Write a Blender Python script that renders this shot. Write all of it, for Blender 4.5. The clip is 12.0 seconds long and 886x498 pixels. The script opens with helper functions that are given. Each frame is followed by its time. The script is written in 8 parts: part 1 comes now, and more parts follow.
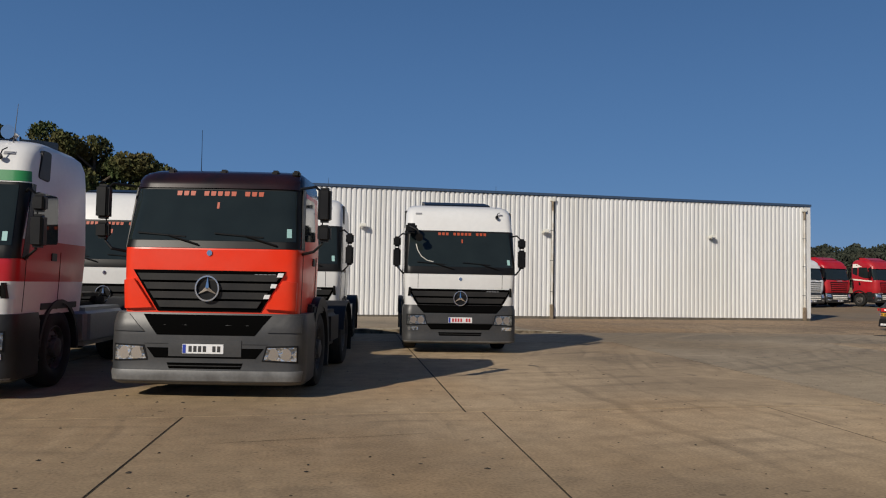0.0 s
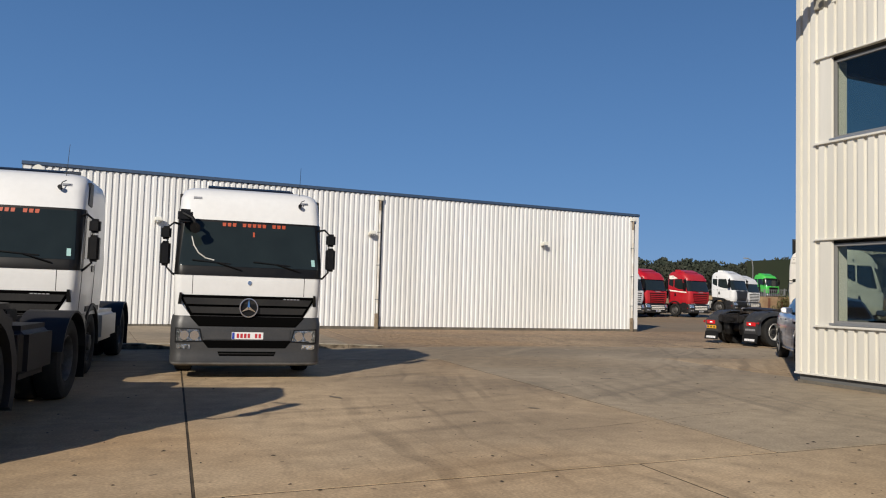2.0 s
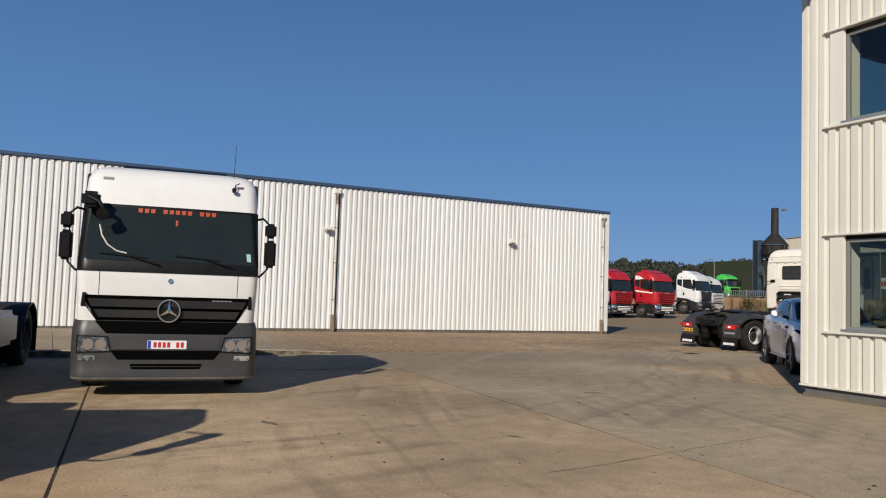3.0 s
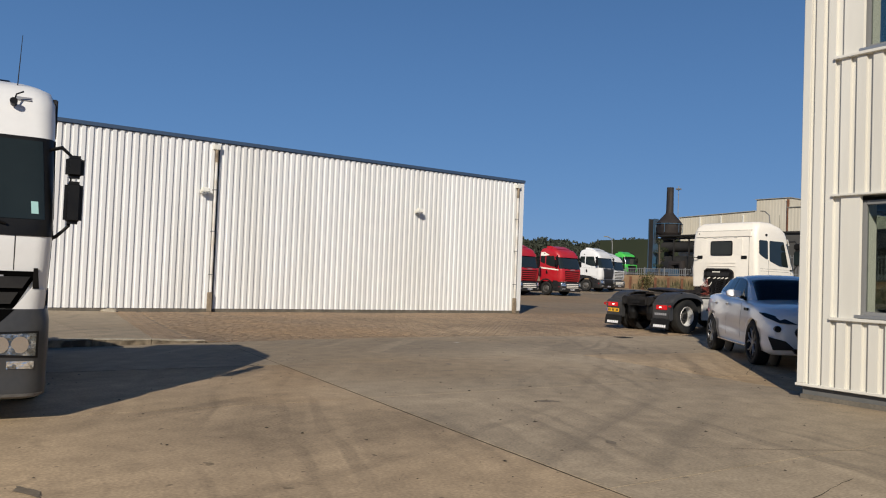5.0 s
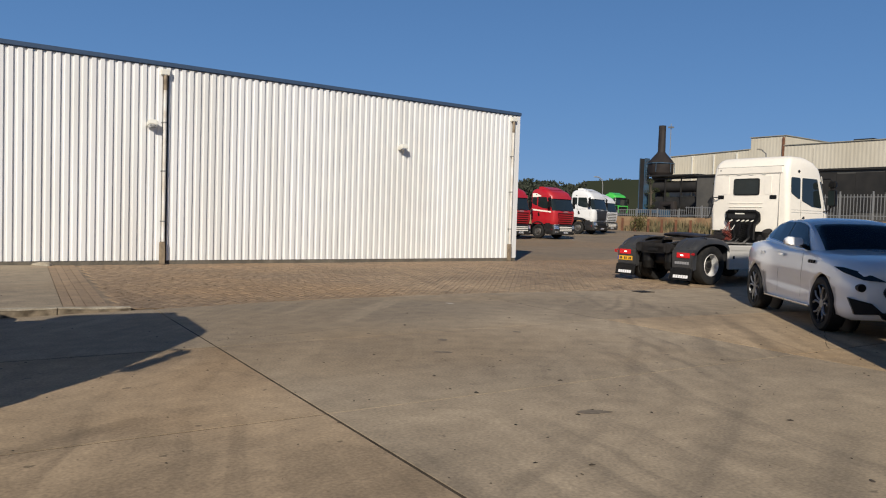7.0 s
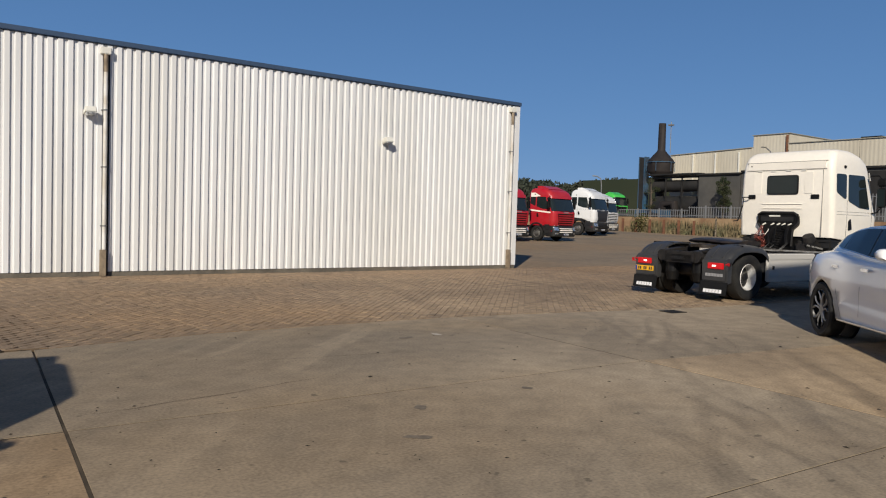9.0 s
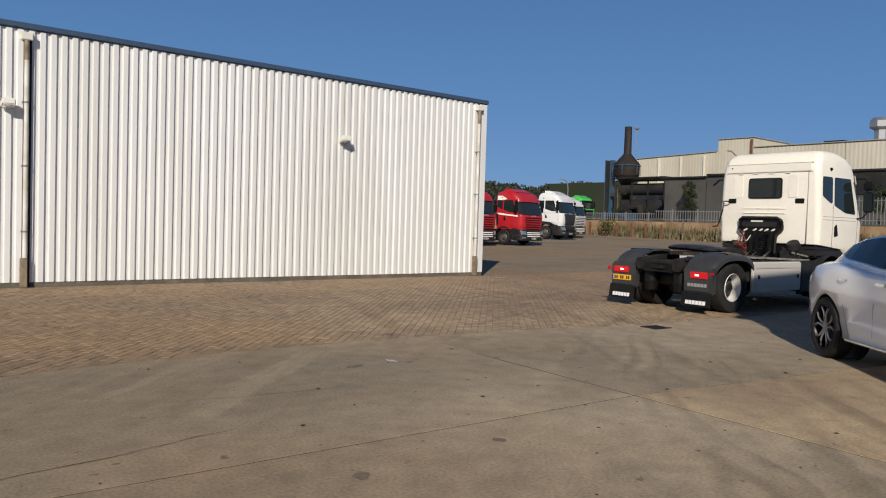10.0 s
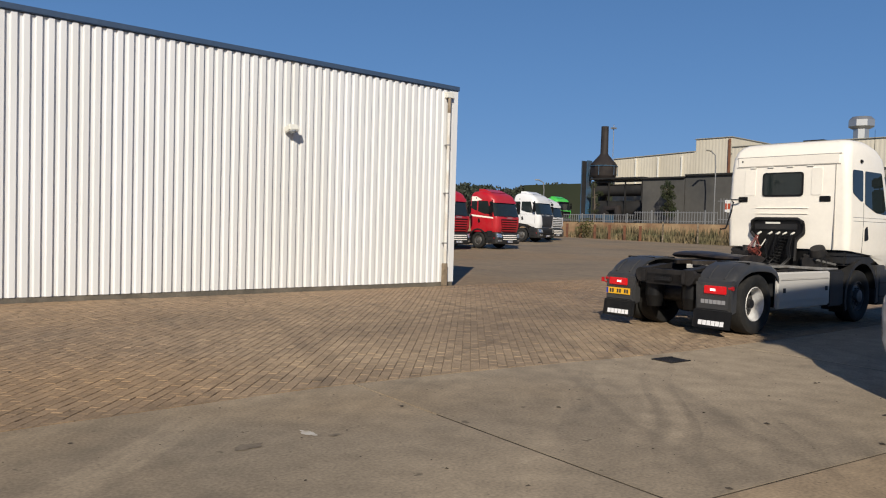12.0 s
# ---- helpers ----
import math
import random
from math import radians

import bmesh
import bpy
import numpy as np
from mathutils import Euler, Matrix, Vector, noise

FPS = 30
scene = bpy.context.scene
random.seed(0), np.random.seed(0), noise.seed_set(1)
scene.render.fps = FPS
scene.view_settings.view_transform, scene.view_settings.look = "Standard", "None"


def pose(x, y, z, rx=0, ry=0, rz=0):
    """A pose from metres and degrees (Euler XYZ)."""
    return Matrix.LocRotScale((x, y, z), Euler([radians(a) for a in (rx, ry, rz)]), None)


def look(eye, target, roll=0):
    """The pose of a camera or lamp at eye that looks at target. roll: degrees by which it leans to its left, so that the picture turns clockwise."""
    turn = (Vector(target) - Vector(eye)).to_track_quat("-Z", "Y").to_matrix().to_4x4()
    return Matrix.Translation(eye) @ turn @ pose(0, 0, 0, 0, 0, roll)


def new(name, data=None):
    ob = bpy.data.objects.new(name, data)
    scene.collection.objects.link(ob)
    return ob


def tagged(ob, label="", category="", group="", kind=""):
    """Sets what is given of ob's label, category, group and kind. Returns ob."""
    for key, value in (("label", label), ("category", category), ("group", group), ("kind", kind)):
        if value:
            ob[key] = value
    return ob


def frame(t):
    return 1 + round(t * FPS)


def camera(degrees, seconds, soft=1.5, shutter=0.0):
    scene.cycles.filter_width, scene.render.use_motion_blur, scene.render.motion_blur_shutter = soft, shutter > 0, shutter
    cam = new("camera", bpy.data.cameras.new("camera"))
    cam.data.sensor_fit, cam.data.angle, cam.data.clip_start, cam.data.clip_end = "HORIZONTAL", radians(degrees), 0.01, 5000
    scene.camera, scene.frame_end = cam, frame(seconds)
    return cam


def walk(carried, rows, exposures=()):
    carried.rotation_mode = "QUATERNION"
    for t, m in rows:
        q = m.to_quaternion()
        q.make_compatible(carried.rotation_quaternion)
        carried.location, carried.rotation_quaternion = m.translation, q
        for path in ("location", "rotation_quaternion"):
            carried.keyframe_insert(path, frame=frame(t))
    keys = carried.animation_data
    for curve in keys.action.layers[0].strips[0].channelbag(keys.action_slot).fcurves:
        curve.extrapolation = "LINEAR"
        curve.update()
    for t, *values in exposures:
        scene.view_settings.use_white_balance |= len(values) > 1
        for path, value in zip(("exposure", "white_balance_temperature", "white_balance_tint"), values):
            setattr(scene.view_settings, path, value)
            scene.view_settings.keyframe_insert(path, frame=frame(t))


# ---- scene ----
cam = camera(60.5, 12.0, 1.1)
PATH = [
    (0, (-0.275, 0.319, 1.417), (0.136, 2.274, 1.509), 1.0),
    (0.2, (-0.115, 0.48, 1.475), (0.412, 2.406, 1.575), 1.25),
    (0.5, (0.077, 0.829, 1.479), (0.718, 2.72, 1.595), 1.65),
    (1, (0.379, 1.534, 1.469), (1.12, 3.387, 1.59), 1.67),
    (1.5, (0.702, 2.333, 1.472), (1.487, 4.169, 1.589), 1.7),
    (2, (1.092, 3.154, 1.431), (1.914, 4.974, 1.551), 1.72),
    (2.5, (1.471, 4.029, 1.442), (2.334, 5.829, 1.563), 1.9),
    (3, (1.89, 4.88, 1.454), (2.802, 6.656, 1.576), 1.9),
    (3.5, (2.272, 5.689, 1.471), (3.228, 7.441, 1.596), 2.0),
    (5.5, (3.845, 8.594, 1.411), (5.026, 10.208, 1.448), 2.1),
    (6, (4.251, 9.216, 1.427), (5.433, 10.828, 1.413), 1.9),
    (6.5, (4.682, 9.851, 1.427), (5.863, 11.464, 1.371), 1.8),
    (7, (5.123, 10.463, 1.487), (6.303, 12.076, 1.406), 1.8),
    (7.5, (5.579, 11.059, 1.53), (6.758, 12.672, 1.445), 1.7),
    (9.5, (7.472, 13.329, 1.605), (8.675, 14.925, 1.529), 1.8),
    (10, (7.956, 13.88, 1.633), (9.215, 15.432, 1.562), 1.8),
    (10.5, (8.461, 14.447, 1.638), (9.746, 15.978, 1.568), 1.7),
    (11, (8.985, 14.973, 1.634), (10.286, 16.491, 1.565), 1.7),
    (11.5, (9.463, 15.469, 1.633), (10.769, 16.983, 1.57), 1.6),
    (12, (9.961, 15.932, 1.665), (11.27, 17.443, 1.601), 1.6),
]
walk(cam, [(t, look(eye, target, roll)) for t, eye, target, roll in PATH], [(0, -0.27), (0.5, -0.23), (1, -0.22), (1.6, 0.0), (2.5, 0.06), (3.5, 0.02), (5.5, 0.02), (7.5, 0.10), (9.5, -0.03), (10.5, 0.04), (12, 0.13)])

# ---- light ----
SUN_AZ, SUN_EL = radians(43.3), radians(29.8)
sky_world = bpy.data.worlds.new("sky")
scene.world = sky_world
sky_world.use_nodes = True
wt = sky_world.node_tree
sky_node = wt.nodes.new("ShaderNodeTexSky")
sky_node.sky_type = "NISHITA"
sky_node.sun_disc = False
sky_node.sun_elevation = SUN_EL
sky_node.sun_rotation = math.atan2(-math.cos(SUN_AZ), -math.sin(SUN_AZ))
sky_node.altitude = 100
sky_node.air_density, sky_node.dust_density, sky_node.ozone_density = 1.0, 0.0, 1.4
wt.nodes["Background"].inputs["Strength"].default_value = 0.0575
sky_hue = wt.nodes.new("ShaderNodeHueSaturation")
sky_hue.inputs["Hue"].default_value, sky_hue.inputs["Saturation"].default_value = 0.5, 1.1
wt.links.new(sky_node.outputs[0], sky_hue.inputs["Color"])
sky_mix = wt.nodes.new("ShaderNodeMix")
sky_mix.data_type = "RGBA"
sky_mix.inputs["Factor"].default_value = 0.85
sky_dir = wt.nodes.new("ShaderNodeTexCoord")
sky_sep = wt.nodes.new("ShaderNodeSeparateXYZ")
sky_fade = wt.nodes.new("ShaderNodeMix")
sky_fade.data_type = "RGBA"
sky_fade.inputs["A"].default_value = (2.05, 4.85, 10.3, 1)
sky_fade.inputs["B"].default_value = (0.12, 0.66, 2.4, 1)
wt.links.new(sky_dir.outputs["Generated"], sky_sep.inputs[0])
sky_steep = wt.nodes.new("ShaderNodeMapRange")
sky_steep.inputs["From Max"].default_value = 0.75
wt.links.new(sky_sep.outputs["Z"], sky_steep.inputs["Value"])
wt.links.new(sky_steep.outputs[0], sky_fade.inputs["Factor"])
wt.links.new(sky_fade.outputs["Result"], sky_mix.inputs["B"])
wt.links.new(sky_hue.outputs[0], sky_mix.inputs["A"])
wt.links.new(sky_mix.outputs["Result"], wt.nodes["Background"].inputs["Color"])

sun = new("sun", bpy.data.lights.new("sun", "SUN"))
sun.data.energy, sun.data.angle, sun.data.color = 4.5, radians(0.53), (1.0, 0.92, 0.80)
sun.matrix_world = look((0, 0, 30), (math.cos(SUN_AZ) * math.cos(SUN_EL), math.sin(SUN_AZ) * math.cos(SUN_EL), 30 - math.sin(SUN_EL)))


# ---- materials ----
def mat(name, col, rough=0.5, metal=0.0, col2=None, scale=4.0, grain=0.0, gscale=60.0, bump=0.0, bscale=80.0, bdist=0.005,
        rnd=0.0, coat=0.0, spec=0.5, stretch=(1, 1, 1), contrast=(0.35, 0.65), rvar=0.0, detail=6.0):
    """A procedural surface: base colour blended with a second one by large stains, fine grain, random shade per object, bump."""
    m = bpy.data.materials.new(name)
    m.use_nodes = True
    nt = m.node_tree
    N, L = nt.nodes, nt.links
    bs = N["Principled BSDF"]
    bs.inputs["Roughness"].default_value = rough
    bs.inputs["Metallic"].default_value = metal
    bs.inputs["Coat Weight"].default_value = coat
    bs.inputs["Coat Roughness"].default_value = 0.06
    bs.inputs["Specular IOR Level"].default_value = spec
    tc = N.new("ShaderNodeTexCoord")
    mp = N.new("ShaderNodeMapping")
    mp.inputs["Scale"].default_value = stretch
    geo = N.new("ShaderNodeNewGeometry")
    L.new(geo.outputs["Position"], mp.inputs["Vector"])
    rgb = N.new("ShaderNodeRGB")
    rgb.outputs[0].default_value = (*col, 1)
    out = rgb.outputs[0]

    def noise_node(s, d=4.0):
        n = N.new("ShaderNodeTexNoise")
        n.inputs["Scale"].default_value = s
        n.inputs["Detail"].default_value = d
        L.new(mp.outputs[0], n.inputs["Vector"])
        return n.outputs["Fac"]

    def mix(fac, a, b, mode="MIX"):
        x = N.new("ShaderNodeMix")
        x.data_type, x.blend_type = "RGBA", mode
        L.new(fac, x.inputs["Factor"])
        L.new(a, x.inputs["A"])
        if isinstance(b, tuple):
            x.inputs["B"].default_value = (*b, 1)
        else:
            L.new(b, x.inputs["B"])
        return x.outputs["Result"]

    if col2:
        rp = N.new("ShaderNodeMapRange")
        rp.inputs["From Min"].default_value, rp.inputs["From Max"].default_value = contrast
        L.new(noise_node(scale, detail), rp.inputs["Value"])
        out = mix(rp.outputs[0], out, col2)
        if rvar:
            rr = N.new("ShaderNodeMapRange")
            rr.inputs["To Min"].default_value, rr.inputs["To Max"].default_value = rough, rough + rvar
            L.new(rp.outputs[0], rr.inputs["Value"])
            L.new(rr.outputs[0], bs.inputs["Roughness"])
    if grain:
        g = N.new("ShaderNodeMapRange")
        g.inputs["From Min"].default_value, g.inputs["From Max"].default_value = 0.3, 0.7
        g.inputs["To Min"].default_value, g.inputs["To Max"].default_value = 1 - grain, 1 + grain
        L.new(noise_node(gscale, 5.0), g.inputs["Value"])
        x = N.new("ShaderNodeVectorMath")
        x.operation = "SCALE"
        L.new(out, x.inputs[0])
        L.new(g.outputs[0], x.inputs["Scale"])
        out = x.outputs[0]
    if rnd:
        oi = N.new("ShaderNodeObjectInfo")
        add = N.new("ShaderNodeMath")
        add.operation = "ADD"
        L.new(oi.outputs["Random"], add.inputs[0])
        L.new(geo.outputs["Random Per Island"], add.inputs[1])
        fr = N.new("ShaderNodeMath")
        fr.operation = "FRACT"
        L.new(add.outputs[0], fr.inputs[0])
        g = N.new("ShaderNodeMapRange")
        g.inputs["To Min"].default_value, g.inputs["To Max"].default_value = 1 - rnd, 1 + rnd
        L.new(fr.outputs[0], g.inputs["Value"])
        x = N.new("ShaderNodeVectorMath")
        x.operation = "SCALE"
        L.new(out, x.inputs[0])
        L.new(g.outputs[0], x.inputs["Scale"])
        out = x.outputs[0]
    L.new(out, bs.inputs["Base Color"])
    if bump:
        b = N.new("ShaderNodeBump")
        b.inputs["Strength"].default_value = bump
        b.inputs["Distance"].default_value = bdist
        L.new(noise_node(bscale, 5.0), b.inputs["Height"])
        L.new(b.outputs[0], bs.inputs["Normal"])
    return m


def pane_mat(name, tint=(0.72, 0.76, 0.73)):
    """Window glass: clear, with the mirror gloss of a pane."""
    m = bpy.data.materials.new(name)
    m.use_nodes = True
    nt = m.node_tree
    N, L = nt.nodes, nt.links
    N.remove(N["Principled BSDF"])
    tr = N.new("ShaderNodeBsdfTransparent")
    tr.inputs[0].default_value = (*tint, 1)
    gl = N.new("ShaderNodeBsdfGlossy")
    gl.inputs["Roughness"].default_value = 0.01
    lw = N.new("ShaderNodeLayerWeight")
    lw.inputs["Blend"].default_value = 0.5
    pw = N.new("ShaderNodeMath")
    pw.operation = "POWER"
    pw.inputs[1].default_value = 5.0
    L.new(lw.outputs["Facing"], pw.inputs[0])
    fr = N.new("ShaderNodeMath")
    fr.operation = "MULTIPLY_ADD"
    fr.inputs[1].default_value, fr.inputs[2].default_value = 0.9, 0.04
    L.new(pw.outputs[0], fr.inputs[0])
    mx = N.new("ShaderNodeMixShader")
    L.new(fr.outputs[0], mx.inputs[0])
    L.new(tr.outputs[0], mx.inputs[1])
    L.new(gl.outputs[0], mx.inputs[2])
    L.new(mx.outputs[0], N["Material Output"].inputs["Surface"])
    return m


def glow(name, col, strength, base=(0.3, 0.02, 0.02)):
    m = mat(name, base, 0.2)
    bs = m.node_tree.nodes["Principled BSDF"]
    bs.inputs["Emission Color"].default_value = (*col, 1)
    bs.inputs["Emission Strength"].default_value = strength
    return m


def yard_mat(name, base, dark, light, rust, rnd=0.05):
    """Trafficked concrete: large stains, drawn-out tyre streaks, rusty patches, dark spots, grain."""
    m = bpy.data.materials.new(name)
    m.use_nodes = True
    N, L = m.node_tree.nodes, m.node_tree.links
    bs = N["Principled BSDF"]
    bs.inputs["Roughness"].default_value = 0.82
    bs.inputs["Specular IOR Level"].default_value = 0.35
    geo = N.new("ShaderNodeNewGeometry")

    def fac(scale, lo, hi, to=1.0, stretch=(1, 1, 1), turn=0.0, detail=7.0, distort=0.0):
        mp = N.new("ShaderNodeMapping")
        mp.inputs["Scale"].default_value = stretch
        mp.inputs["Rotation"].default_value = (0, 0, radians(turn))
        L.new(geo.outputs["Position"], mp.inputs["Vector"])
        n = N.new("ShaderNodeTexNoise")
        n.inputs["Scale"].default_value, n.inputs["Detail"].default_value, n.inputs["Distortion"].default_value = scale, detail, distort
        L.new(mp.outputs[0], n.inputs["Vector"])
        r = N.new("ShaderNodeMapRange")
        for k, v in (("From Min", lo), ("From Max", hi), ("To Max", to)):
            r.inputs[k].default_value = v
        L.new(n.outputs["Fac"], r.inputs["Value"])
        return r.outputs[0], n.outputs["Fac"]

    rgb = N.new("ShaderNodeRGB")
    rgb.outputs[0].default_value = (*base, 1)
    out = rgb.outputs[0]

    def arcs(centre, scale, lo, hi, to):
        """Tyre tracks: streaks drawn out along circles round a turning centre, broken up by a slow noise."""
        dv = N.new("ShaderNodeVectorMath")
        dv.operation = "DISTANCE"
        L.new(geo.outputs["Position"], dv.inputs[0])
        dv.inputs[1].default_value = (*centre, 0)
        slow, raw_slow = fac(0.35, 0.42, 0.62, 1.0, detail=3.0)
        wob = N.new("ShaderNodeMath")
        wob.operation = "MULTIPLY_ADD"
        L.new(raw_slow, wob.inputs[0])
        wob.inputs[1].default_value = 0.9
        L.new(dv.outputs["Value"], wob.inputs[2])
        n = N.new("ShaderNodeTexNoise")
        n.noise_dimensions = "1D"
        n.inputs["Scale"].default_value, n.inputs["Detail"].default_value = scale, 5.0
        L.new(wob.outputs[0], n.inputs["W"])
        r = N.new("ShaderNodeMapRange")
        for k, v in (("From Min", lo), ("From Max", hi), ("To Max", to)):
            r.inputs[k].default_value = v
        L.new(n.outputs["Fac"], r.inputs["Value"])
        mu = N.new("ShaderNodeMath")
        mu.operation = "MULTIPLY"
        L.new(r.outputs[0], mu.inputs[0])
        L.new(slow, mu.inputs[1])
        return mu.outputs[0], None

    def blot(centre, inner, outer, to):
        """A broad traffic stain with a ragged rim round a spot of the yard."""
        raw = fac(0.5, 0.3, 0.7, 1.0, detail=6.0)[1]
        dv = N.new("ShaderNodeVectorMath")
        dv.operation = "DISTANCE"
        L.new(geo.outputs["Position"], dv.inputs[0])
        dv.inputs[1].default_value = (*centre, 0)
        wob = N.new("ShaderNodeMath")
        wob.operation = "MULTIPLY_ADD"
        L.new(raw, wob.inputs[0])
        wob.inputs[1].default_value = 3.0
        L.new(dv.outputs["Value"], wob.inputs[2])
        r = N.new("ShaderNodeMapRange")
        for k, v in (("From Min", outer + 1.5), ("From Max", inner + 1.5), ("To Max", to)):
            r.inputs[k].default_value = v
        L.new(wob.outputs[0], r.inputs["Value"])
        return r.outputs[0], None

    stains = (
        (blot((8.9, 17.4), 1.0, 3.0, 0.5), dark),
        (blot((9.0, 20.0), 1.5, 4.5, 0.45), dark),
        (blot((9.5, 25.0), 1.5, 6.0, 0.45), dark),
        (blot((15.4, 20.8), 2.0, 6.0, 0.65), light),
        (blot((4.6, 10.0), 2.5, 5.6, 0.8), light),
        (blot((6.0, 15.3), 1.8, 4.2, 0.8), light),
        (blot((11.2, 21.2), 1.2, 3.4, 0.55), dark),
        (blot((15.2, 18.4), 1.2, 4.0, 0.6), light),
        (blot((18.6, 24.6), 2.0, 5.5, 0.5), light),
        (fac(0.22, 0.44, 0.66, 0.7), dark),
        (arcs((24, 7), 2.2, 0.50, 0.67, 0.38), light),
        (arcs((0, 31), 2.5, 0.50, 0.69, 0.6), dark),
        (arcs((25, 8), 4.5, 0.52, 0.69, 0.5), dark),
        (fac(0.13, 0.50, 0.68, 0.7, detail=5.0), rust),
        (fac(2.6, 0.60, 0.74, 0.35, detail=9.0, distort=0.6), dark),
        (fac(7.5, 0.685, 0.73, 0.6, detail=3.0), tuple(0.3 * x for x in dark)),
    )
    for f, c in stains:
        x = N.new("ShaderNodeMix")
        x.data_type = "RGBA"
        L.new(f[0], x.inputs["Factor"])
        L.new(out, x.inputs["A"])
        x.inputs["B"].default_value = (*c, 1)
        out = x.outputs["Result"]
    g, raw = fac(38, 0.3, 0.7, 1.0, detail=9.0)
    g2, raw2 = fac(3.5, 0.3, 0.7, 1.0, detail=8.0)
    for src, a in ((raw, 0.26), (raw2, 0.18)):
        r = N.new("ShaderNodeMapRange")
        for k, v in (("From Min", 0.25), ("From Max", 0.75), ("To Min", 1 - a), ("To Max", 1 + a)):
            r.inputs[k].default_value = v
        L.new(src, r.inputs["Value"])
        v = N.new("ShaderNodeVectorMath")
        v.operation = "SCALE"
        L.new(out, v.inputs[0])
        L.new(r.outputs[0], v.inputs["Scale"])
        out = v.outputs[0]
    oi = N.new("ShaderNodeObjectInfo")
    a = N.new("ShaderNodeMath")
    a.operation = "ADD"
    L.new(oi.outputs["Random"], a.inputs[0])
    L.new(geo.outputs["Random Per Island"], a.inputs[1])
    f = N.new("ShaderNodeMath")
    f.operation = "FRACT"
    L.new(a.outputs[0], f.inputs[0])
    r = N.new("ShaderNodeMapRange")
    r.inputs["To Min"].default_value, r.inputs["To Max"].default_value = 1 - rnd, 1 + rnd
    L.new(f.outputs[0], r.inputs["Value"])
    v = N.new("ShaderNodeVectorMath")
    v.operation = "SCALE"
    L.new(out, v.inputs[0])
    L.new(r.outputs[0], v.inputs["Scale"])
    L.new(v.outputs[0], bs.inputs["Base Color"])
    b = N.new("ShaderNodeBump")
    b.inputs["Strength"].default_value, b.inputs["Distance"].default_value = 0.12, 0.004
    L.new(raw, b.inputs["Height"])
    L.new(b.outputs[0], bs.inputs["Normal"])
    return m


M = {}
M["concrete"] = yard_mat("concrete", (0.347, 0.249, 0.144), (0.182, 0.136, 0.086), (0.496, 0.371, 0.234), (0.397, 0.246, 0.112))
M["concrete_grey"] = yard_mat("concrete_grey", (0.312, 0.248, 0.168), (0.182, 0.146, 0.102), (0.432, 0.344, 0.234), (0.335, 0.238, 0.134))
M["asphalt"] = yard_mat("asphalt", (0.259, 0.196, 0.125), (0.165, 0.129, 0.086), (0.341, 0.261, 0.171), (0.276, 0.188, 0.103))
M["joint"] = mat("joint", (0.042, 0.034, 0.025), 0.95, spec=0.1, col2=(0.10, 0.078, 0.054), scale=2.5)
M["paver"] = yard_mat("paver", (0.298, 0.208, 0.127), (0.162, 0.117, 0.077), (0.39, 0.288, 0.18), (0.335, 0.216, 0.113), 0.13)
M["kerb_top"] = mat("kerb_top", (0.40, 0.35, 0.27), 0.9, col2=(0.24, 0.20, 0.14), scale=6, grain=0.15, gscale=40, bump=0.4, bscale=60)
M["kerb"] = mat("kerb", (0.26, 0.21, 0.145), 0.85, col2=(0.085, 0.065, 0.042), scale=5, contrast=(0.42, 0.6), grain=0.15, gscale=40, bump=0.4, bscale=90)
M["clad_white"] = mat("clad_white", (0.75, 0.75, 0.74), 0.45, col2=(0.68, 0.675, 0.65), scale=0.9, grain=0.025, gscale=6, stretch=(1, 1, 0.12), rnd=0.012)
M["clad_cream"] = mat("clad_cream", (0.70, 0.675, 0.60), 0.45, col2=(0.63, 0.605, 0.53), scale=1.1, grain=0.03, gscale=7, stretch=(1, 1, 0.12), rnd=0.012)
M["blue_trim"] = mat("blue_trim", (0.045, 0.075, 0.13), 0.45, grain=0.08, gscale=8)
M["plinth"] = mat("plinth", (0.10, 0.088, 0.07), 0.9, col2=(0.16, 0.14, 0.11), scale=2, grain=0.15, gscale=30, bump=0.3, bscale=60)
M["pipe_white"] = mat("pipe_white", (0.72, 0.71, 0.67), 0.45, col2=(0.55, 0.50, 0.42), scale=2.5, grain=0.04)
M["pipe"] = mat("pipe", (0.55, 0.54, 0.50), 0.5, col2=(0.42, 0.40, 0.35), scale=4, grain=0.05)
M["pipe_brown"] = mat("pipe_brown", (0.16, 0.12, 0.08), 0.7, col2=(0.28, 0.22, 0.15), scale=8)
M["roof"] = mat("roof", (0.25, 0.25, 0.25), 0.8, col2=(0.2, 0.2, 0.19), scale=1)
M["alu"] = mat("alu", (0.42, 0.42, 0.41), 0.4, 0.7, grain=0.06, gscale=20)
M["grey_frame"] = mat("grey_frame", (0.20, 0.20, 0.195), 0.5, grain=0.05)
M["pane"] = pane_mat("pane")
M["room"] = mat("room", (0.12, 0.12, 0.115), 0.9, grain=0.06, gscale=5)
M["lamp_grey"] = mat("lamp_grey", (0.33, 0.31, 0.25), 0.5, grain=0.06)
M["lamp_white"] = mat("lamp_white", (0.72, 0.70, 0.62), 0.5, grain=0.05)
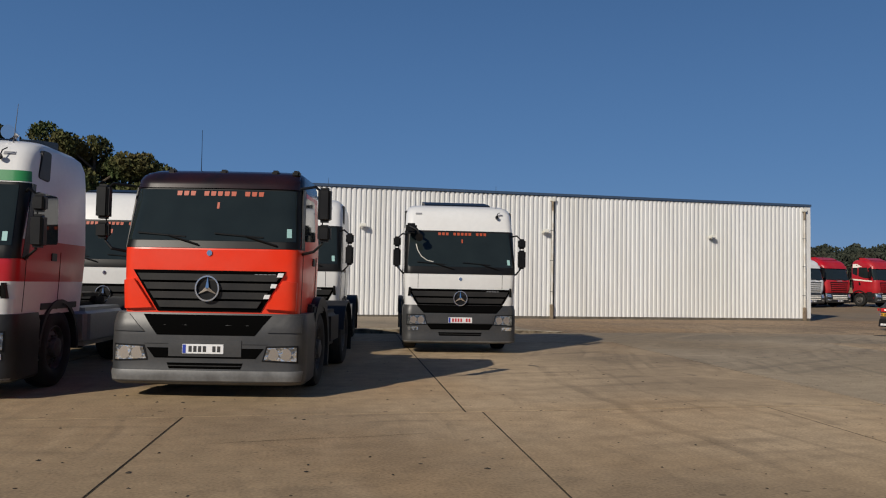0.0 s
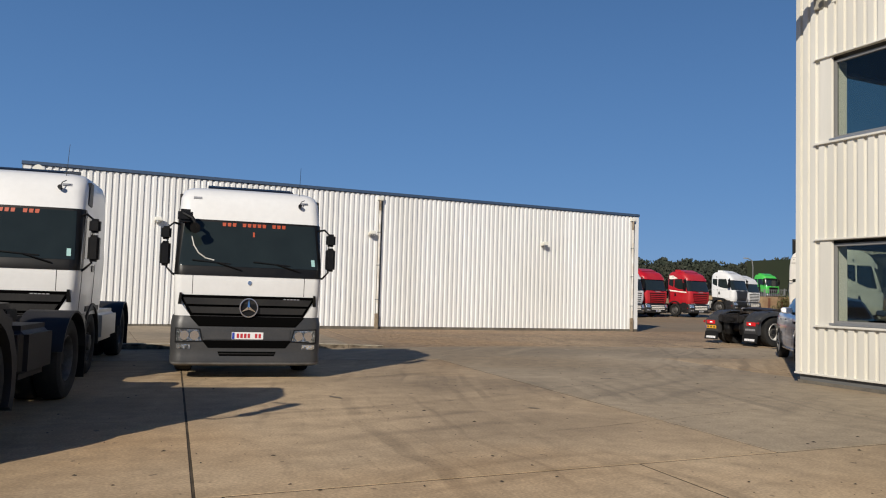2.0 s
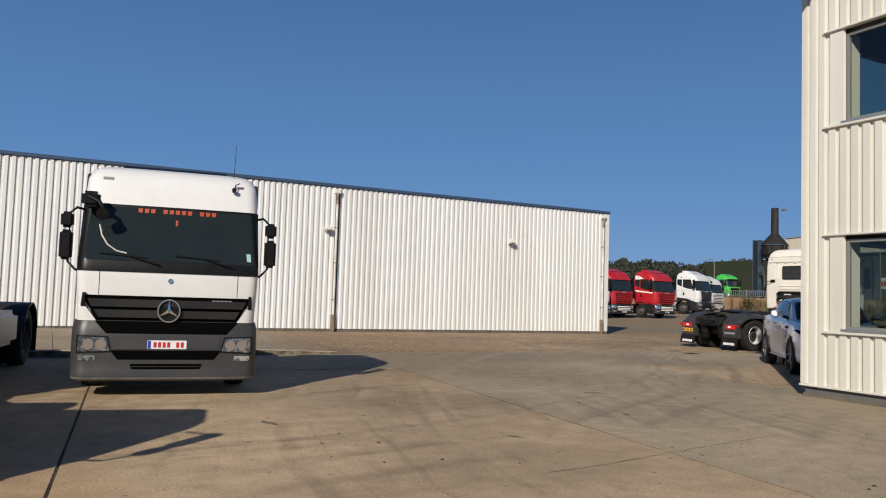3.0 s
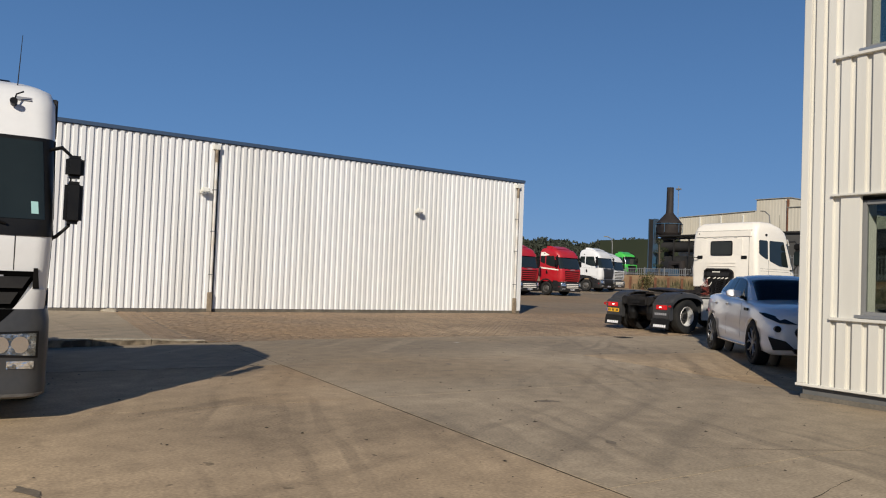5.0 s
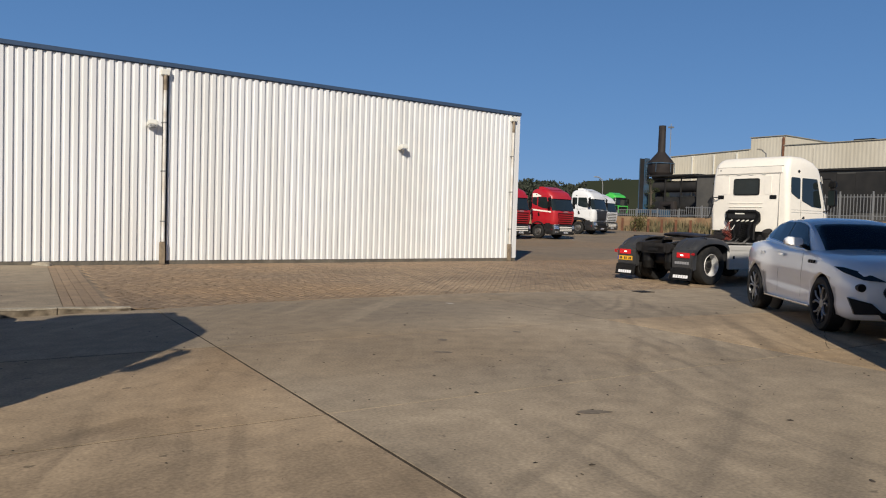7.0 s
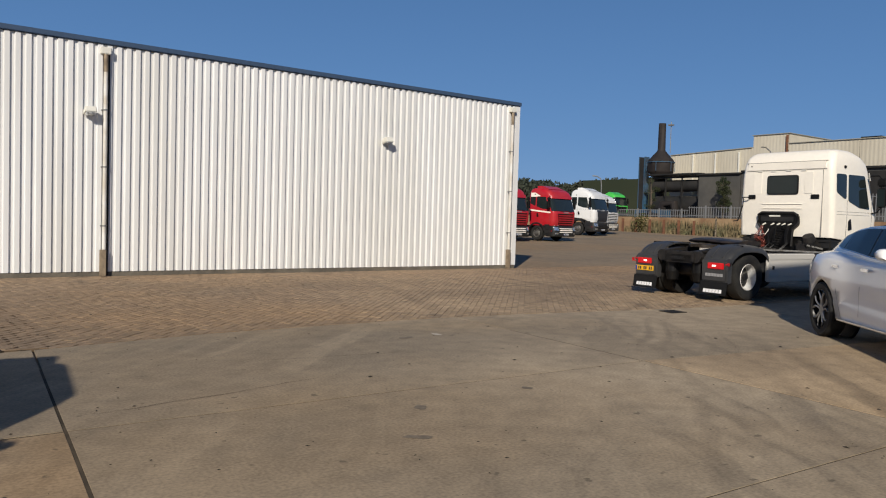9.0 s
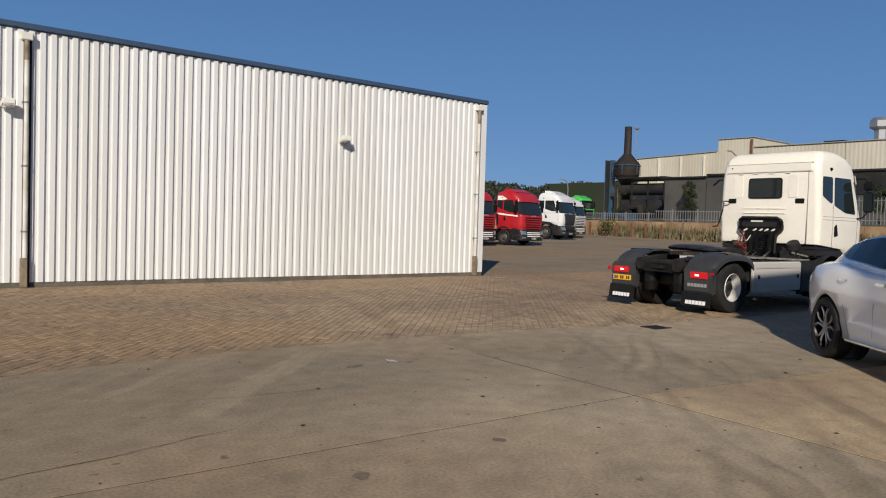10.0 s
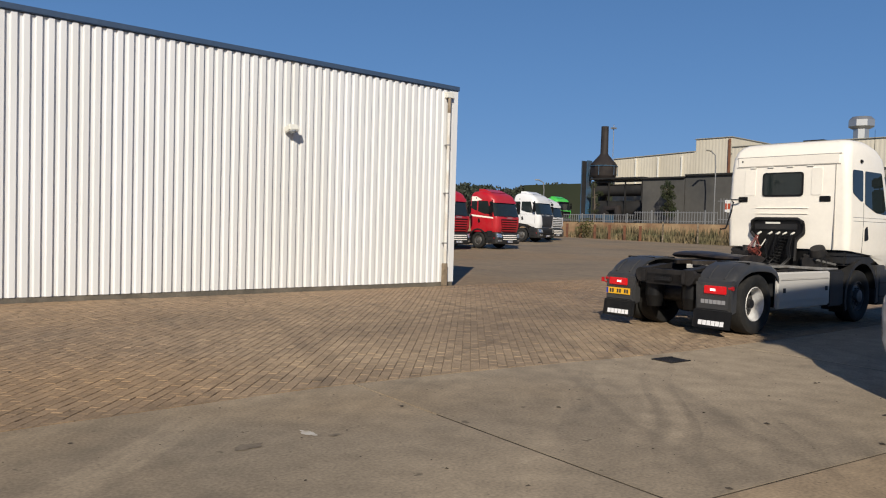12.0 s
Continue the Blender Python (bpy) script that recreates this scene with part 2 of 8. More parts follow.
# vehicles
def paint(name, col, dirt=(0.30, 0.27, 0.22), rough=0.28):
    c2 = tuple(0.93 * a + 0.07 * b for a, b in zip(col, dirt))
    return mat(name, col, rough, col2=c2, scale=1.6, coat=0.2, spec=0.35, grain=0.02, gscale=12, rvar=0.12)
M["paint_white"] = paint("paint_white", (0.72, 0.72, 0.71))
M["paint_cream"] = paint("paint_cream", (0.90, 0.845, 0.74))
M["paint_orange"] = paint("paint_orange", (0.80, 0.036, 0.007))
M["paint_red"] = paint("paint_red", (0.44, 0.008, 0.018))
M["paint_green"] = paint("paint_green", (0.02, 0.22, 0.07))
M["paint_lime"] = paint("paint_lime", (0.06, 0.50, 0.07))
M["paint_silver"] = mat("paint_silver", (0.56, 0.54, 0.50), 0.32, 0.05, coat=0.3, grain=0.012, gscale=3)
M["paint_car"] = mat("paint_car", (0.90, 0.89, 0.87), 0.22, 0.06, coat=0.9, grain=0.012, gscale=3)
M["seam_grey"] = mat("seam_grey", (0.30, 0.28, 0.25), 0.6, grain=0.05)
M["lamp_glass"] = mat("lamp_glass", (0.17, 0.18, 0.18), 0.12, 0.75, col2=(0.45, 0.45, 0.44), scale=16, grain=0.3, gscale=45, bump=0.5, bscale=24, bdist=0.015, contrast=(0.5, 0.6))
M["plastic"] = mat("plastic", (0.015, 0.015, 0.016), 0.5, spec=0.35, col2=(0.026, 0.025, 0.024), scale=3, grain=0.1, gscale=30, bump=0.08, bscale=200)
M["plastic_grey"] = mat("plastic_grey", (0.034, 0.035, 0.037), 0.42, spec=0.45, col2=(0.048, 0.047, 0.046), scale=2.5, grain=0.08, gscale=25, bump=0.08, bscale=200)
M["lip_grey"] = mat("lip_grey", (0.15, 0.15, 0.148), 0.45, spec=0.4, col2=(0.095, 0.093, 0.09), scale=4, grain=0.1, gscale=25)
M["black"] = mat("black", (0.005, 0.005, 0.0055), 0.4, spec=0.25, col2=(0.009, 0.0088, 0.0085), scale=6, grain=0.1)
M["chassis"] = mat("chassis", (0.010, 0.010, 0.011), 0.6, spec=0.3, col2=(0.024, 0.021, 0.019), scale=5, grain=0.2, gscale=25, bump=0.2, bscale=60)
M["grease"] = mat("grease", (0.014, 0.012, 0.011), 0.45, spec=0.3, col2=(0.04, 0.03, 0.022), scale=6, grain=0.25, gscale=20, bump=0.3, bscale=40)
M["tyre"] = mat("tyre", (0.011, 0.011, 0.011), 0.75, spec=0.3, col2=(0.024, 0.023, 0.021), scale=5, grain=0.15, gscale=40, bump=0.2, bscale=90)
M["rim"] = mat("rim", (0.74, 0.74, 0.72), 0.42, 0.1, col2=(0.60, 0.57, 0.53), scale=7, grain=0.1)
M["rim_grey"] = mat("rim_grey", (0.42, 0.41, 0.40), 0.45, 0.2, col2=(0.30, 0.28, 0.26), scale=7, grain=0.12)
M["rim_dark"] = mat("rim_dark", (0.16, 0.155, 0.15), 0.5, 0.4, col2=(0.10, 0.09, 0.08), scale=7, grain=0.1)
M["chrome"] = mat("chrome", (0.75, 0.75, 0.76), 0.12, 1.0, grain=0.03)
M["glass"] = mat("vehicle_glass", (0.016, 0.022, 0.022), 0.03, grain=0.1, gscale=3, spec=0.5)
M["lens"] = mat("lens", (0.80, 0.81, 0.80), 0.10, 0.85, col2=(0.30, 0.30, 0.29), scale=14, grain=0.3, gscale=45, bump=0.6, bscale=22, bdist=0.02, contrast=(0.48, 0.56))
M["red_lens"] = glow("red_lens", (1.0, 0.02, 0.03), 0.12, (0.5, 0.008, 0.012))
M["rim_grey"] = mat("rim_grey", (0.10, 0.098, 0.094), 0.55, 0.2, col2=(0.05, 0.046, 0.04), scale=9, grain=0.15)
M["suv_rim"] = mat("suv_rim", (0.27, 0.265, 0.26), 0.42, 0.5, grain=0.1)
M["rim_black"] = mat("rim_black", (0.012, 0.012, 0.013), 0.35, 0.2, grain=0.1)
# near-black colour that stands for the shade inside grille and intake openings
M["void_shade"] = mat("void_shade", (0.0025, 0.0025, 0.0025), 0.95, spec=0.02)
M["navy"] = paint("navy", (0.012, 0.022, 0.04))
M["red_dull"] = mat("red_dull", (0.38, 0.01, 0.012), 0.3)
M["white_lens"] = glow("white_lens", (1.0, 0.9, 0.8), 1.4, (0.7, 0.65, 0.6))
M["plate_white"] = mat("plate_white", (0.72, 0.72, 0.72), 0.4, grain=0.03)
M["plate_yellow"] = mat("plate_yellow", (0.78, 0.42, 0.02), 0.4, grain=0.03)
M["plate_ink"] = mat("plate_ink", (0.03, 0.03, 0.03), 0.5)
M["plate_red"] = mat("plate_red", (0.45, 0.02, 0.03), 0.5)
M["eu_blue"] = mat("eu_blue", (0.01, 0.04, 0.35), 0.5)
M["orange_film"] = mat("orange_film", (0.40, 0.06, 0.018), 0.5)
M["white_ink"] = mat("white_ink", (0.75, 0.75, 0.75), 0.5, grain=0.05)
M["grey_ink"] = mat("grey_ink", (0.34, 0.34, 0.35), 0.35, 0.3)
M["wire_red"] = mat("wire_red", (0.22, 0.05, 0.035), 0.5)
M["deck"] = mat("deck", (0.40, 0.39, 0.37), 0.5, 0.4, col2=(0.22, 0.20, 0.17), scale=6, grain=0.15, gscale=30, bump=0.5, bscale=70)
# far things
M["fac_beige"] = mat("fac_beige", (0.60, 0.55, 0.44), 0.7, col2=(0.50, 0.45, 0.35), scale=0.25, grain=0.06, gscale=2, stretch=(1, 1, 0.3))
M["fac_grey"] = mat("fac_grey", (0.055, 0.054, 0.05), 0.8, col2=(0.085, 0.08, 0.07), scale=0.2, grain=0.1, gscale=1.5)
M["fac_dark"] = mat("fac_dark", (0.014, 0.014, 0.014), 0.75, spec=0.3, col2=(0.028, 0.026, 0.024), scale=0.5)
M["fac_blue"] = mat("fac_blue", (0.03, 0.10, 0.18), 0.6, col2=(0.04, 0.06, 0.09), scale=0.6)
M["stack"] = mat("stack", (0.018, 0.015, 0.015), 0.7, spec=0.3, col2=(0.03, 0.024, 0.021), scale=0.7, grain=0.1)
M["rust"] = mat("rust", (0.20, 0.085, 0.04), 0.85, col2=(0.11, 0.05, 0.03), scale=2)
M["wall_ochre"] = mat("wall_ochre", (0.36, 0.25, 0.135), 0.85, col2=(0.22, 0.125, 0.065), scale=0.5, grain=0.12, gscale=3)
M["fence"] = mat("fence_zinc", (0.24, 0.24, 0.235), 0.5, 0.3, grain=0.05)
M["bark"] = mat("bark", (0.09, 0.07, 0.05), 0.9, grain=0.2, gscale=15)
M["leaf"] = mat("leaf", (0.05, 0.07, 0.022), 0.75, rnd=0.4, spec=0.2, col2=(0.095, 0.078, 0.028), scale=0.35)
M["leaf_young"] = mat("leaf_young", (0.026, 0.038, 0.018), 0.8, rnd=0.4, spec=0.15, col2=(0.04, 0.042, 0.02), scale=0.6)
M["leaf_dark"] = mat("leaf_dark", (0.032, 0.046, 0.026), 0.85, rnd=0.3, spec=0.2, col2=(0.055, 0.06, 0.034), scale=0.03)
M["weed"] = mat("weed", (0.19, 0.14, 0.075), 0.85, rnd=0.4, col2=(0.10, 0.095, 0.045), scale=0.6)
M["woods"] = mat("woods", (0.036, 0.046, 0.034), 0.9, rnd=0.35, spec=0.1, col2=(0.058, 0.06, 0.042), scale=0.03)
M["hill"] = mat("hill", (0.045, 0.060, 0.046), 0.9, col2=(0.07, 0.075, 0.055), scale=0.05, grain=0.5, gscale=0.2)


# ---- building blocks ----
def thing(name, m, label, category, group="", kind=""):
    ob = new(name)
    ob.matrix_basis = m
    ob.empty_display_size = 0.2
    return tagged(ob, label, category, group, kind)


def finish(bm, name, smooth=35):
    bmesh.ops.recalc_face_normals(bm, faces=bm.faces)
    me = bpy.data.meshes.new(name)
    bm.to_mesh(me)
    bm.free()
    if smooth:
        me.shade_smooth()
        me.set_sharp_from_angle(angle=radians(smooth))
    return me


def part(name, bm, material, parent=None, label="", m=None, smooth=35):
    """One mesh object from a bmesh or a mesh, under a thing or a part."""
    me = bm if isinstance(bm, bpy.types.Mesh) else finish(bm, name, smooth)
    if not me.materials:
        me.materials.append(M[material] if isinstance(material, str) else material)
    ob = new(name, me)
    ob.parent = parent
    if m is not None:
        ob.matrix_basis = m
    if label:
        ob["label"] = label
    return ob


def bevel(bm, faces_or_verts, off, seg=2):
    if off <= 0:
        return
    edges = {e for v in faces_or_verts for e in v.link_edges}
    bmesh.ops.bevel(bm, geom=list(edges), offset=off, segments=seg, affect="EDGES", clamp_overlap=True)


def box(bm, x0, x1, y0, y1, z0, z1, bev=0.0, seg=2):
    r = bmesh.ops.create_cube(bm, size=1.0, matrix=Matrix.Translation(((x0 + x1) / 2, (y0 + y1) / 2, (z0 + z1) / 2)) @ Matrix.Diagonal((x1 - x0, y1 - y0, z1 - z0, 1)))
    bevel(bm, r["verts"], bev, seg)
    return bm


def prism(bm, pts, axis, a, b, bev=0.0, seg=2):
    """A flat outline pushed from a to b along an axis. pts: (y, z) for x, (x, z) for y, (x, y) for z."""
    put = {"x": lambda u, v, w: (w, u, v), "y": lambda u, v, w: (u, w, v), "z": lambda u, v, w: (u, v, w)}[axis]
    lo = [bm.verts.new(put(u, v, a)) for u, v in pts]
    hi = [bm.verts.new(put(u, v, b)) for u, v in pts]
    n = len(pts)
    bm.faces.new(lo[::-1])
    bm.faces.new(hi)
    for i in range(n):
        bm.faces.new((lo[i], lo[(i + 1) % n], hi[(i + 1) % n], hi[i]))
    bevel(bm, lo + hi, bev, seg)
    return bm


def cyl(bm, a, b, r, r2=None, n=14, caps=True):
    a, b = Vector(a), Vector(b)
    q = (b - a).to_track_quat("Z", "Y").to_matrix()
    r2 = r if r2 is None else r2
    A = [bm.verts.new(a + q @ Vector((r * math.cos(t), r * math.sin(t), 0))) for t in (2 * math.pi * i / n for i in range(n))]
    B = [bm.verts.new(b + q @ Vector((r2 * math.cos(t), r2 * math.sin(t), 0))) for t in (2 * math.pi * i / n for i in range(n))]
    for i in range(n):
        bm.faces.new((A[i], A[(i + 1) % n], B[(i + 1) % n], B[i]))
    if caps:
        bm.faces.new(A[::-1])
        bm.faces.new(B)
    return bm


def tube(bm, pts, r, n=7):
    """A bent rod through the points."""
    P = [Vector(p) for p in pts]
    rings = []
    for i, p in enumerate(P):
        d = (P[min(i + 1, len(P) - 1)] - P[max(i - 1, 0)]).normalized()
        q = d.to_track_quat("Z", "Y").to_matrix()
        rings.append([bm.verts.new(p + q @ Vector((r * math.cos(2 * math.pi * k / n), r * math.sin(2 * math.pi * k / n), 0))) for k in range(n)])
    for A, B in zip(rings, rings[1:]):
        for k in range(n):
            bm.faces.new((A[k], A[(k + 1) % n], B[(k + 1) % n], B[k]))
    bm.faces.new(rings[0][::-1])
    bm.faces.new(rings[-1])
    return bm


def lathe(bm, prof, n=28, close=False):
    """Turns (radius, x) points round the x axis."""
    rings = [[bm.verts.new((x, r * math.cos(2 * math.pi * k / n), r * math.sin(2 * math.pi * k / n))) for k in range(n)] for r, x in prof]
    pairs = list(zip(rings, rings[1:]))
    if close:
        pairs.append((rings[-1], rings[0]))
    for A, B in pairs:
        for k in range(n):
            bm.faces.new((A[k], A[(k + 1) % n], B[(k + 1) % n], B[k]))
    return bm


def loft(bm, loops, cap0=True, cap1=True):
    R = [[bm.verts.new(p) for p in lp] for lp in loops]
    n = len(R[0])
    for A, B in zip(R, R[1:]):
        for k in range(n):
            bm.faces.new((A[k], A[(k + 1) % n], B[(k + 1) % n], B[k]))
    if cap0:
        bm.faces.new(R[0][::-1])
    if cap1:
        bm.faces.new(R[-1])
    return bm


def sheet(bm, grid):
    """A surface through rows of points."""
    V = [[bm.verts.new(p) for p in row] for row in grid]
    for A, B in zip(V, V[1:]):
        for k in range(len(A) - 1):
            bm.faces.new((A[k], A[k + 1], B[k + 1], B[k]))
    return bm


def nb():
    return bmesh.new()


def lerp_table(tab, z):
    for a, b in zip(tab, tab[1:]):
        if z <= b[0]:
            t = (z - a[0]) / (b[0] - a[0])
            return [p + (q - p) * t for p, q in zip(a, b)]
    return list(tab[-1])


def characters(parent, n, x0, x1, y, z0, z1, ink, gap=0.25, skip=(), m=None):
    """Writing as plain bars, one part for each character, on a face that looks to -y."""
    w = (x1 - x0) / n
    bm = nb()
    box(bm, -w * (1 - gap) / 2, w * (1 - gap) / 2, -0.003, 0.001, 0, z1 - z0)
    me = finish(bm, "character")
    me.materials.append(M[ink])
    for i in range(n):
        if i not in skip:
            part("character", me, ink, parent, m=(m or Matrix()) @ Matrix.Translation((x0 + w * (i + 0.5), y, z0)))


def bars(bm, n, x0, x1, y, z0, z1, gap=0.25, skip=()):
    """Writing as plain bars, on a face that looks to -y."""
    w = (x1 - x0) / n
    for i in range(n):
        if i not in skip:
            box(bm, x0 + w * i + w * gap / 2, x0 + w * (i + 1) - w * gap / 2, y - 0.003, y + 0.001, z0, z1)
    return bm


# ---- ground ----
def rise(x, y):
    """The yard climbs gently towards its far end; behind the retaining wall the ground lies higher."""
    s = (x + y) / 1.4142 - 48
    base = min(1.6, 0.016 * s) if s > 0 else 0.0
    return max(base, 1.9) if x > 72.75 else base


def build_ground():
    bm = nb()
    xs = [-2500, -600, -150] + list(range(-60, 80, 10)) + [72.7, 72.8] + list(range(80, 160, 10)) + [200, 400, 900, 2500]
    ys = [-2500, -600, -150] + list(range(-60, 160, 10)) + [200, 400, 900, 2500]
    sheet(bm, [[(x, y, rise(x, y) - 0.03) for x in xs] for y in ys])
    g = part("ground", bm, "asphalt", smooth=60)
    tagged(g, "worn grey-brown yard surface reaching to the horizon", "ground", kind="structure")
    return g


def boundary(x):
    """Where the concrete slabs end and the block paving begins."""
    return float(np.interp(x, [-40, 5, 7, 8.5, 10.5, 14, 16, 19, 22, 40], [21.4, 21.6, 21.9, 22.1, 22.42, 22.45, 22.22, 21.7, 21.45, 21.0]))


WIDE = [-27.6, -21.5, -15.5, -9.4, -3.4, 2.6, 8.03, 14.1, 20.2, 26.3, 32.4, 38.5]
NARROW = [-23.6, -18.0, -14.6, -11.3, -8.0, -4.6, -1.25, 1.94, 5.5, 8.9, 12.3, 15.7, 19.1, 24.6, 31.0, 38.0]


def build_slabs():
    # cross joints: y at x = 9, fall along x, half the joint's width
    cross = [(-22.0, 0.0, 0.008), (-11.5, 0.0, 0.008), (-1.5, 0.0, 0.008), (8.6, 0.0, 0.011), (11.5, -0.045, 0.007), (15.43, -0.045, 0.008), (18.55, -0.03, 0.012), (22.0, 0.0, 0.006)]
    base = new("concrete_pavement")
    tagged(base, "large cast concrete slabs with dark open joints, stained brown", "pavement", kind="structure")
    r = random.Random(3)
    for j in range(len(cross) - 1):
        cols, yref = (WIDE, 18.5) if j > 2 else (NARROW, 8.5)

        def corner(q, c):
            x = cols[q]
            for _ in range(4):
                y = c[0] + c[1] * (x - 9) - (0.12 * max(0.0, x - 14.2) if c[0] == 18.55 else 0.0)
                x = cols[q] + 0.085 * (y - yref)
            return x, y

        low, high = cross[j], cross[j + 1]
        gap = 0.011 if j < 3 else 0.013
        for k in range(len(cols) - 1):
            (ax, ay), (bx, by), (cx, cy), (dx, dy) = corner(k, low), corner(k + 1, low), corner(k + 1, high), corner(k, high)
            c = [(ax + gap, ay + low[2]), (bx - gap, by + low[2])]
            if j == len(cross) - 2:
                c += [(x, boundary(x) - 0.006) for x in (cx - gap + (dx - cx + 2 * gap) * i / 6 for i in range(7))]
            else:
                c += [(cx - gap, cy - high[2]), (dx + gap, dy - high[2])]
            bm = nb()
            prism(bm, c, "z", -0.16, r.uniform(-0.002, 0.002))
            top = [e for e in bm.edges if all(v.co.z > -0.1 for v in e.verts)]
            bmesh.ops.bevel(bm, geom=top, offset=0.0015, segments=1, affect="EDGES")
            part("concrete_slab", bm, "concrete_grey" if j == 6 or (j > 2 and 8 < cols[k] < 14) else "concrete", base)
    # dark sand in the joints
    bm = nb()
    sheet(bm, [[(x, y, -0.0035) for x in (-28, 0, 38)] for y in (-21.9, 0, 20.95)])
    part("joint_filler", bm, "joint", base)
    return base


def rib_profile(width, pitch=0.207, depth=0.038, low=0.075, flank=0.022):
    """Points (along, out) of trapezoid cladding."""
    pts, n = [], round(width / pitch)
    for i in range(n):
        a = i * pitch
        pts += [(a, 0.0), (a + low, 0.0), (a + low + flank, depth), (a + pitch - flank * 0.6, depth)]
    pts.append((n * pitch, 0.0))
    return pts


def cladding_mesh(width, height, name, pitch=0.207, low=0.075, flank=0.022):
    """One sheet of cladding, standing in the xz plane and ribbed towards -y."""
    pr = rib_profile(width, pitch, 0.042, low, flank)
    bm = nb()
    sheet(bm, [[(a, -d, z) for a, d in pr] for z in (0, height)])
    back = [[(a, 0.006, z) for a in (pr[0][0], pr[-1][0])] for z in (0, height)]
    sheet(bm, back)
    me = finish(bm, name, 20)
    me.materials.append(M["clad_white"])
    return me


WY, WX0, WX1, WH = 31.6, -1.35, 23.85, 5.42


def build_warehouse():
    w = new("warehouse")
    tagged(w, "long low storage hall clad in white ribbed steel with a blue eaves trim", "warehouse", kind="structure")
    bm = nb()
    box(bm, WX0 + 0.02, WX1 - 0.02, WY + 0.03, WY + 34, 0, WH - 0.25)
    part("wall", bm, "clad_white", w)
    bm = nb()
    prism(bm, [(WX0 - 0.05, WH - 0.2), (WX1 + 0.06, WH - 0.2), (WX1 + 0.06, WH - 0.06), (WX0 - 0.05, WH - 0.06)], "y", WY + 0.15, WY + 34.1)
    part("roof", bm, "roof", w)
    me = cladding_mesh(1.035, WH - 0.215, "cladding_sheet")
    n = math.floor((WX1 - WX0 - 0.2) / 1.035)
    for i in range(n + 1):
        x = WX1 - 0.14 - 1.035 * (i + 1)
        if x < WX0 - 0.01:
            break
        part("cladding_sheet", me, "clad_white", w, m=pose(x, WY, 0.105))
    bm = nb()
    box(bm, WX0, x + 1.035 - 0.001, WY - 0.036, WY + 0.02, 0.105, WH - 0.11)
    part("corner_strip", bm, "clad_white", w)
    # right-hand corner flashing
    bm = nb()
    box(bm, WX1 - 0.139, WX1 + 0.045, WY - 0.045, WY + 0.02, 0.105, WH - 0.11, 0.006)
    box(bm, WX1 + 0.003, WX1 + 0.045, WY + 0.021, WY + 0.2, 0.105, WH - 0.11, 0.006)
    part("corner_flashing", bm, "clad_white", w)
    bm = nb()
    box(bm, WX0 - 0.06, WX1 + 0.07, WY - 0.085, WY + 0.14, WH - 0.10, WH + 0.02, 0.012)
    part("eaves_trim", bm, "blue_trim", w, "dark blue folded steel eaves trim")
    bm = nb()
    box(bm, WX0, WX1 + 0.03, WY - 0.02, WY + 0.025, -0.03, 0.103)
    part("plinth", bm, "plinth", w)
    side = cladding_mesh(16.56, WH - 0.32, "side_cladding")
    part("side_cladding", side, "clad_white", w, m=pose(WX1 + 0.004, WY + 0.21, 0.14, 0, 0, 90))
    return w


def downpipe(x, y, top, group):
    p = thing("downpipe", pose(x, y, 0), "white plastic rainwater pipe with clips and a brown foot", "downpipe", group)
    bm = nb()
    cyl(bm, (0, 0, 0.62), (0, 0, top - 0.22), 0.045, n=12)
    part("pipe", bm, "pipe_white", p)
    bm = nb()
    box(bm, -0.085, 0.05, -0.06, 0.06, 0.0, 0.62, 0.015)
    part("foot", bm, "pipe_brown", p, "brown metal foot")
    bm = nb()
    box(bm, -0.11, 0.11, -0.05, 0.09, top - 0.22, top - 0.06, 0.012)
    part("hopper", bm, "lamp_white", p)
    for z in (1.15, 2.5, 3.8):
        bm = nb()
        cyl(bm, (0, 0, z), (0, 0, z + 0.035), 0.054, n=12)
        box(bm, -0.075, 0.02, 0.02, 0.085, z + 0.004, z + 0.03)
        part("clip", bm, "grey_frame", p)
    bm = nb()
    cyl(bm, (0, 0, top - 0.62), (0, 0, top - 0.225), 0.05, n=12)
    part("collar", bm, "pipe_brown", p)
    # narrow black strip along the pipe's right side, full height
    bm = nb()
    box(bm, 0.06, 0.10, 0.035, 0.10, 0.03, top - 0.06, 0.004)
    part("sealing_strip", bm, "black", p, "narrow black strip beside the pipe")
    return p


def wall_lamp(x, z):
    l = thing("wall_lamp", pose(x, WY - 0.04, z), "small cream floodlight fixed to the ribbed wall", "lamp", "wall lamps on the hall")
    bm = nb()
    prism(bm, [(-0.30, -0.02), (-0.02, -0.09), (0.0, 0.05), (-0.24, 0.12)], "x", -0.12, 0.12, 0.02)
    part("housing", bm, "lamp_white", l)
    bm = nb()
    box(bm, -0.05, 0.05, -0.01, 0.04, -0.06, 0.03)
    part("bracket", bm, "grey_frame", l)
    bm = nb()
    prism(bm, [(-0.285, -0.026), (-0.05, -0.085), (-0.05, -0.093), (-0.285, -0.034)], "x", -0.1, 0.1)
    part("glass", bm, "lens", l)
    return l


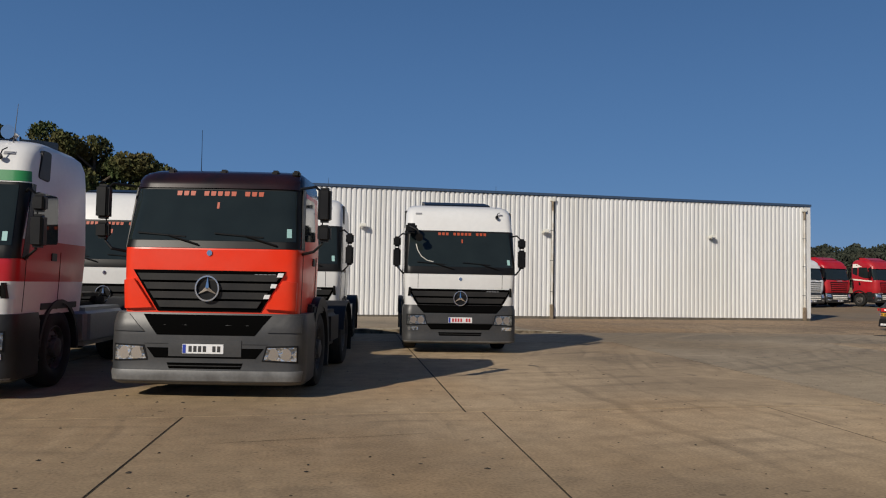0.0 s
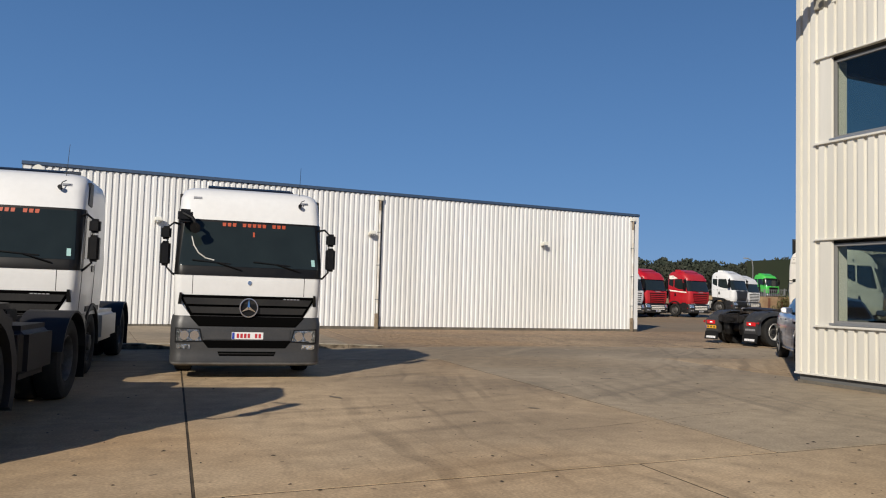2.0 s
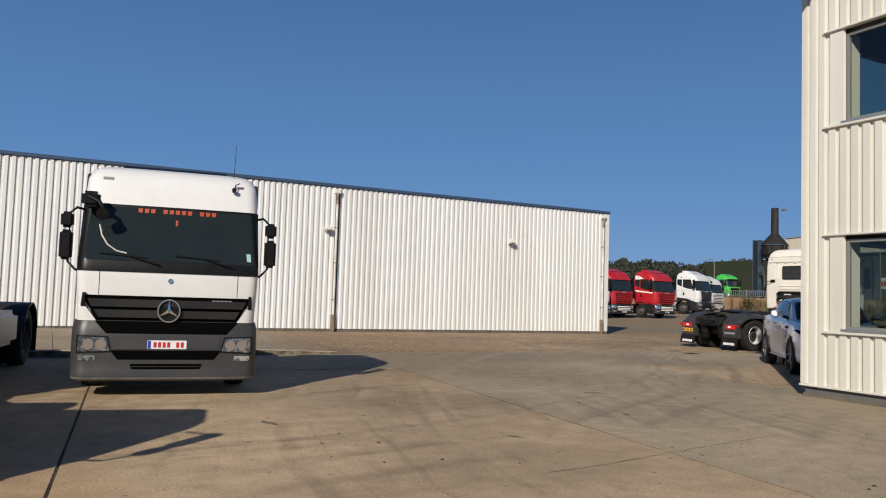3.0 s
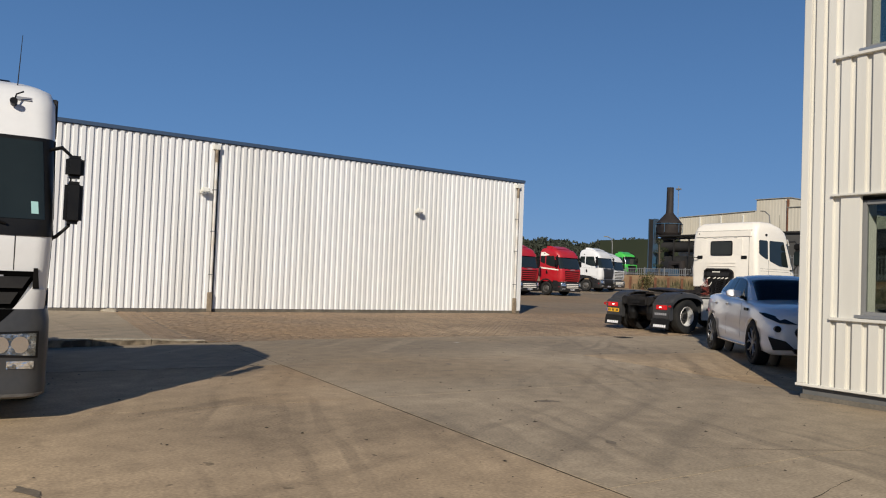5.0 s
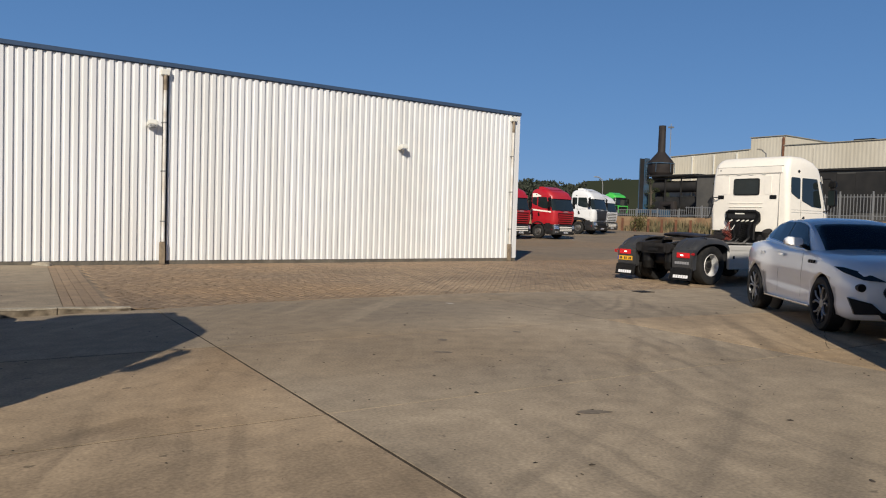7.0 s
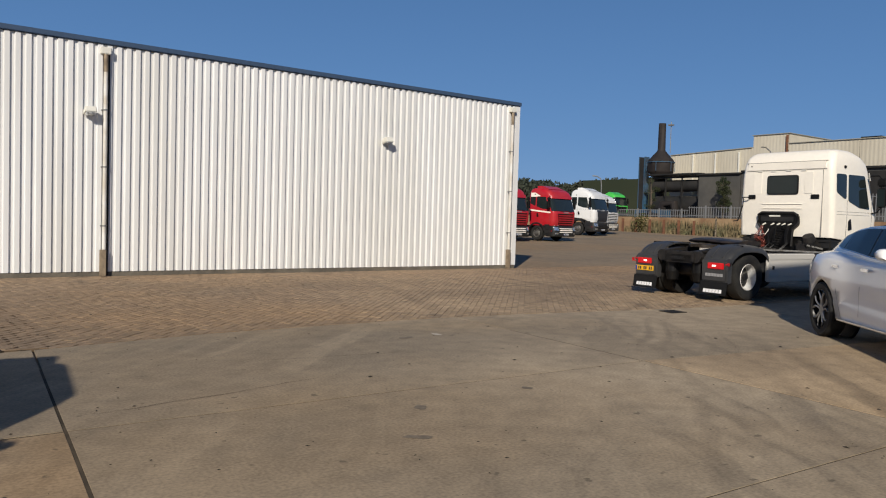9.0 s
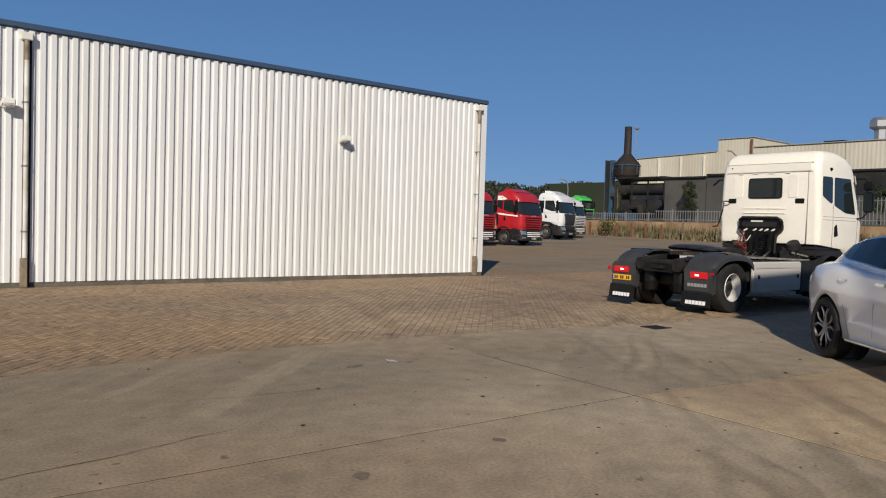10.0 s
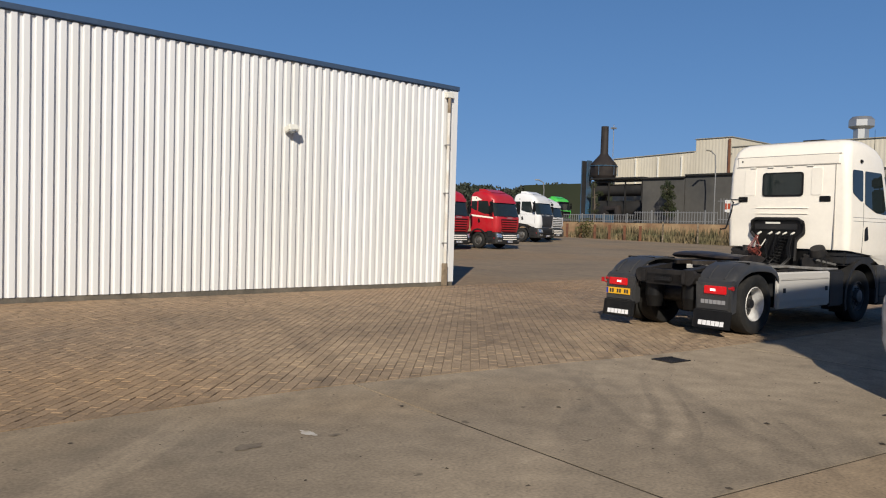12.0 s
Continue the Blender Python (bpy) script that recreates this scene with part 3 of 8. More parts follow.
def build_hall_fittings():
    downpipe(11.12, WY - 0.12, WH - 0.12, "downpipes on the hall")
    downpipe(23.52, WY - 0.12, WH - 0.12, "downpipes on the hall")
    for x in (10.78, 18.7, 2.9):
        wall_lamp(x, 3.74)
    c = thing("security_camera", pose(WX1 + 0.05, WY + 0.35, 4.55), "small dark camera on the hall's corner", "camera")
    bm = nb()
    cyl(bm, (0, 0, 0), (0.14, -0.02, 0), 0.02, n=8)
    part("arm", bm, "grey_frame", c)
    bm = nb()
    cyl(bm, (0.14, -0.12, -0.02), (0.14, 0.1, 0.02), 0.04, n=10)
    part("housing", bm, "black", c)
    s = thing("corner_speaker", pose(WX0 + 0.45, WY - 0.06, WH - 0.28), "weathered horn speaker under the eaves", "speaker")
    bm = nb()
    cyl(bm, (0, -0.05, 0), (0, -0.3, 0.03), 0.06, 0.14, n=14)
    part("horn", bm, "lamp_white", s)
    bm = nb()
    box(bm, -0.04, 0.04, -0.06, 0.03, -0.05, 0.05)
    part("bracket", bm, "grey_frame", s)


# ---- office block at the corner ----
OX, OY, OH = 13.1, 13.42, 7.72
O_S, O_E = -14.0, 27.0


def build_office():
    o = new("office_block")
    tagged(o, "two-storey office block in cream ribbed cladding with strip windows", "building", kind="structure")
    p = 0.195

    def clad(y0, y1, z0, z1, face="w"):
        if face == "w":
            w = y1 - y0
            n = max(1, round(w / p))
            me = cladding_mesh(n * p, z1 - z0, "cladding_sheet", w / n if n == 1 else p, 0.062, 0.012)
            part("cladding_sheet", me, "clad_cream", o, m=pose(OX, y1, z0, 0, 0, -90) @ Matrix.Diagonal((w / (n * p), 1, 1, 1)))
        else:
            w = y1 - y0
            n = max(1, round(w / p))
            me = cladding_mesh(n * p, z1 - z0, "cladding_sheet", p, 0.062, 0.012)
            part("cladding_sheet", me, "clad_cream", o, m=pose(y1, OY, z0, 0, 0, 180) @ Matrix.Diagonal((w / (n * p), 1, 1, 1)))
        me.materials.clear()
        me.materials.append(M["clad_cream"])

    # west face: corner strip, then bands below, between and above two rows of windows
    wins = [(12.70, 11.46), (11.38, 10.14), (10.06, 8.82), (8.74, 7.50), (7.42, 6.18), (6.10, 4.86)]
    yw0, yw1 = 4.80, 12.74
    rows = [(1.12, 2.56), (4.46, 5.92)]
    clad(13.03, OY - 0.06, 0.2, OH - 0.12)
    clad(O_S, yw0, 0.2, OH - 0.12)
    for z0, z1 in ((0.2, rows[0][0] - 0.07), (rows[0][1] + 0.09, rows[1][0] - 0.07), (rows[1][1] + 0.09, OH - 0.12)):
        clad(yw0, 13.03, z0, z1)
    for z0, z1 in rows:
        clad(12.77, 13.03, z0 - 0.07, z1 + 0.09)
    # north face
    nx0, nx1 = 13.95, 15.75
    clad(OX + 0.1, nx0, 0.2, OH - 0.12, "n")
    clad(nx1, O_E, 0.2, OH - 0.12, "n")
    for z0, z1 in ((0.2, 1.12), (2.6, 4.6), (6.0, OH - 0.12)):
        clad(nx0, nx1, z0, z1, "n")
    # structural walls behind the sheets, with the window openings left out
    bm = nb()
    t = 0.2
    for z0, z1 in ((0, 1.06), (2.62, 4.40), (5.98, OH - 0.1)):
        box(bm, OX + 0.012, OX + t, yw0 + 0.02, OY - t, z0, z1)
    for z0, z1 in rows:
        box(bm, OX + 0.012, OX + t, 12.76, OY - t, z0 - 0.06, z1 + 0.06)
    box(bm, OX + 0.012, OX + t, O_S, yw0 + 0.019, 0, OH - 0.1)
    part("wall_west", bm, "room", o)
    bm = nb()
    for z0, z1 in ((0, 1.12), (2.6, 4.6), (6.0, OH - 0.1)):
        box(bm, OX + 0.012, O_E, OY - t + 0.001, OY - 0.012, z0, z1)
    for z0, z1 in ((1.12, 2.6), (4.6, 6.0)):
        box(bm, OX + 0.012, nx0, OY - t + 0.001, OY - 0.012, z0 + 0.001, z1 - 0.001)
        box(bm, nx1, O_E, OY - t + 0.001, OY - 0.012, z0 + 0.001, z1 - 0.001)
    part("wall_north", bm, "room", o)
    bm = nb()
    box(bm, O_E - 0.2, O_E, O_S, OY - t, 0, OH - 0.1)
    box(bm, OX + t, O_E - 0.2, O_S, O_S + 0.2, 0, OH - 0.1)
    box(bm, 19.0, 19.15, O_S + 0.2, OY - t, 0, OH - 0.1)
    part("wall_rear", bm, "clad_cream", o)
    bm = nb()
    box(bm, OX + 0.05, O_E, O_S, OY - 0.05, OH - 0.1, OH - 0.02)
    part("roof", bm, "roof", o)
    bm = nb()
    box(bm, OX + t, O_E - 0.2, O_S + 0.2, OY - t, 3.1, 3.5)
    part("floor", bm, "room", o)
    bm = nb()
    box(bm, OX - 0.03, O_E, O_S, OY - 0.004, -0.02, 0.06)
    part("plinth", bm, "plinth", o)
    # corner, roof edge and base flashings
    bm = nb()
    box(bm, OX - 0.045, OX + 0.1, OY - 0.06, OY + 0.045, 0.2, OH - 0.1, 0.008)
    part("corner_flashing", bm, "clad_cream", o)
    bm = nb()
    box(bm, OX - 0.06, OX + 0.15, O_S, OY + 0.06, OH - 0.09, OH + 0.01, 0.008)
    box(bm, OX + 0.151, O_E, OY - 0.1, OY + 0.06, OH - 0.09, OH + 0.01, 0.008)
    part("roof_trim", bm, "alu", o, "grey metal roof edge")
    bm = nb()
    box(bm, OX - 0.06, OX + 0.02, O_S, OY + 0.06, 0.165, 0.2, 0.005)
    box(bm, OX + 0.021, O_E, OY - 0.02, OY + 0.06, 0.165, 0.2, 0.005)
    part("base_flashing", bm, "clad_cream", o)
    for z in (rows[0][0] - 0.055, rows[1][0] - 0.055):
        bm = nb()
        box(bm, OX - 0.085, OX + 0.02, yw0, 13.04, z - 0.02, z + 0.02, 0.006)
        part("sill_flashing", bm, "clad_cream", o)
    for z in (rows[0][1] + 0.075, rows[1][1] + 0.075):
        bm = nb()
        box(bm, OX - 0.085, OX + 0.02, yw0, 13.04, z - 0.016, z + 0.014, 0.006)
        part("drip_flashing", bm, "clad_cream", o)
    n = 0
    for z0, z1 in rows:
        for a, b in wins:
            n += 1
            wdw = new("window_%d" % n)
            tagged(wdw, "grey aluminium window set back in the cream cladding", "window", kind="structure")
            bm = nb()
            f = 0.055
            x0, x1 = OX + 0.03, OX + 0.10
            box(bm, x0, x1, b - 0.04, b + f, z0, z1, 0.006)
            box(bm, x0, x1, a - f, a + 0.04, z0, z1, 0.006)
            box(bm, x0, x1, b + f, a - f, z0, z0 + f, 0.006)
            box(bm, x0, x1, b + f, a - f, z1 - f, z1, 0.006)
            part("window_frame", bm, "grey_frame", wdw)
            bm = nb()
            box(bm, OX - 0.05, OX + 0.029, b - 0.04, a + 0.04, z0 - 0.03, z0 + 0.012, 0.005)
            part("window_sill", bm, "alu", wdw)
            bm = nb()
            box(bm, OX + 0.062, OX + 0.068, b + f, a - f, z0 + f, z1 - f)
            g = part("pane", bm, "pane", wdw)
            g.visible_shadow = False
            bm = nb()
            box(bm, OX + 0.102, OX + 0.34, a - 0.03, a + 0.035, z0, z1)
            part("reveal_lining", bm, "lamp_white", wdw, "white lining of the reveal")
    for z0, z1 in ((1.12, 2.6), (4.6, 6.0)):
        n += 1
        wdw = new("window_%d" % n)
        tagged(wdw, "grey aluminium window in the shaded side", "window", kind="structure")
        bm = nb()
        box(bm, nx0, nx0 + 0.05, OY - 0.12, OY - 0.02, z0 + 0.002, z1 - 0.002)
        box(bm, nx1 - 0.05, nx1, OY - 0.12, OY - 0.02, z0 + 0.002, z1 - 0.002)
        box(bm, nx0 + 0.05, nx1 - 0.05, OY - 0.12, OY - 0.02, z0 + 0.002, z0 + 0.052)
        box(bm, nx0 + 0.05, nx1 - 0.05, OY - 0.12, OY - 0.02, z1 - 0.052, z1 - 0.002)
        part("window_frame", bm, "grey_frame", wdw)
        bm = nb()
        box(bm, nx0 + 0.05, nx1 - 0.05, OY - 0.07, OY - 0.064, z0 + 0.052, z1 - 0.052)
        g = part("pane", bm, "pane", wdw)
        g.visible_shadow = False
    return o


def build_office_fittings():
    l = thing("wall_street_lamp", pose(OX, 12.95, 7.22, 0, 0, 12), "weathered grey street lamp head bracketed to the office corner", "lamp")
    bm = nb()
    loft(bm, [[(x, w * math.cos(a), 0.02 + h * math.sin(a) + dz) for a in (2 * math.pi * k / 14 for k in range(14))]
              for x, w, h, dz in ((-0.24, 0.06, 0.06, 0), (-0.36, 0.12, 0.10, 0.0), (-0.66, 0.16, 0.12, 0.0), (-0.96, 0.14, 0.09, 0.0), (-1.1, 0.05, 0.03, 0.0))])
    part("head", bm, "lamp_grey", l)
    bm = nb()
    loft(bm, [[(x, w * math.cos(a), -0.035 + 0.05 * math.sin(a) + dz) for a in (2 * math.pi * k / 12 for k in range(12))]
              for x, w, dz in ((-0.40, 0.06, -0.03), (-0.66, 0.13, -0.03), (-0.96, 0.10, -0.02))])
    part("diffuser", bm, "lens", l)
    bm = nb()
    tube(bm, [(-0.05, 0, -0.1), (-0.12, 0, -0.05), (-0.24, 0, 0.01)], 0.035)
    box(bm, -0.09, -0.036, -0.09, 0.09, -0.28, 0.10, 0.008)
    part("arm", bm, "lamp_grey", l)
    c = thing("security_camera", pose(OX, 12.66, 7.13), "white dome camera on a wall bracket", "camera")
    bm = nb()
    cyl(bm, (-0.3, 0.02, 0.05), (-0.1, 0, 0.0), 0.055, n=12)
    part("housing", bm, "lamp_white", c)
    bm = nb()
    tube(bm, [(-0.036, 0, -0.08), (-0.13, 0, -0.08), (-0.15, 0, -0.02)], 0.025)
    box(bm, -0.05, -0.036, -0.07, 0.07, -0.15, 0.03, 0.004)
    part("bracket", bm, "lamp_white", c)
    bm = nb()
    cyl(bm, (-0.31, 0.021, 0.052), (-0.3, 0.02, 0.05), 0.045, n=12)
    part("lens", bm, "black", c)


# ---- far side of the yard ----
def build_factory():
    f = thing("factory", pose(100, 0, 1.2), "beige steel factory hall with dark lean-to and stained grey walls", "factory")
    def wall(y0, y1, z0, z1, x0=0.0, material="fac_beige", name="wall", d=40):
        bm = nb()
        box(bm, x0, x0 + d, y0, y1, z0, z1)
        part(name, bm, material, f)
        if material == "fac_beige":
            bm = nb()
            sheet(bm, [[(x0 - 0.03 - 0.014 * (k % 4 in (1, 2)), y, z) for k, y in enumerate(np.linspace(y0, y1, int((y1 - y0) / 0.11)))] for z in (z0, z1)])
            part("cladding", bm, "fac_beige", f, smooth=0)
    bm = nb()
    prism(bm, [(69.9, 0), (82.9, 0), (82.9, 10.5), (69.9, 10.92)], "x", 0, 40)
    part("wall", bm, "fac_beige", f)
    bm = nb()
    sheet(bm, [[(-0.03 - 0.014 * (k % 4 in (1, 2)), y, 10.92 - 0.0323 * (y - 69.9) if z else 0) for k, y in enumerate(np.linspace(69.9, 82.9, 118))] for z in (0, 1)])
    part("cladding", bm, "fac_beige", f, smooth=0)
    wall(65, 69.89, 0, 12.5, d=19)
    wall(20, 61.3, 0, 10.45, -6.5, d=6.3)
    wall(20, 64.97, 0, 10.43, 0.0, d=40)
    # ribbed gable of the raised part
    bm = nb()
    sheet(bm, [[(x, 64.96 - 0.014 * (k % 4 in (1, 2)), z) for k, x in enumerate(np.linspace(0, 19, 170))] for z in (10.4, 12.5)])
    part("cladding", bm, "fac_beige", f, smooth=0)
    for y in (79.0, 75.4, 71.8):
        bm = nb()
        box(bm, -0.3, -0.16, y - 0.09, y + 0.09, 3, 10.5)
        part("downpipe", bm, "lamp_white", f)
    bm = nb()
    box(bm, -0.2, 19.2, 64.8, 70.0, 12.5, 12.58)
    box(bm, -0.22, 40, 20, 64.9, 10.44, 10.50)
    prism(bm, [(70.01, 10.925), (83.0, 10.505), (83.0, 10.60), (70.01, 11.02)], "x", -0.2, 40)
    box(bm, -6.7, -0.26, 20, 61.4, 10.45, 10.53)
    part("roof", bm, "lamp_grey", f)
    bm = nb()
    box(bm, -0.28, -0.1, 64.99, 65.25, 7.2, 12.3)
    part("downpipe", bm, "rust", f, "rust-streaked downpipe")
    # dark lean-to in front
    bm = nb()
    box(bm, -12, -0.5, 64, 69.6, 0, 6.6)
    box(bm, -12, -7.2, 20, 63.9, 0, 6.8)
    part("lean_to", bm, "fac_grey", f, "dark grey stained lean-to")
    bm = nb()
    box(bm, -12.3, -0.5, 63.9, 69.8, 6.6, 6.78)
    box(bm, -12.3, -6.6, 20, 63.8, 6.8, 7.0)
    part("lean_to_roof", bm, "fac_dark", f)
    for y0, y1, z0, z1 in ((40, 47, 4.5, 6.8), (50, 52, 2.0, 6.4), (33, 38, 2.5, 6.5), (47.02, 49.98, 2.3, 6.5), (52.02, 54.5, 2.3, 6.6), (56, 57, 4.5, 5.4)):
        bm = nb()
        box(bm, -12.12, -12.0, y0, y1, z0, z1)
        part("bay", bm, "fac_dark", f)
    # roof cowl
    bm = nb()
    cyl(bm, (2, 50.5, 10.45), (2, 50.5, 12.55), 0.85, n=8)
    cyl(bm, (2, 50.5, 12.55), (2, 50.5, 12.85), 0.85, 1.4, n=8)
    cyl(bm, (2, 50.5, 12.85), (2, 50.5, 13.55), 1.4, 1.4, n=8)
    cyl(bm, (2, 50.5, 13.55), (2, 50.5, 13.95), 1.4, 1.0, n=8)
    part("roof_cowl", bm, "alu", f, "galvanised roof fan cowl")
    bm = nb()
    box(bm, -5, -3.4, 51.7, 53.7, 10.5, 10.72, 0.03)
    box(bm, -5.1, -3.3, 51.6, 53.8, 10.72, 10.86, 0.03)
    part("roof_vent", bm, "fac_dark", f, "low black roof vent")
    s = thing("exhaust_stack", pose(96, 81.6, 1.2), "dark rusty exhaust stack on a bulging steel hopper", "chimney")
    bm = nb()
    lathe_z(bm, [(0.66, 0.0), (0.66, 6.4), (0.78, 6.55), (1.78, 7.75), (1.86, 7.9), (1.86, 9.4), (1.7, 9.6), (0.66, 10.75), (0.56, 10.95), (0.52, 14.7), (0.42, 14.7), (0.42, 12.0)], 10)
    part("flue", bm, "stack", s)
    bm = nb()
    box(bm, -0.5, 0.5, 2.55, 3.35, 0.0, 10.0)
    part("duct", bm, "fac_dark", s, "dark square steel duct")
    for y in (2.42, 3.36):
        bm = nb()
        box(bm, -0.55, 0.5, y, y + 0.12, 0.0, 10.1)
        part("duct_edge", bm, "fac_blue", s, "blue-grey duct flange")
    bm = nb()
    lathe_z(bm, [(1.98, 9.15), (2.02, 9.15), (2.02, 9.24), (1.98, 9.24)], 10)
    part("platform_rail", bm, "fac_blue", s)
    for k in range(5):
        a = math.pi * (0.75 + 0.35 * k)
        bm = nb()
        cyl(bm, (1.99 * math.cos(a), 1.99 * math.sin(a), 7.9), (1.99 * math.cos(a), 1.99 * math.sin(a), 9.2), 0.04, n=5)
        part("rail_post", bm, "fac_blue", s)
    bm = nb()
    cyl(bm, (0.9, -0.8, 10.5), (0.9, -0.8, 15.0), 0.05, n=6)
    box(bm, 0.6, 1.2, -1.1, -0.5, 14.4, 14.6)
    part("mast", bm, "fence", s)
    p = thing("filter_plant", pose(94, 76.6, 1.0), "black horizontal ducts and tanks beside the hall", "machinery")
    bm = nb()
    cyl(bm, (0, 4.2, 5.9), (0, -3.6, 5.9), 0.8, n=16)
    cyl(bm, (0.5, 4.2, 3.3), (0.5, -3.6, 3.3), 1.25, n=16)
    part("tank", bm, "fac_dark", p)
    bm = nb()
    tube(bm, [(-0.8, 3.0, 1.0), (-0.8, 2.2, 3.4), (-0.8, 0.4, 3.5), (-0.8, 0.0, 1.0)], 0.55, 10)
    part("duct", bm, "stack", p)
    bm = nb()
    for y in (4.4, 1.8, -0.8, -3.4):
        box(bm, -1.0, -0.8, y - 0.07, y + 0.07, 0, 7.0)
    box(bm, -1.0, -0.8, -3.6, 4.6, 6.9, 7.1)
    box(bm, -1.5, 3.5, -3.8, 4.6, 7.3, 7.5)
    part("frame", bm, "fac_dark", p)
    b = thing("blue_tank", pose(92, 79.5, 1.0), "faded blue steel container by the stack", "tank")
    bm = nb()
    box(bm, -1, 1, -2.2, 2.4, 0, 2.6, 0.1)
    part("body", bm, "fac_blue", b)
    bm = nb()
    box(bm, -1.05, -1.01, -1.9, 1.9, 0.5, 2.1, 0.01)
    part("hatch", bm, "fac_dark", b)


def lathe_z(bm, prof, n=16):
    rings = [[bm.verts.new((r * math.cos(2 * math.pi * k / n), r * math.sin(2 * math.pi * k / n), z)) for k in range(n)] for r, z in prof]
    for A, B in zip(rings, rings[1:]):
        for k in range(n):
            bm.faces.new((A[k], A[(k + 1) % n], B[(k + 1) % n], B[k]))
    bm.faces.new(rings[0][::-1])
    bm.faces.new(rings[-1])
    return bm


FX = 72.0


def build_far_fence():
    w = new("yard_wall")
    tagged(w, "low ochre retaining wall stained with rust, along the far yard edge", "wall", kind="structure")
    n = 0
    for y in range(-20, 84, 4):
        bm = nb()
        box(bm, FX + 0.6, FX + 0.9, y + 0.01, y + 3.99, 0.0, 2.35)
        part("panel", bm, "wall_ochre", w)
    # bank of dry weeds in front
    bank = nb()
    r = random.Random(5)
    for _ in range(15000):
        y, x = r.uniform(-18, 66.5), FX + r.uniform(-1.6, 0.5)
        h = r.uniform(0.4, 1.05) * (1.45 if x > FX - 0.4 else 0.7)
        a = r.uniform(0, math.pi)
        g = rise(x, y) - 0.05
        dx, dy = 0.07 * math.cos(a), 0.07 * math.sin(a)
        lx, ly = r.uniform(-0.2, 0.2), r.uniform(-0.2, 0.2)
        v = [bank.verts.new(c) for c in ((x - dx, y - dy, g), (x + dx, y + dy, g), (x + lx + dx * 0.3, y + ly, g + h), (x + lx - dx * 0.5, y + ly, g + h * 0.9))]
        bank.faces.new(v)
    b = part("weeds", bank, "weed", smooth=0)
    tagged(b, "dry yellow-green weeds along the foot of the wall", "weeds", kind="stuff")
    # notice on the fence
    n = thing("fence_notice", pose(FX + 0.70, 50.05, 3.48, 0, 0, -90), "white and orange warning notice fixed to the fence", "sign")
    bm = nb()
    box(bm, -0.45, 0.45, -0.012, 0.012, 0.0, 1.05, 0.004)
    part("board", bm, "plate_white", n)
    bm = nb()
    box(bm, -0.43, 0.43, -0.018, -0.013, 0.22, 0.76)
    part("orange_field", bm, "orange_film", n, "orange printed field")
    bm = nb()
    bars(bm, 4, -0.34, 0.34, -0.016, 0.84, 0.94, 0.2)
    part("writing", bm, "grey_ink", n)
    # fence on the wall
    f = thing("palisade_fence", pose(FX + 0.75, 0, 2.35), "grey galvanised railing fence on top of the retaining wall", "fence")
    post, slat = nb(), nb()
    box(post, -0.05, 0.05, -0.05, 0.05, 0, 1.5)
    box(slat, -0.015, 0.015, -0.03, 0.03, 0.08, 1.35)
    pm, sm = finish(post, "post"), finish(slat, "slat")
    pm.materials.append(M["fence"])
    sm.materials.append(M["fence"])
    tall = lambda y: 1.72 if y < 51.2 else (0.85 if y < 60 else 0.62)
    for y in np.arange(16, 82, 2.8):
        part("post", pm, "fence", f, m=pose(0, y, 0) @ Matrix.Diagonal((1, 1, tall(y), 1)))
    for y in np.arange(26, 72, 0.28):
        part("slat", sm, "fence", f, m=pose(0, y, 0) @ Matrix.Diagonal((1, 1, tall(y), 1)))
    for y0, y1 in ((16, 51.2), (51.2, 60), (60, 82)):
        for z in (0.25, 1.2):
            bm = nb()
            box(bm, -0.03, -0.016, y0, y1, z * tall(y0), z * tall(y0) + 0.06)
            part("rail", bm, "fence", f)
    for i, y in enumerate(np.arange(57.4, 69.5, 1.75)):
        p = thing("rusty_post", pose(FX - 1.9, y, rise(FX, y) - 0.1), "short rusty steel post at the yard edge", "post", "rusty posts")
        bm = nb()
        box(bm, -0.09, 0.09, -0.1, 0.1, 0, 1.45, 0.01)
        part("post", bm, "rust", p)
    for y in (41, 44.5, 48, 51.5, 55):
        p = thing("fence_post", pose(FX - 1.9, y, rise(FX, y) - 0.1), "thin pale concrete post at the yard edge", "post", "pale posts")
        bm = nb()
        box(bm, -0.06, 0.06, -0.06, 0.06, 0, 1.9, 0.01)
        part("post", bm, "kerb", p)
    # sign on the fence
    s = thing("fence_sign", pose(FX + 0.70, 49.9, 3.43), "white sign with an orange-red panel on the fence", "sign")
    bm = nb()
    box(bm, -0.03, 0.02, -0.4, 0.4, 0, 1.1, 0.01)
    part("board", bm, "lamp_white", s)
    bm = nb()
    box(bm, -0.036, -0.031, -0.32, 0.32, 0.3, 0.8)
    part("panel", bm, "orange_film", s)


def lamp_post(x, y, h, m_label):
    l = thing("street_lamp", pose(x, y, rise(x, y)), m_label, "lamp", "yard lamp posts")
    bm = nb()
    tube(bm, [(0, 0, 0), (0, 0, h * 0.8), (-0.1, 0.05, h * 0.95), (-0.6, 0.3, h)], 0.07, 8)
    part("pole", bm, "fence", l)
    bm = nb()
    box(bm, -1.4, -0.6, 0.2, 0.45, h - 0.05, h + 0.08, 0.03)
    part("head", bm, "lamp_grey", l)


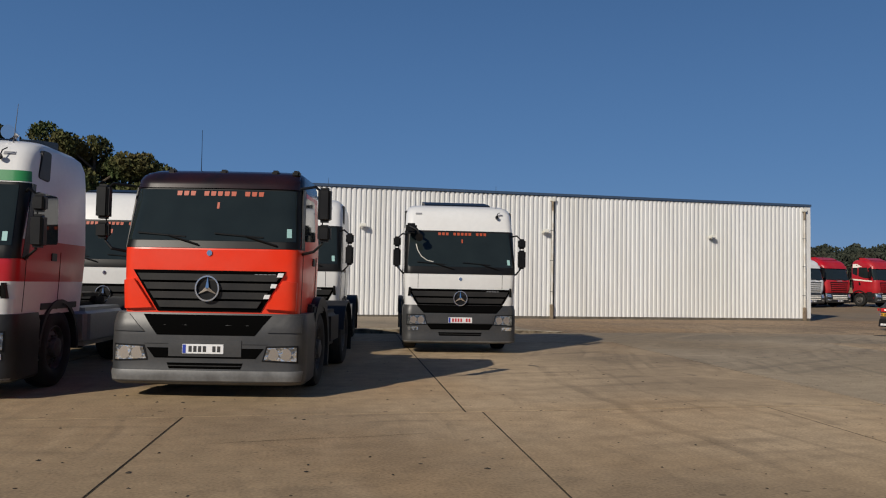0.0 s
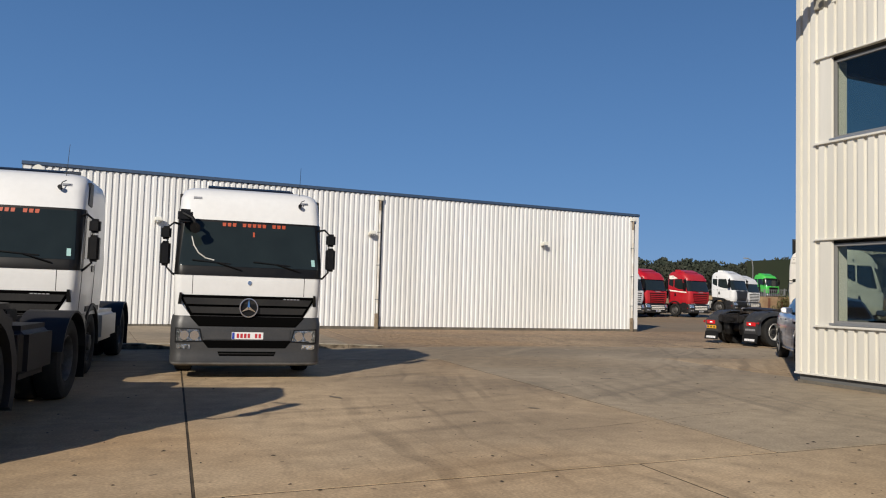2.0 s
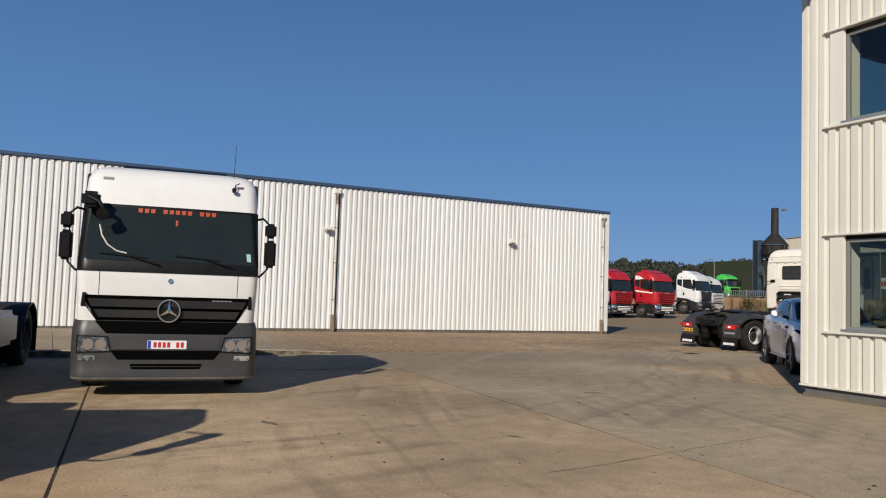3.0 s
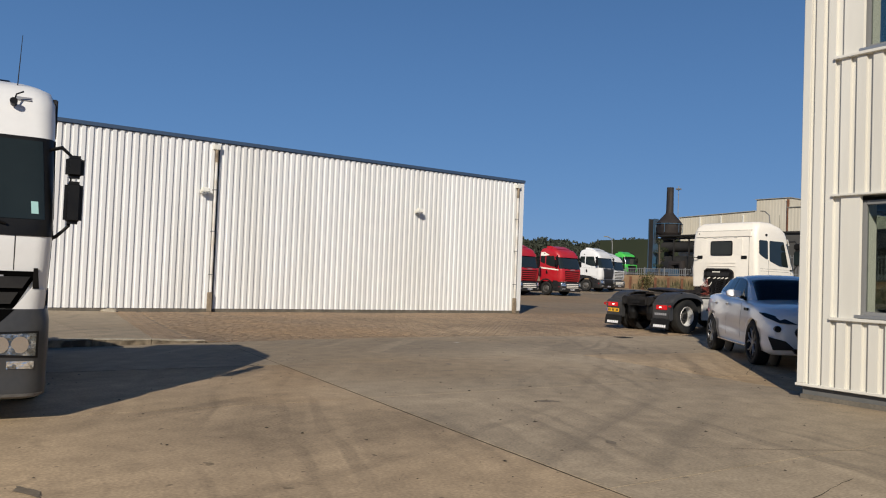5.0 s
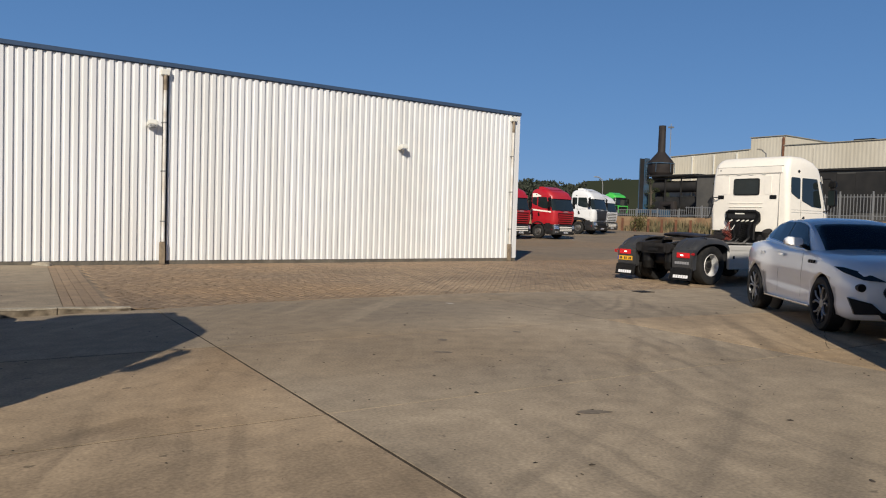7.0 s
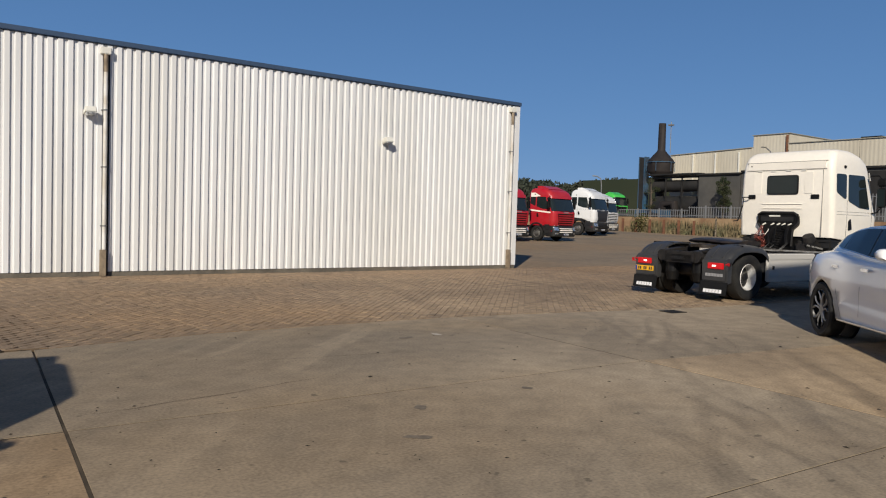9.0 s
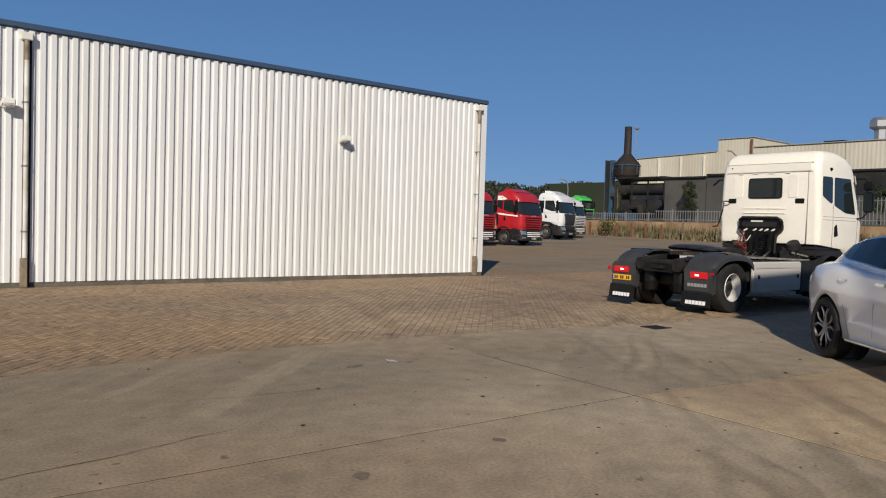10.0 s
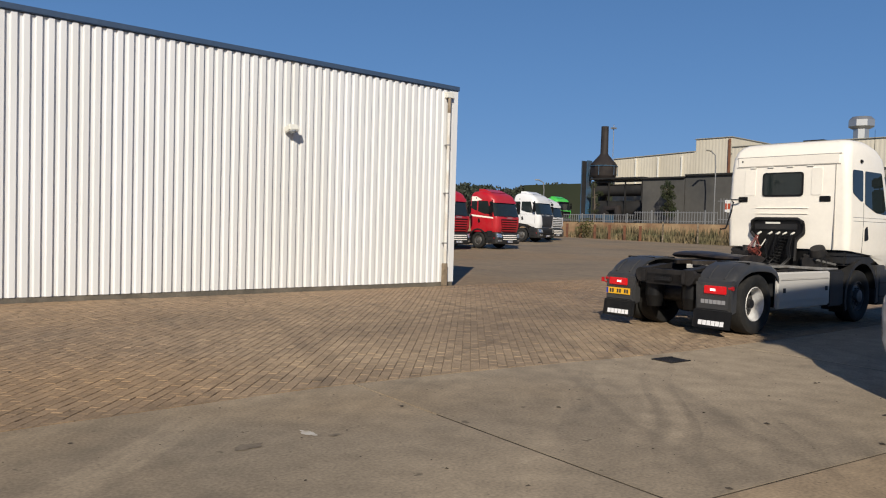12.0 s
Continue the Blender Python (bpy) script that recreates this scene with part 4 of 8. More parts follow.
def leaf_cloud(bm, centre, radius, n, size, r, squash=0.8):
    cx, cy, cz = centre
    for _ in range(n):
        while True:
            p = Vector((r.uniform(-1, 1), r.uniform(-1, 1), r.uniform(-1, 1)))
            if 0.25 < p.length < 1:
                break
        p = Vector((cx + p.x * radius, cy + p.y * radius, cz + p.z * radius * squash))
        q = Euler((r.uniform(0, 6.3), r.uniform(0, 6.3), r.uniform(0, 6.3))).to_matrix()
        s = size * r.uniform(0.6, 1.3)
        bm.faces.new([bm.verts.new(p + q @ Vector(c)) for c in ((-s, 0, 0), (0, -s * 0.6, 0.1 * s), (s, 0, 0), (0, s * 0.6, 0.1 * s))])


def tree(x, y, h, spread, seed, leaves=2600, size=0.28, material="leaf", z=0.0, low=0.3, limbs=11, label="broad dark green tree in full leaf"):
    r = random.Random(seed)
    t = thing("tree", pose(x, y, z), label, "tree")
    bm = nb()
    top = h * 0.84
    cyl(bm, (0, 0, -0.1), (0.1, 0, top * 0.5), 0.025 * h, 0.016 * h, n=9)
    cyl(bm, (0.1, 0, top * 0.5), (0, 0.1, top), 0.016 * h, 0.006 * h, n=7)
    ends = [(0, 0.1, top)]
    for i in range(limbs):
        a, zz = r.uniform(0, 6.28), r.uniform(low, 0.9) * top
        d = spread * r.uniform(0.45, 0.85) * (1 - 0.45 * max(0, zz / top - 0.5))
        e = (d * math.cos(a), d * math.sin(a), min(h * 0.9, zz + d * r.uniform(0.3, 0.8)))
        cyl(bm, (0.08, 0.02, zz), e, 0.009 * h, 0.003 * h, n=6)
        ends.append(e)
    part("trunk", bm, "bark", t)
    bm = nb()
    for e in ends:
        leaf_cloud(bm, e, spread * r.uniform(0.28, 0.46), leaves // len(ends), size, r)
    part("crown", bm, material, t, smooth=0)
    return t


def build_far_woods():
    r = random.Random(11)
    bm = nb()
    for i in range(520):
        a = radians(r.uniform(27, 67))
        d = r.uniform(330, 436)
        x, y = d * math.sin(a), d * math.cos(a)
        crest = 17.0 + 9.5 * (d - 330) / 106 + 3.2 * noise.noise((a * 9, 1.3, 0))
        rad = r.uniform(3.0, 6.5)
        leaf_cloud(bm, (x, y, crest - rad * r.uniform(0.8, 1.6)), rad, 250, 0.8, r, 0.85)
    w = part("woods", bm, "woods", smooth=0)
    tagged(w, "dark wooded ridge along the horizon", "woods", kind="stuff")
    bm = nb()
    pts = []
    for i in range(420):
        a = radians(20 + i / 7)
        d = 440
        pts.append((d * math.sin(a), d * math.cos(a), 22.6 + 3.2 * noise.noise((a * 9, 1.3, 0)) + 1.6 * noise.noise((a * 40, 2.0, 0)) + 1.1 * noise.noise((a * 130, 7.0, 0)) + 0.5 * noise.noise((a * 400, 9.0, 0))))
    sheet(bm, [[(x, y, 0) for x, y, z in pts], pts, [(x * 1.15, y * 1.15, 0) for x, y, z in pts]])
    hl = part("hill", bm, "hill")
    tagged(hl, "dark wooded hillside far behind the yard", "hill", kind="structure")
    bm = nb()
    box(bm, -20, 20, -14, 25, 0, 15.6, 0.3)
    mound = part("warehouse_far", bm, "leaf_dark", m=pose(216, 165.5, 0, 0, 0, 0))
    tagged(mound, "large dark green shed in front of the hills", "shed", kind="structure")


def build_trees():
    for i, (x, y, h, s) in enumerate(((-27.0, 77, 17.4, 4.8), (-22.6, 78, 17.6, 4.8), (-18.0, 77, 16.2, 4.4), (-14.2, 78, 14.4, 3.8), (-33, 76, 17.0, 5.5), (-39, 80, 15, 5.5))):
        tree(x, y, h, s, 20 + i, leaves=21000, size=0.2, low=0.16, limbs=22)
    tree(86, 64.8, 6.3, 1.0, 41, leaves=4200, size=0.07, material="leaf_young", z=1.85, low=0.2, limbs=34, label="slim young tree in front of the factory")
    tree(88, 76.8, 6.8, 1.1, 42, leaves=1100, size=0.06, material="leaf_young", z=1.85, label="sparse young tree beside the stack")
    tree(77, 40.5, 4.6, 0.8, 45, leaves=2800, size=0.07, material="leaf_young", z=1.85, low=0.2, limbs=30, label="slim young tree behind the fence")
    b = thing("bush", pose(FX - 1.8, 64.2, rise(FX, 64) - 0.05), "green shrub growing at the yard edge", "bush")
    bm = nb()
    rr = random.Random(9)
    for i in range(9):
        leaf_cloud(bm, (rr.uniform(-0.4, 0.4), rr.uniform(-0.5, 0.5), 0.4 + i * 0.16), 0.5, 60, 0.09, rr)
    part("leaves", bm, "leaf", b, smooth=0)
    bm = nb()
    for i in range(5):
        a = i * 1.3
        cyl(bm, (0, 0, 0), (0.4 * math.cos(a), 0.4 * math.sin(a), 1.3), 0.025, 0.008, n=5)
    part("stems", bm, "bark", b)


build_ground()
build_slabs()
build_warehouse()
build_hall_fittings()
build_office()
build_office_fittings()
build_factory()
build_far_fence()
lamp_post(86, 83.6, 6.0, "tall grey yard lamp on a bent pole")
lamp_post(85, 58.5, 8.4, "tall grey yard lamp on a bent pole")
build_far_woods()
build_trees()


# ---- vehicles: shared pieces ----
def section(row, bow=0.05, na=5):
    """A rounded plan outline of a cab at one height. row: z, front, back, half width, front and rear corner radius."""
    z, yf, yb, w, rf, rr = row
    pts = []
    for i in range(9):
        x = (-1 + i / 4) * (w - rf)
        pts.append((x, yf + bow * (x / w) ** 2, z))
    e = bow * ((w - rf) / w) ** 2
    arc = lambda cx, cy, r, a0: [(cx + r * math.cos(a0 + math.pi / 2 * k / na), cy + r * math.sin(a0 + math.pi / 2 * k / na), z) for k in range(1, na + 1)]
    pts += arc(w - rf, yf + e + rf, rf, -math.pi / 2)
    pts.append((w, (yf + yb) / 2, z))
    pts += [(w, yb - rr, z)] + arc(w - rr, yb - rr, rr, 0)
    pts.append((0, yb, z))
    pts += [(-w + rr, yb, z)] + arc(-w + rr, yb - rr, rr, math.pi / 2)
    pts.append((-w, (yf + yb) / 2, z))
    pts += [(-w, yf + e + rf, z)] + arc(-w + rf, yf + e + rf, rf, math.pi)[:-1]
    return pts


def shell(tab, z0, z1, bow=0.05, cap0=True, cap1=True, step=0.12):
    zs = sorted({z0, z1, *[r[0] for r in tab if z0 < r[0] < z1]})
    fine = []
    for a, b in zip(zs, zs[1:]):
        n = max(1, round((b - a) / step))
        fine += [a + (b - a) * k / n for k in range(n)]
    fine.append(z1)
    return loft(nb(), [section(lerp_table(tab, z), bow) for z in fine], cap0, cap1)


def front_y(tab, z, x, bow=0.05):
    _, yf, yb, w, rf, rr = lerp_table(tab, z)
    e = bow * ((w - rf) / w) ** 2
    if abs(x) <= w - rf:
        return yf + bow * (x / w) ** 2
    d = min(abs(x) - (w - rf), rf * 0.999)
    return yf + e + rf - math.sqrt(rf * rf - d * d)


def slab(bm, tab, corners, out=0.01, inn=0.01, bow=0.05, nx=14, nz=3):
    """A plate that follows a vehicle's front. corners: (x, z) of bottom left, bottom right, top right, top left."""
    bl, br, tr, tl = [Vector(c) for c in corners]
    nz = max(nz, math.ceil(max(tl.y - bl.y, tr.y - br.y) / 0.05))
    def pts(off):
        g = []
        for j in range(nz + 1):
            v = j / nz
            a, b = bl.lerp(tl, v), br.lerp(tr, v)
            g.append([(lambda p: (p.x, front_y(tab, p.y, p.x, bow) + off, p.y))(a.lerp(b, 0.5 - 0.5 * math.cos(math.pi * i / nx))) for i in range(nx + 1)])
        return g
    O = [[bm.verts.new(p) for p in r] for r in pts(-out)]
    I = [[bm.verts.new(p) for p in r] for r in pts(inn)]
    for j in range(nz):
        for i in range(nx):
            bm.faces.new((O[j][i], O[j][i + 1], O[j + 1][i + 1], O[j + 1][i]))
            bm.faces.new((I[j][i], I[j + 1][i], I[j + 1][i + 1], I[j][i + 1]))
    ring = [(0, i) for i in range(nx + 1)] + [(j, nx) for j in range(1, nz + 1)] + [(nz, i) for i in range(nx - 1, -1, -1)] + [(j, 0) for j in range(nz - 1, 0, -1)]
    for (a, b), (c, d) in zip(ring, ring[1:] + ring[:1]):
        bm.faces.new((O[a][b], I[a][b], I[c][d], O[c][d]))
    return bm


def side_plate(bm, tab, pts, side, out=0.006, inn=0.01):
    """A pane on a cab's side; pts: (y, z)."""
    O = [bm.verts.new((side * (lerp_table(tab, z)[3] + out), y, z)) for y, z in pts]
    I = [bm.verts.new((side * (lerp_table(tab, z)[3] - inn), y, z)) for y, z in pts]
    bm.faces.new(O)
    bm.faces.new(I[::-1])
    n = len(pts)
    for i in range(n):
        bm.faces.new((O[i], O[(i + 1) % n], I[(i + 1) % n], I[i]))
    return bm


def rounded(pts, r=0.05, n=3):
    """Rounds the corners of a flat outline."""
    out = []
    P = [Vector(p) for p in pts]
    for i, p in enumerate(P):
        a, b = P[i - 1] - p, P[(i + 1) % len(P)] - p
        d = min(r, a.length * 0.45, b.length * 0.45)
        s, e = p + a.normalized() * d, p + b.normalized() * d
        for k in range(n + 1):
            t = k / n
            q = s * (1 - t) ** 2 + p * 2 * t * (1 - t) + e * t * t
            out.append((q.x, q.y))
    return out


def wheel_meshes():
    d = {}
    bm = nb()
    lathe(bm, [(0.285, -0.12), (0.33, -0.15), (0.44, -0.158), (0.485, -0.135), (0.503, -0.09), (0.503, 0.09), (0.485, 0.135), (0.44, 0.158), (0.33, 0.15), (0.285, 0.12)], 40, True)
    d["tyre"] = finish(bm, "tyre")
    d["tyre"].materials.append(M["tyre"])
    for key, prof, nut, col in (
            ("rim_front", [(0.288, 0.118), (0.275, 0.125), (0.262, 0.06), (0.225, 0.055), (0.185, 0.085), (0.13, 0.09), (0.12, 0.16), (0.06, 0.175), (0.002, 0.175)], 0.09, "rim_dark"),
            ("rim_rear", [(0.288, 0.118), (0.277, 0.13), (0.262, 0.11), (0.255, -0.06)], None, "rim"),
            ("dish_rear", [(0.254, -0.06), (0.2, -0.08), (0.11, -0.07), (0.09, 0.02), (0.06, 0.04), (0.002, 0.04)], -0.07, "rim_grey")):
        bm = nb()
        lathe(bm, prof, 32)
        for k in range(10 if nut else 0):
            a = 2 * math.pi * k / 10
            cyl(bm, (nut - 0.01, 0.155 * math.cos(a), 0.155 * math.sin(a)), (nut + 0.035, 0.155 * math.cos(a), 0.155 * math.sin(a)), 0.015, n=6)
        d[key] = finish(bm, key)
        d[key].materials.append(M[col])
    bm = nb()
    for k in range(10):
        a = 2 * math.pi * (k + 0.5) / 10
        for xx, rr in ((0.062, 0.222),):
            cyl(bm, (xx - 0.02, rr * math.cos(a), rr * math.sin(a)), (xx + 0.004, rr * math.cos(a), rr * math.sin(a)), 0.024, n=10)
    d["holes_front"] = finish(bm, "holes")
    d["holes_front"].materials.append(M["black"])
    bm = nb()
    for k in range(10):
        a = 2 * math.pi * (k + 0.5) / 10
        cyl(bm, (-0.1, 0.215 * math.cos(a), 0.215 * math.sin(a)), (-0.064, 0.215 * math.cos(a), 0.215 * math.sin(a)), 0.026, n=10)
    d["holes_rear"] = finish(bm, "holes")
    d["holes_rear"].materials.append(M["black"])
    return d


WM = wheel_meshes()


def truck_wheel(parent, x, y, kind, r=0.503):
    turn = 0 if x > 0 else 180
    w = part("wheel", WM["tyre"], None, parent, m=pose(x, y, r, 0, 0, turn))
    part("rim", WM["rim_" + kind], None, w, "bolted steel rim")
    part("rim_holes", WM["holes_" + kind], None, w)
    if kind == "rear":
        bm = nb()
        cyl(bm, (-0.06, 0, 0), (0.072, 0, 0), 0.10, 0.072, n=18)
        part("hub", bm, "chassis", w, "dark greasy hub")
        part("dish", WM["dish_rear"], None, w, "dark grey wheel dish")
    if kind == "rear":
        part("wheel", WM["tyre"], None, parent, m=pose(x - math.copysign(0.335, x), y, r, 0, 0, turn))
    return w


def arch(bm, x0, x1, yc, zc, r, t, a0, a1, n=14, flat=0.0):
    """A curved mudguard of thickness t from angle a0 to a1 (degrees, 0 is towards the rear)."""
    loops = []
    for k in range(n + 1):
        a = radians(a0 + (a1 - a0) * k / n)
        c, s = math.cos(a), math.sin(a)
        f = lambda rr: (yc + rr * c, zc + min(rr * s, (r - flat) if flat else 9) + (rr - r if flat and r * s > r - flat else 0))
        o, i = f(r + t), f(r)
        loops.append([(x0, *o), (x1, *o), (x1, *i), (x0, *i)])
    return loft(bm, loops)


def number_plate(parent, x, y, z, ink, ground="plate_white", width=0.52, flip=False, n=7, skip=(4,)):
    m = pose(x, y, z, 0, 0, 180 if flip else 0)
    bm = nb()
    box(bm, -width / 2, width / 2, -0.008, 0.004, -0.056, 0.056, 0.003)
    p = part("number_plate", bm, ground, parent, m=m)
    bm = nb()
    box(bm, -width / 2 + 0.005, -width / 2 + 0.045, -0.011, -0.0082, -0.05, 0.05)
    part("country_band", bm, "eu_blue", p)
    characters(p, n, -width / 2 + 0.07, width / 2 - 0.03, -0.009, -0.034, 0.034, ink, 0.35, skip)
    return p


def star_badge(parent, x, y, z, r):
    bm = nb()
    n = 28
    for rr, t in ((r, 0.018),):
        ring = []
        for k in range(n):
            a = 2 * math.pi * k / n
            ring.append([(x + q * math.cos(a), y + o, z + q * math.sin(a)) for q, o in ((rr, -0.02), (rr, 0.02), (rr - t, 0.02), (rr - t, -0.02))])
        V = [[bm.verts.new(p) for p in s] for s in ring]
        for A, B in zip(V, V[1:] + V[:1]):
            for k in range(4):
                bm.faces.new((A[k], A[(k + 1) % 4], B[(k + 1) % 4], B[k]))
    for k in range(3):
        a = math.pi / 2 + 2 * math.pi * k / 3
        d = Vector((math.cos(a), 0, math.sin(a)))
        s = Vector((-math.sin(a), 0, math.cos(a)))
        c = Vector((x, y, z))
        v = [bm.verts.new(p) for p in (c + d * r * 0.96, c + s * 0.022 + d * 0.01 - Vector((0, 0.018, 0)), c - s * 0.022 + d * 0.01 - Vector((0, 0.018, 0)), c + s * 0.022, c - s * 0.022)]
        for f in ((0, 1, 2), (0, 3, 1), (0, 2, 4), (1, 3, 4, 2)):
            bm.faces.new([v[i] for i in f])
    return part("badge", bm, "chrome", parent, "chrome ring badge")


def mirror_set(parent, side, x, y, z_top, z_bot, two=True, big=(0.17, 0.46), arm_x=None, small_low=False):
    """Main and wide-angle mirror on a bent arm."""
    s = side
    ax = arm_x if arm_x else x - 0.32
    bm = nb()
    tube(bm, [(s * ax, y + 0.12, z_top + 0.08), (s * (x - 0.12), y - 0.04, z_top + 0.09), (s * (x - 0.03), y, z_top + 0.02), (s * (x - 0.03), y, z_bot - 0.02), (s * (x - 0.13), y - 0.03, z_bot - 0.12), (s * ax, y + 0.1, z_bot - 0.16)], 0.018)
    arm = part("mirror_arm", bm, "black", parent)
    w, h = big
    z_arm = z_bot
    if small_low:
        z_bot += 0.24
    bm = nb()
    box(bm, min(s * (x - w / 2), s * (x + w / 2)), max(s * (x - w / 2), s * (x + w / 2)), y - 0.09, y + 0.06, z_bot, z_bot + h, 0.035, 3)
    mm = part("mirror", bm, "black", parent)
    bm = nb()
    box(bm, min(s * (x - w / 2 + 0.02), s * (x + w / 2 - 0.02)), max(s * (x - w / 2 + 0.02), s * (x + w / 2 - 0.02)), y + 0.058, y + 0.064, z_bot + 0.03, z_bot + h - 0.03)
    part("mirror_glass", bm, "glass", mm)
    if two:
        bm = nb()
        box(bm, min(s * (x - w / 2), s * (x + w / 2)), max(s * (x - w / 2), s * (x + w / 2)), y - 0.07, y + 0.06, *((z_arm, z_arm + 0.21) if small_low else (z_bot + h + 0.03, z_bot + h + 0.24)), 0.035, 3)
        part("mirror", bm, "black", parent)
    return arm


def wiper(parent, tab, x0, z0, x1, z1):
    bm = nb()
    P = []
    for k in range(5):
        t = k / 4
        x, z = x0 + (x1 - x0) * t, z0 + (z1 - z0) * t
        P.append((x, front_y(tab, z, x) - 0.03, z))
    tube(bm, P, 0.012, 5)
    d = 0.45
    tube(bm, [(x1 - d * 0.9, front_y(tab, z1, x1 - d * 0.9) - 0.022, z1 + 0.03), (x1, front_y(tab, z1, x1) - 0.025, z1), (x1 + d * 0.5, front_y(tab, z1, x1 + d * 0.5) - 0.022, z1 - 0.015)], 0.01, 5)
    return part("wiper", bm, "black", parent)


def rear_frame(t, wheelbase, front_axle, tail, tank=True, skirt=None):
    """Frame rails, cross members, coupling plate, tanks, rear wheels and mudguards of a tractor unit."""
    ra = front_axle + wheelbase
    for s in (-1, 1):
        bm = nb()
        prism(bm, [(0.9, 0.72), (ra - 0.7, 0.72), (ra + 0.6, 0.78), (tail, 0.80), (tail, 1.0), (0.9, 1.0)], "x", s * 0.39 - 0.04, s * 0.39 + 0.04, 0.008)
        part("frame_rail", bm, "chassis", t)
        truck_wheel(t, s * 1.02, ra, "rear")
        truck_wheel(t, s * 1.05, front_axle, "front")
    for y in (2.7, 3.7, ra - 0.55, ra + 0.3, tail - 0.1):
        bm = nb()
        box(bm, -0.36, 0.36, y - 0.06, y + 0.06, 0.76, 0.95, 0.01)
        part("cross_member", bm, "chassis", t)
    bm = nb()
    cyl(bm, (-1.0, ra, 0.5), (1.0, ra, 0.5), 0.09, n=10)
    cyl(bm, (-0.2, ra, 0.5), (0.2, ra, 0.5), 0.24, n=14)
    cyl(bm, (-0.0, ra - 0.2, 0.55), (0, 1.5, 0.75), 0.07, n=8)
    cyl(bm, (-0.9, front_axle, 0.5), (0.9, front_axle, 0.5), 0.07, n=8)
    part("axle", bm, "chassis", t)
    for s in (-1, 1):
        for y in (ra + 0.32, ra - 0.34):
            bm = nb()
            cyl(bm, (s * 0.52, y, 0.34), (s * 0.52, y, 0.78), 0.14, n=12)
            part("air_bellows", bm, "black", t)
    # coupling plate with its horseshoe slot
    bm = nb()
    pl = rounded([(-0.42, ra - 0.75), (0.42, ra - 0.75), (0.46, ra - 0.1), (0.30, ra + 0.18), (0.12, ra + 0.34), (0.05, ra - 0.12), (-0.05, ra - 0.12), (-0.12, ra + 0.34), (-0.30, ra + 0.18), (-0.46, ra - 0.1)], 0.08)
    prism(bm, pl, "z", 1.10, 1.17, 0.012)
    fw = part("fifth_wheel", bm, "grease", t, "greasy steel coupling plate")
    for s in (-1, 1):
        bm = nb()
        box(bm, *sorted((s * 0.38, s * 0.5)), ra - 0.35, ra + 0.05, 0.98, 1.1, 0.02)
        part("pedestal", bm, "chassis", fw)
    return ra


def simple_mudguards(t, ra, material="plastic"):
    for s in (-1, 1):
        bm = nb()
        arch(bm, s * 0.66, s * 1.24, ra, 0.5, 0.57, 0.025, 12, 168)
        part("mudguard", bm, material, t)
        bm = nb()
        box(bm, min(s * 0.66, s * 1.22), max(s * 0.66, s * 1.22), ra + 0.62, ra + 0.635, 0.2, 0.62)
        part("mud_flap", bm, "black", t)


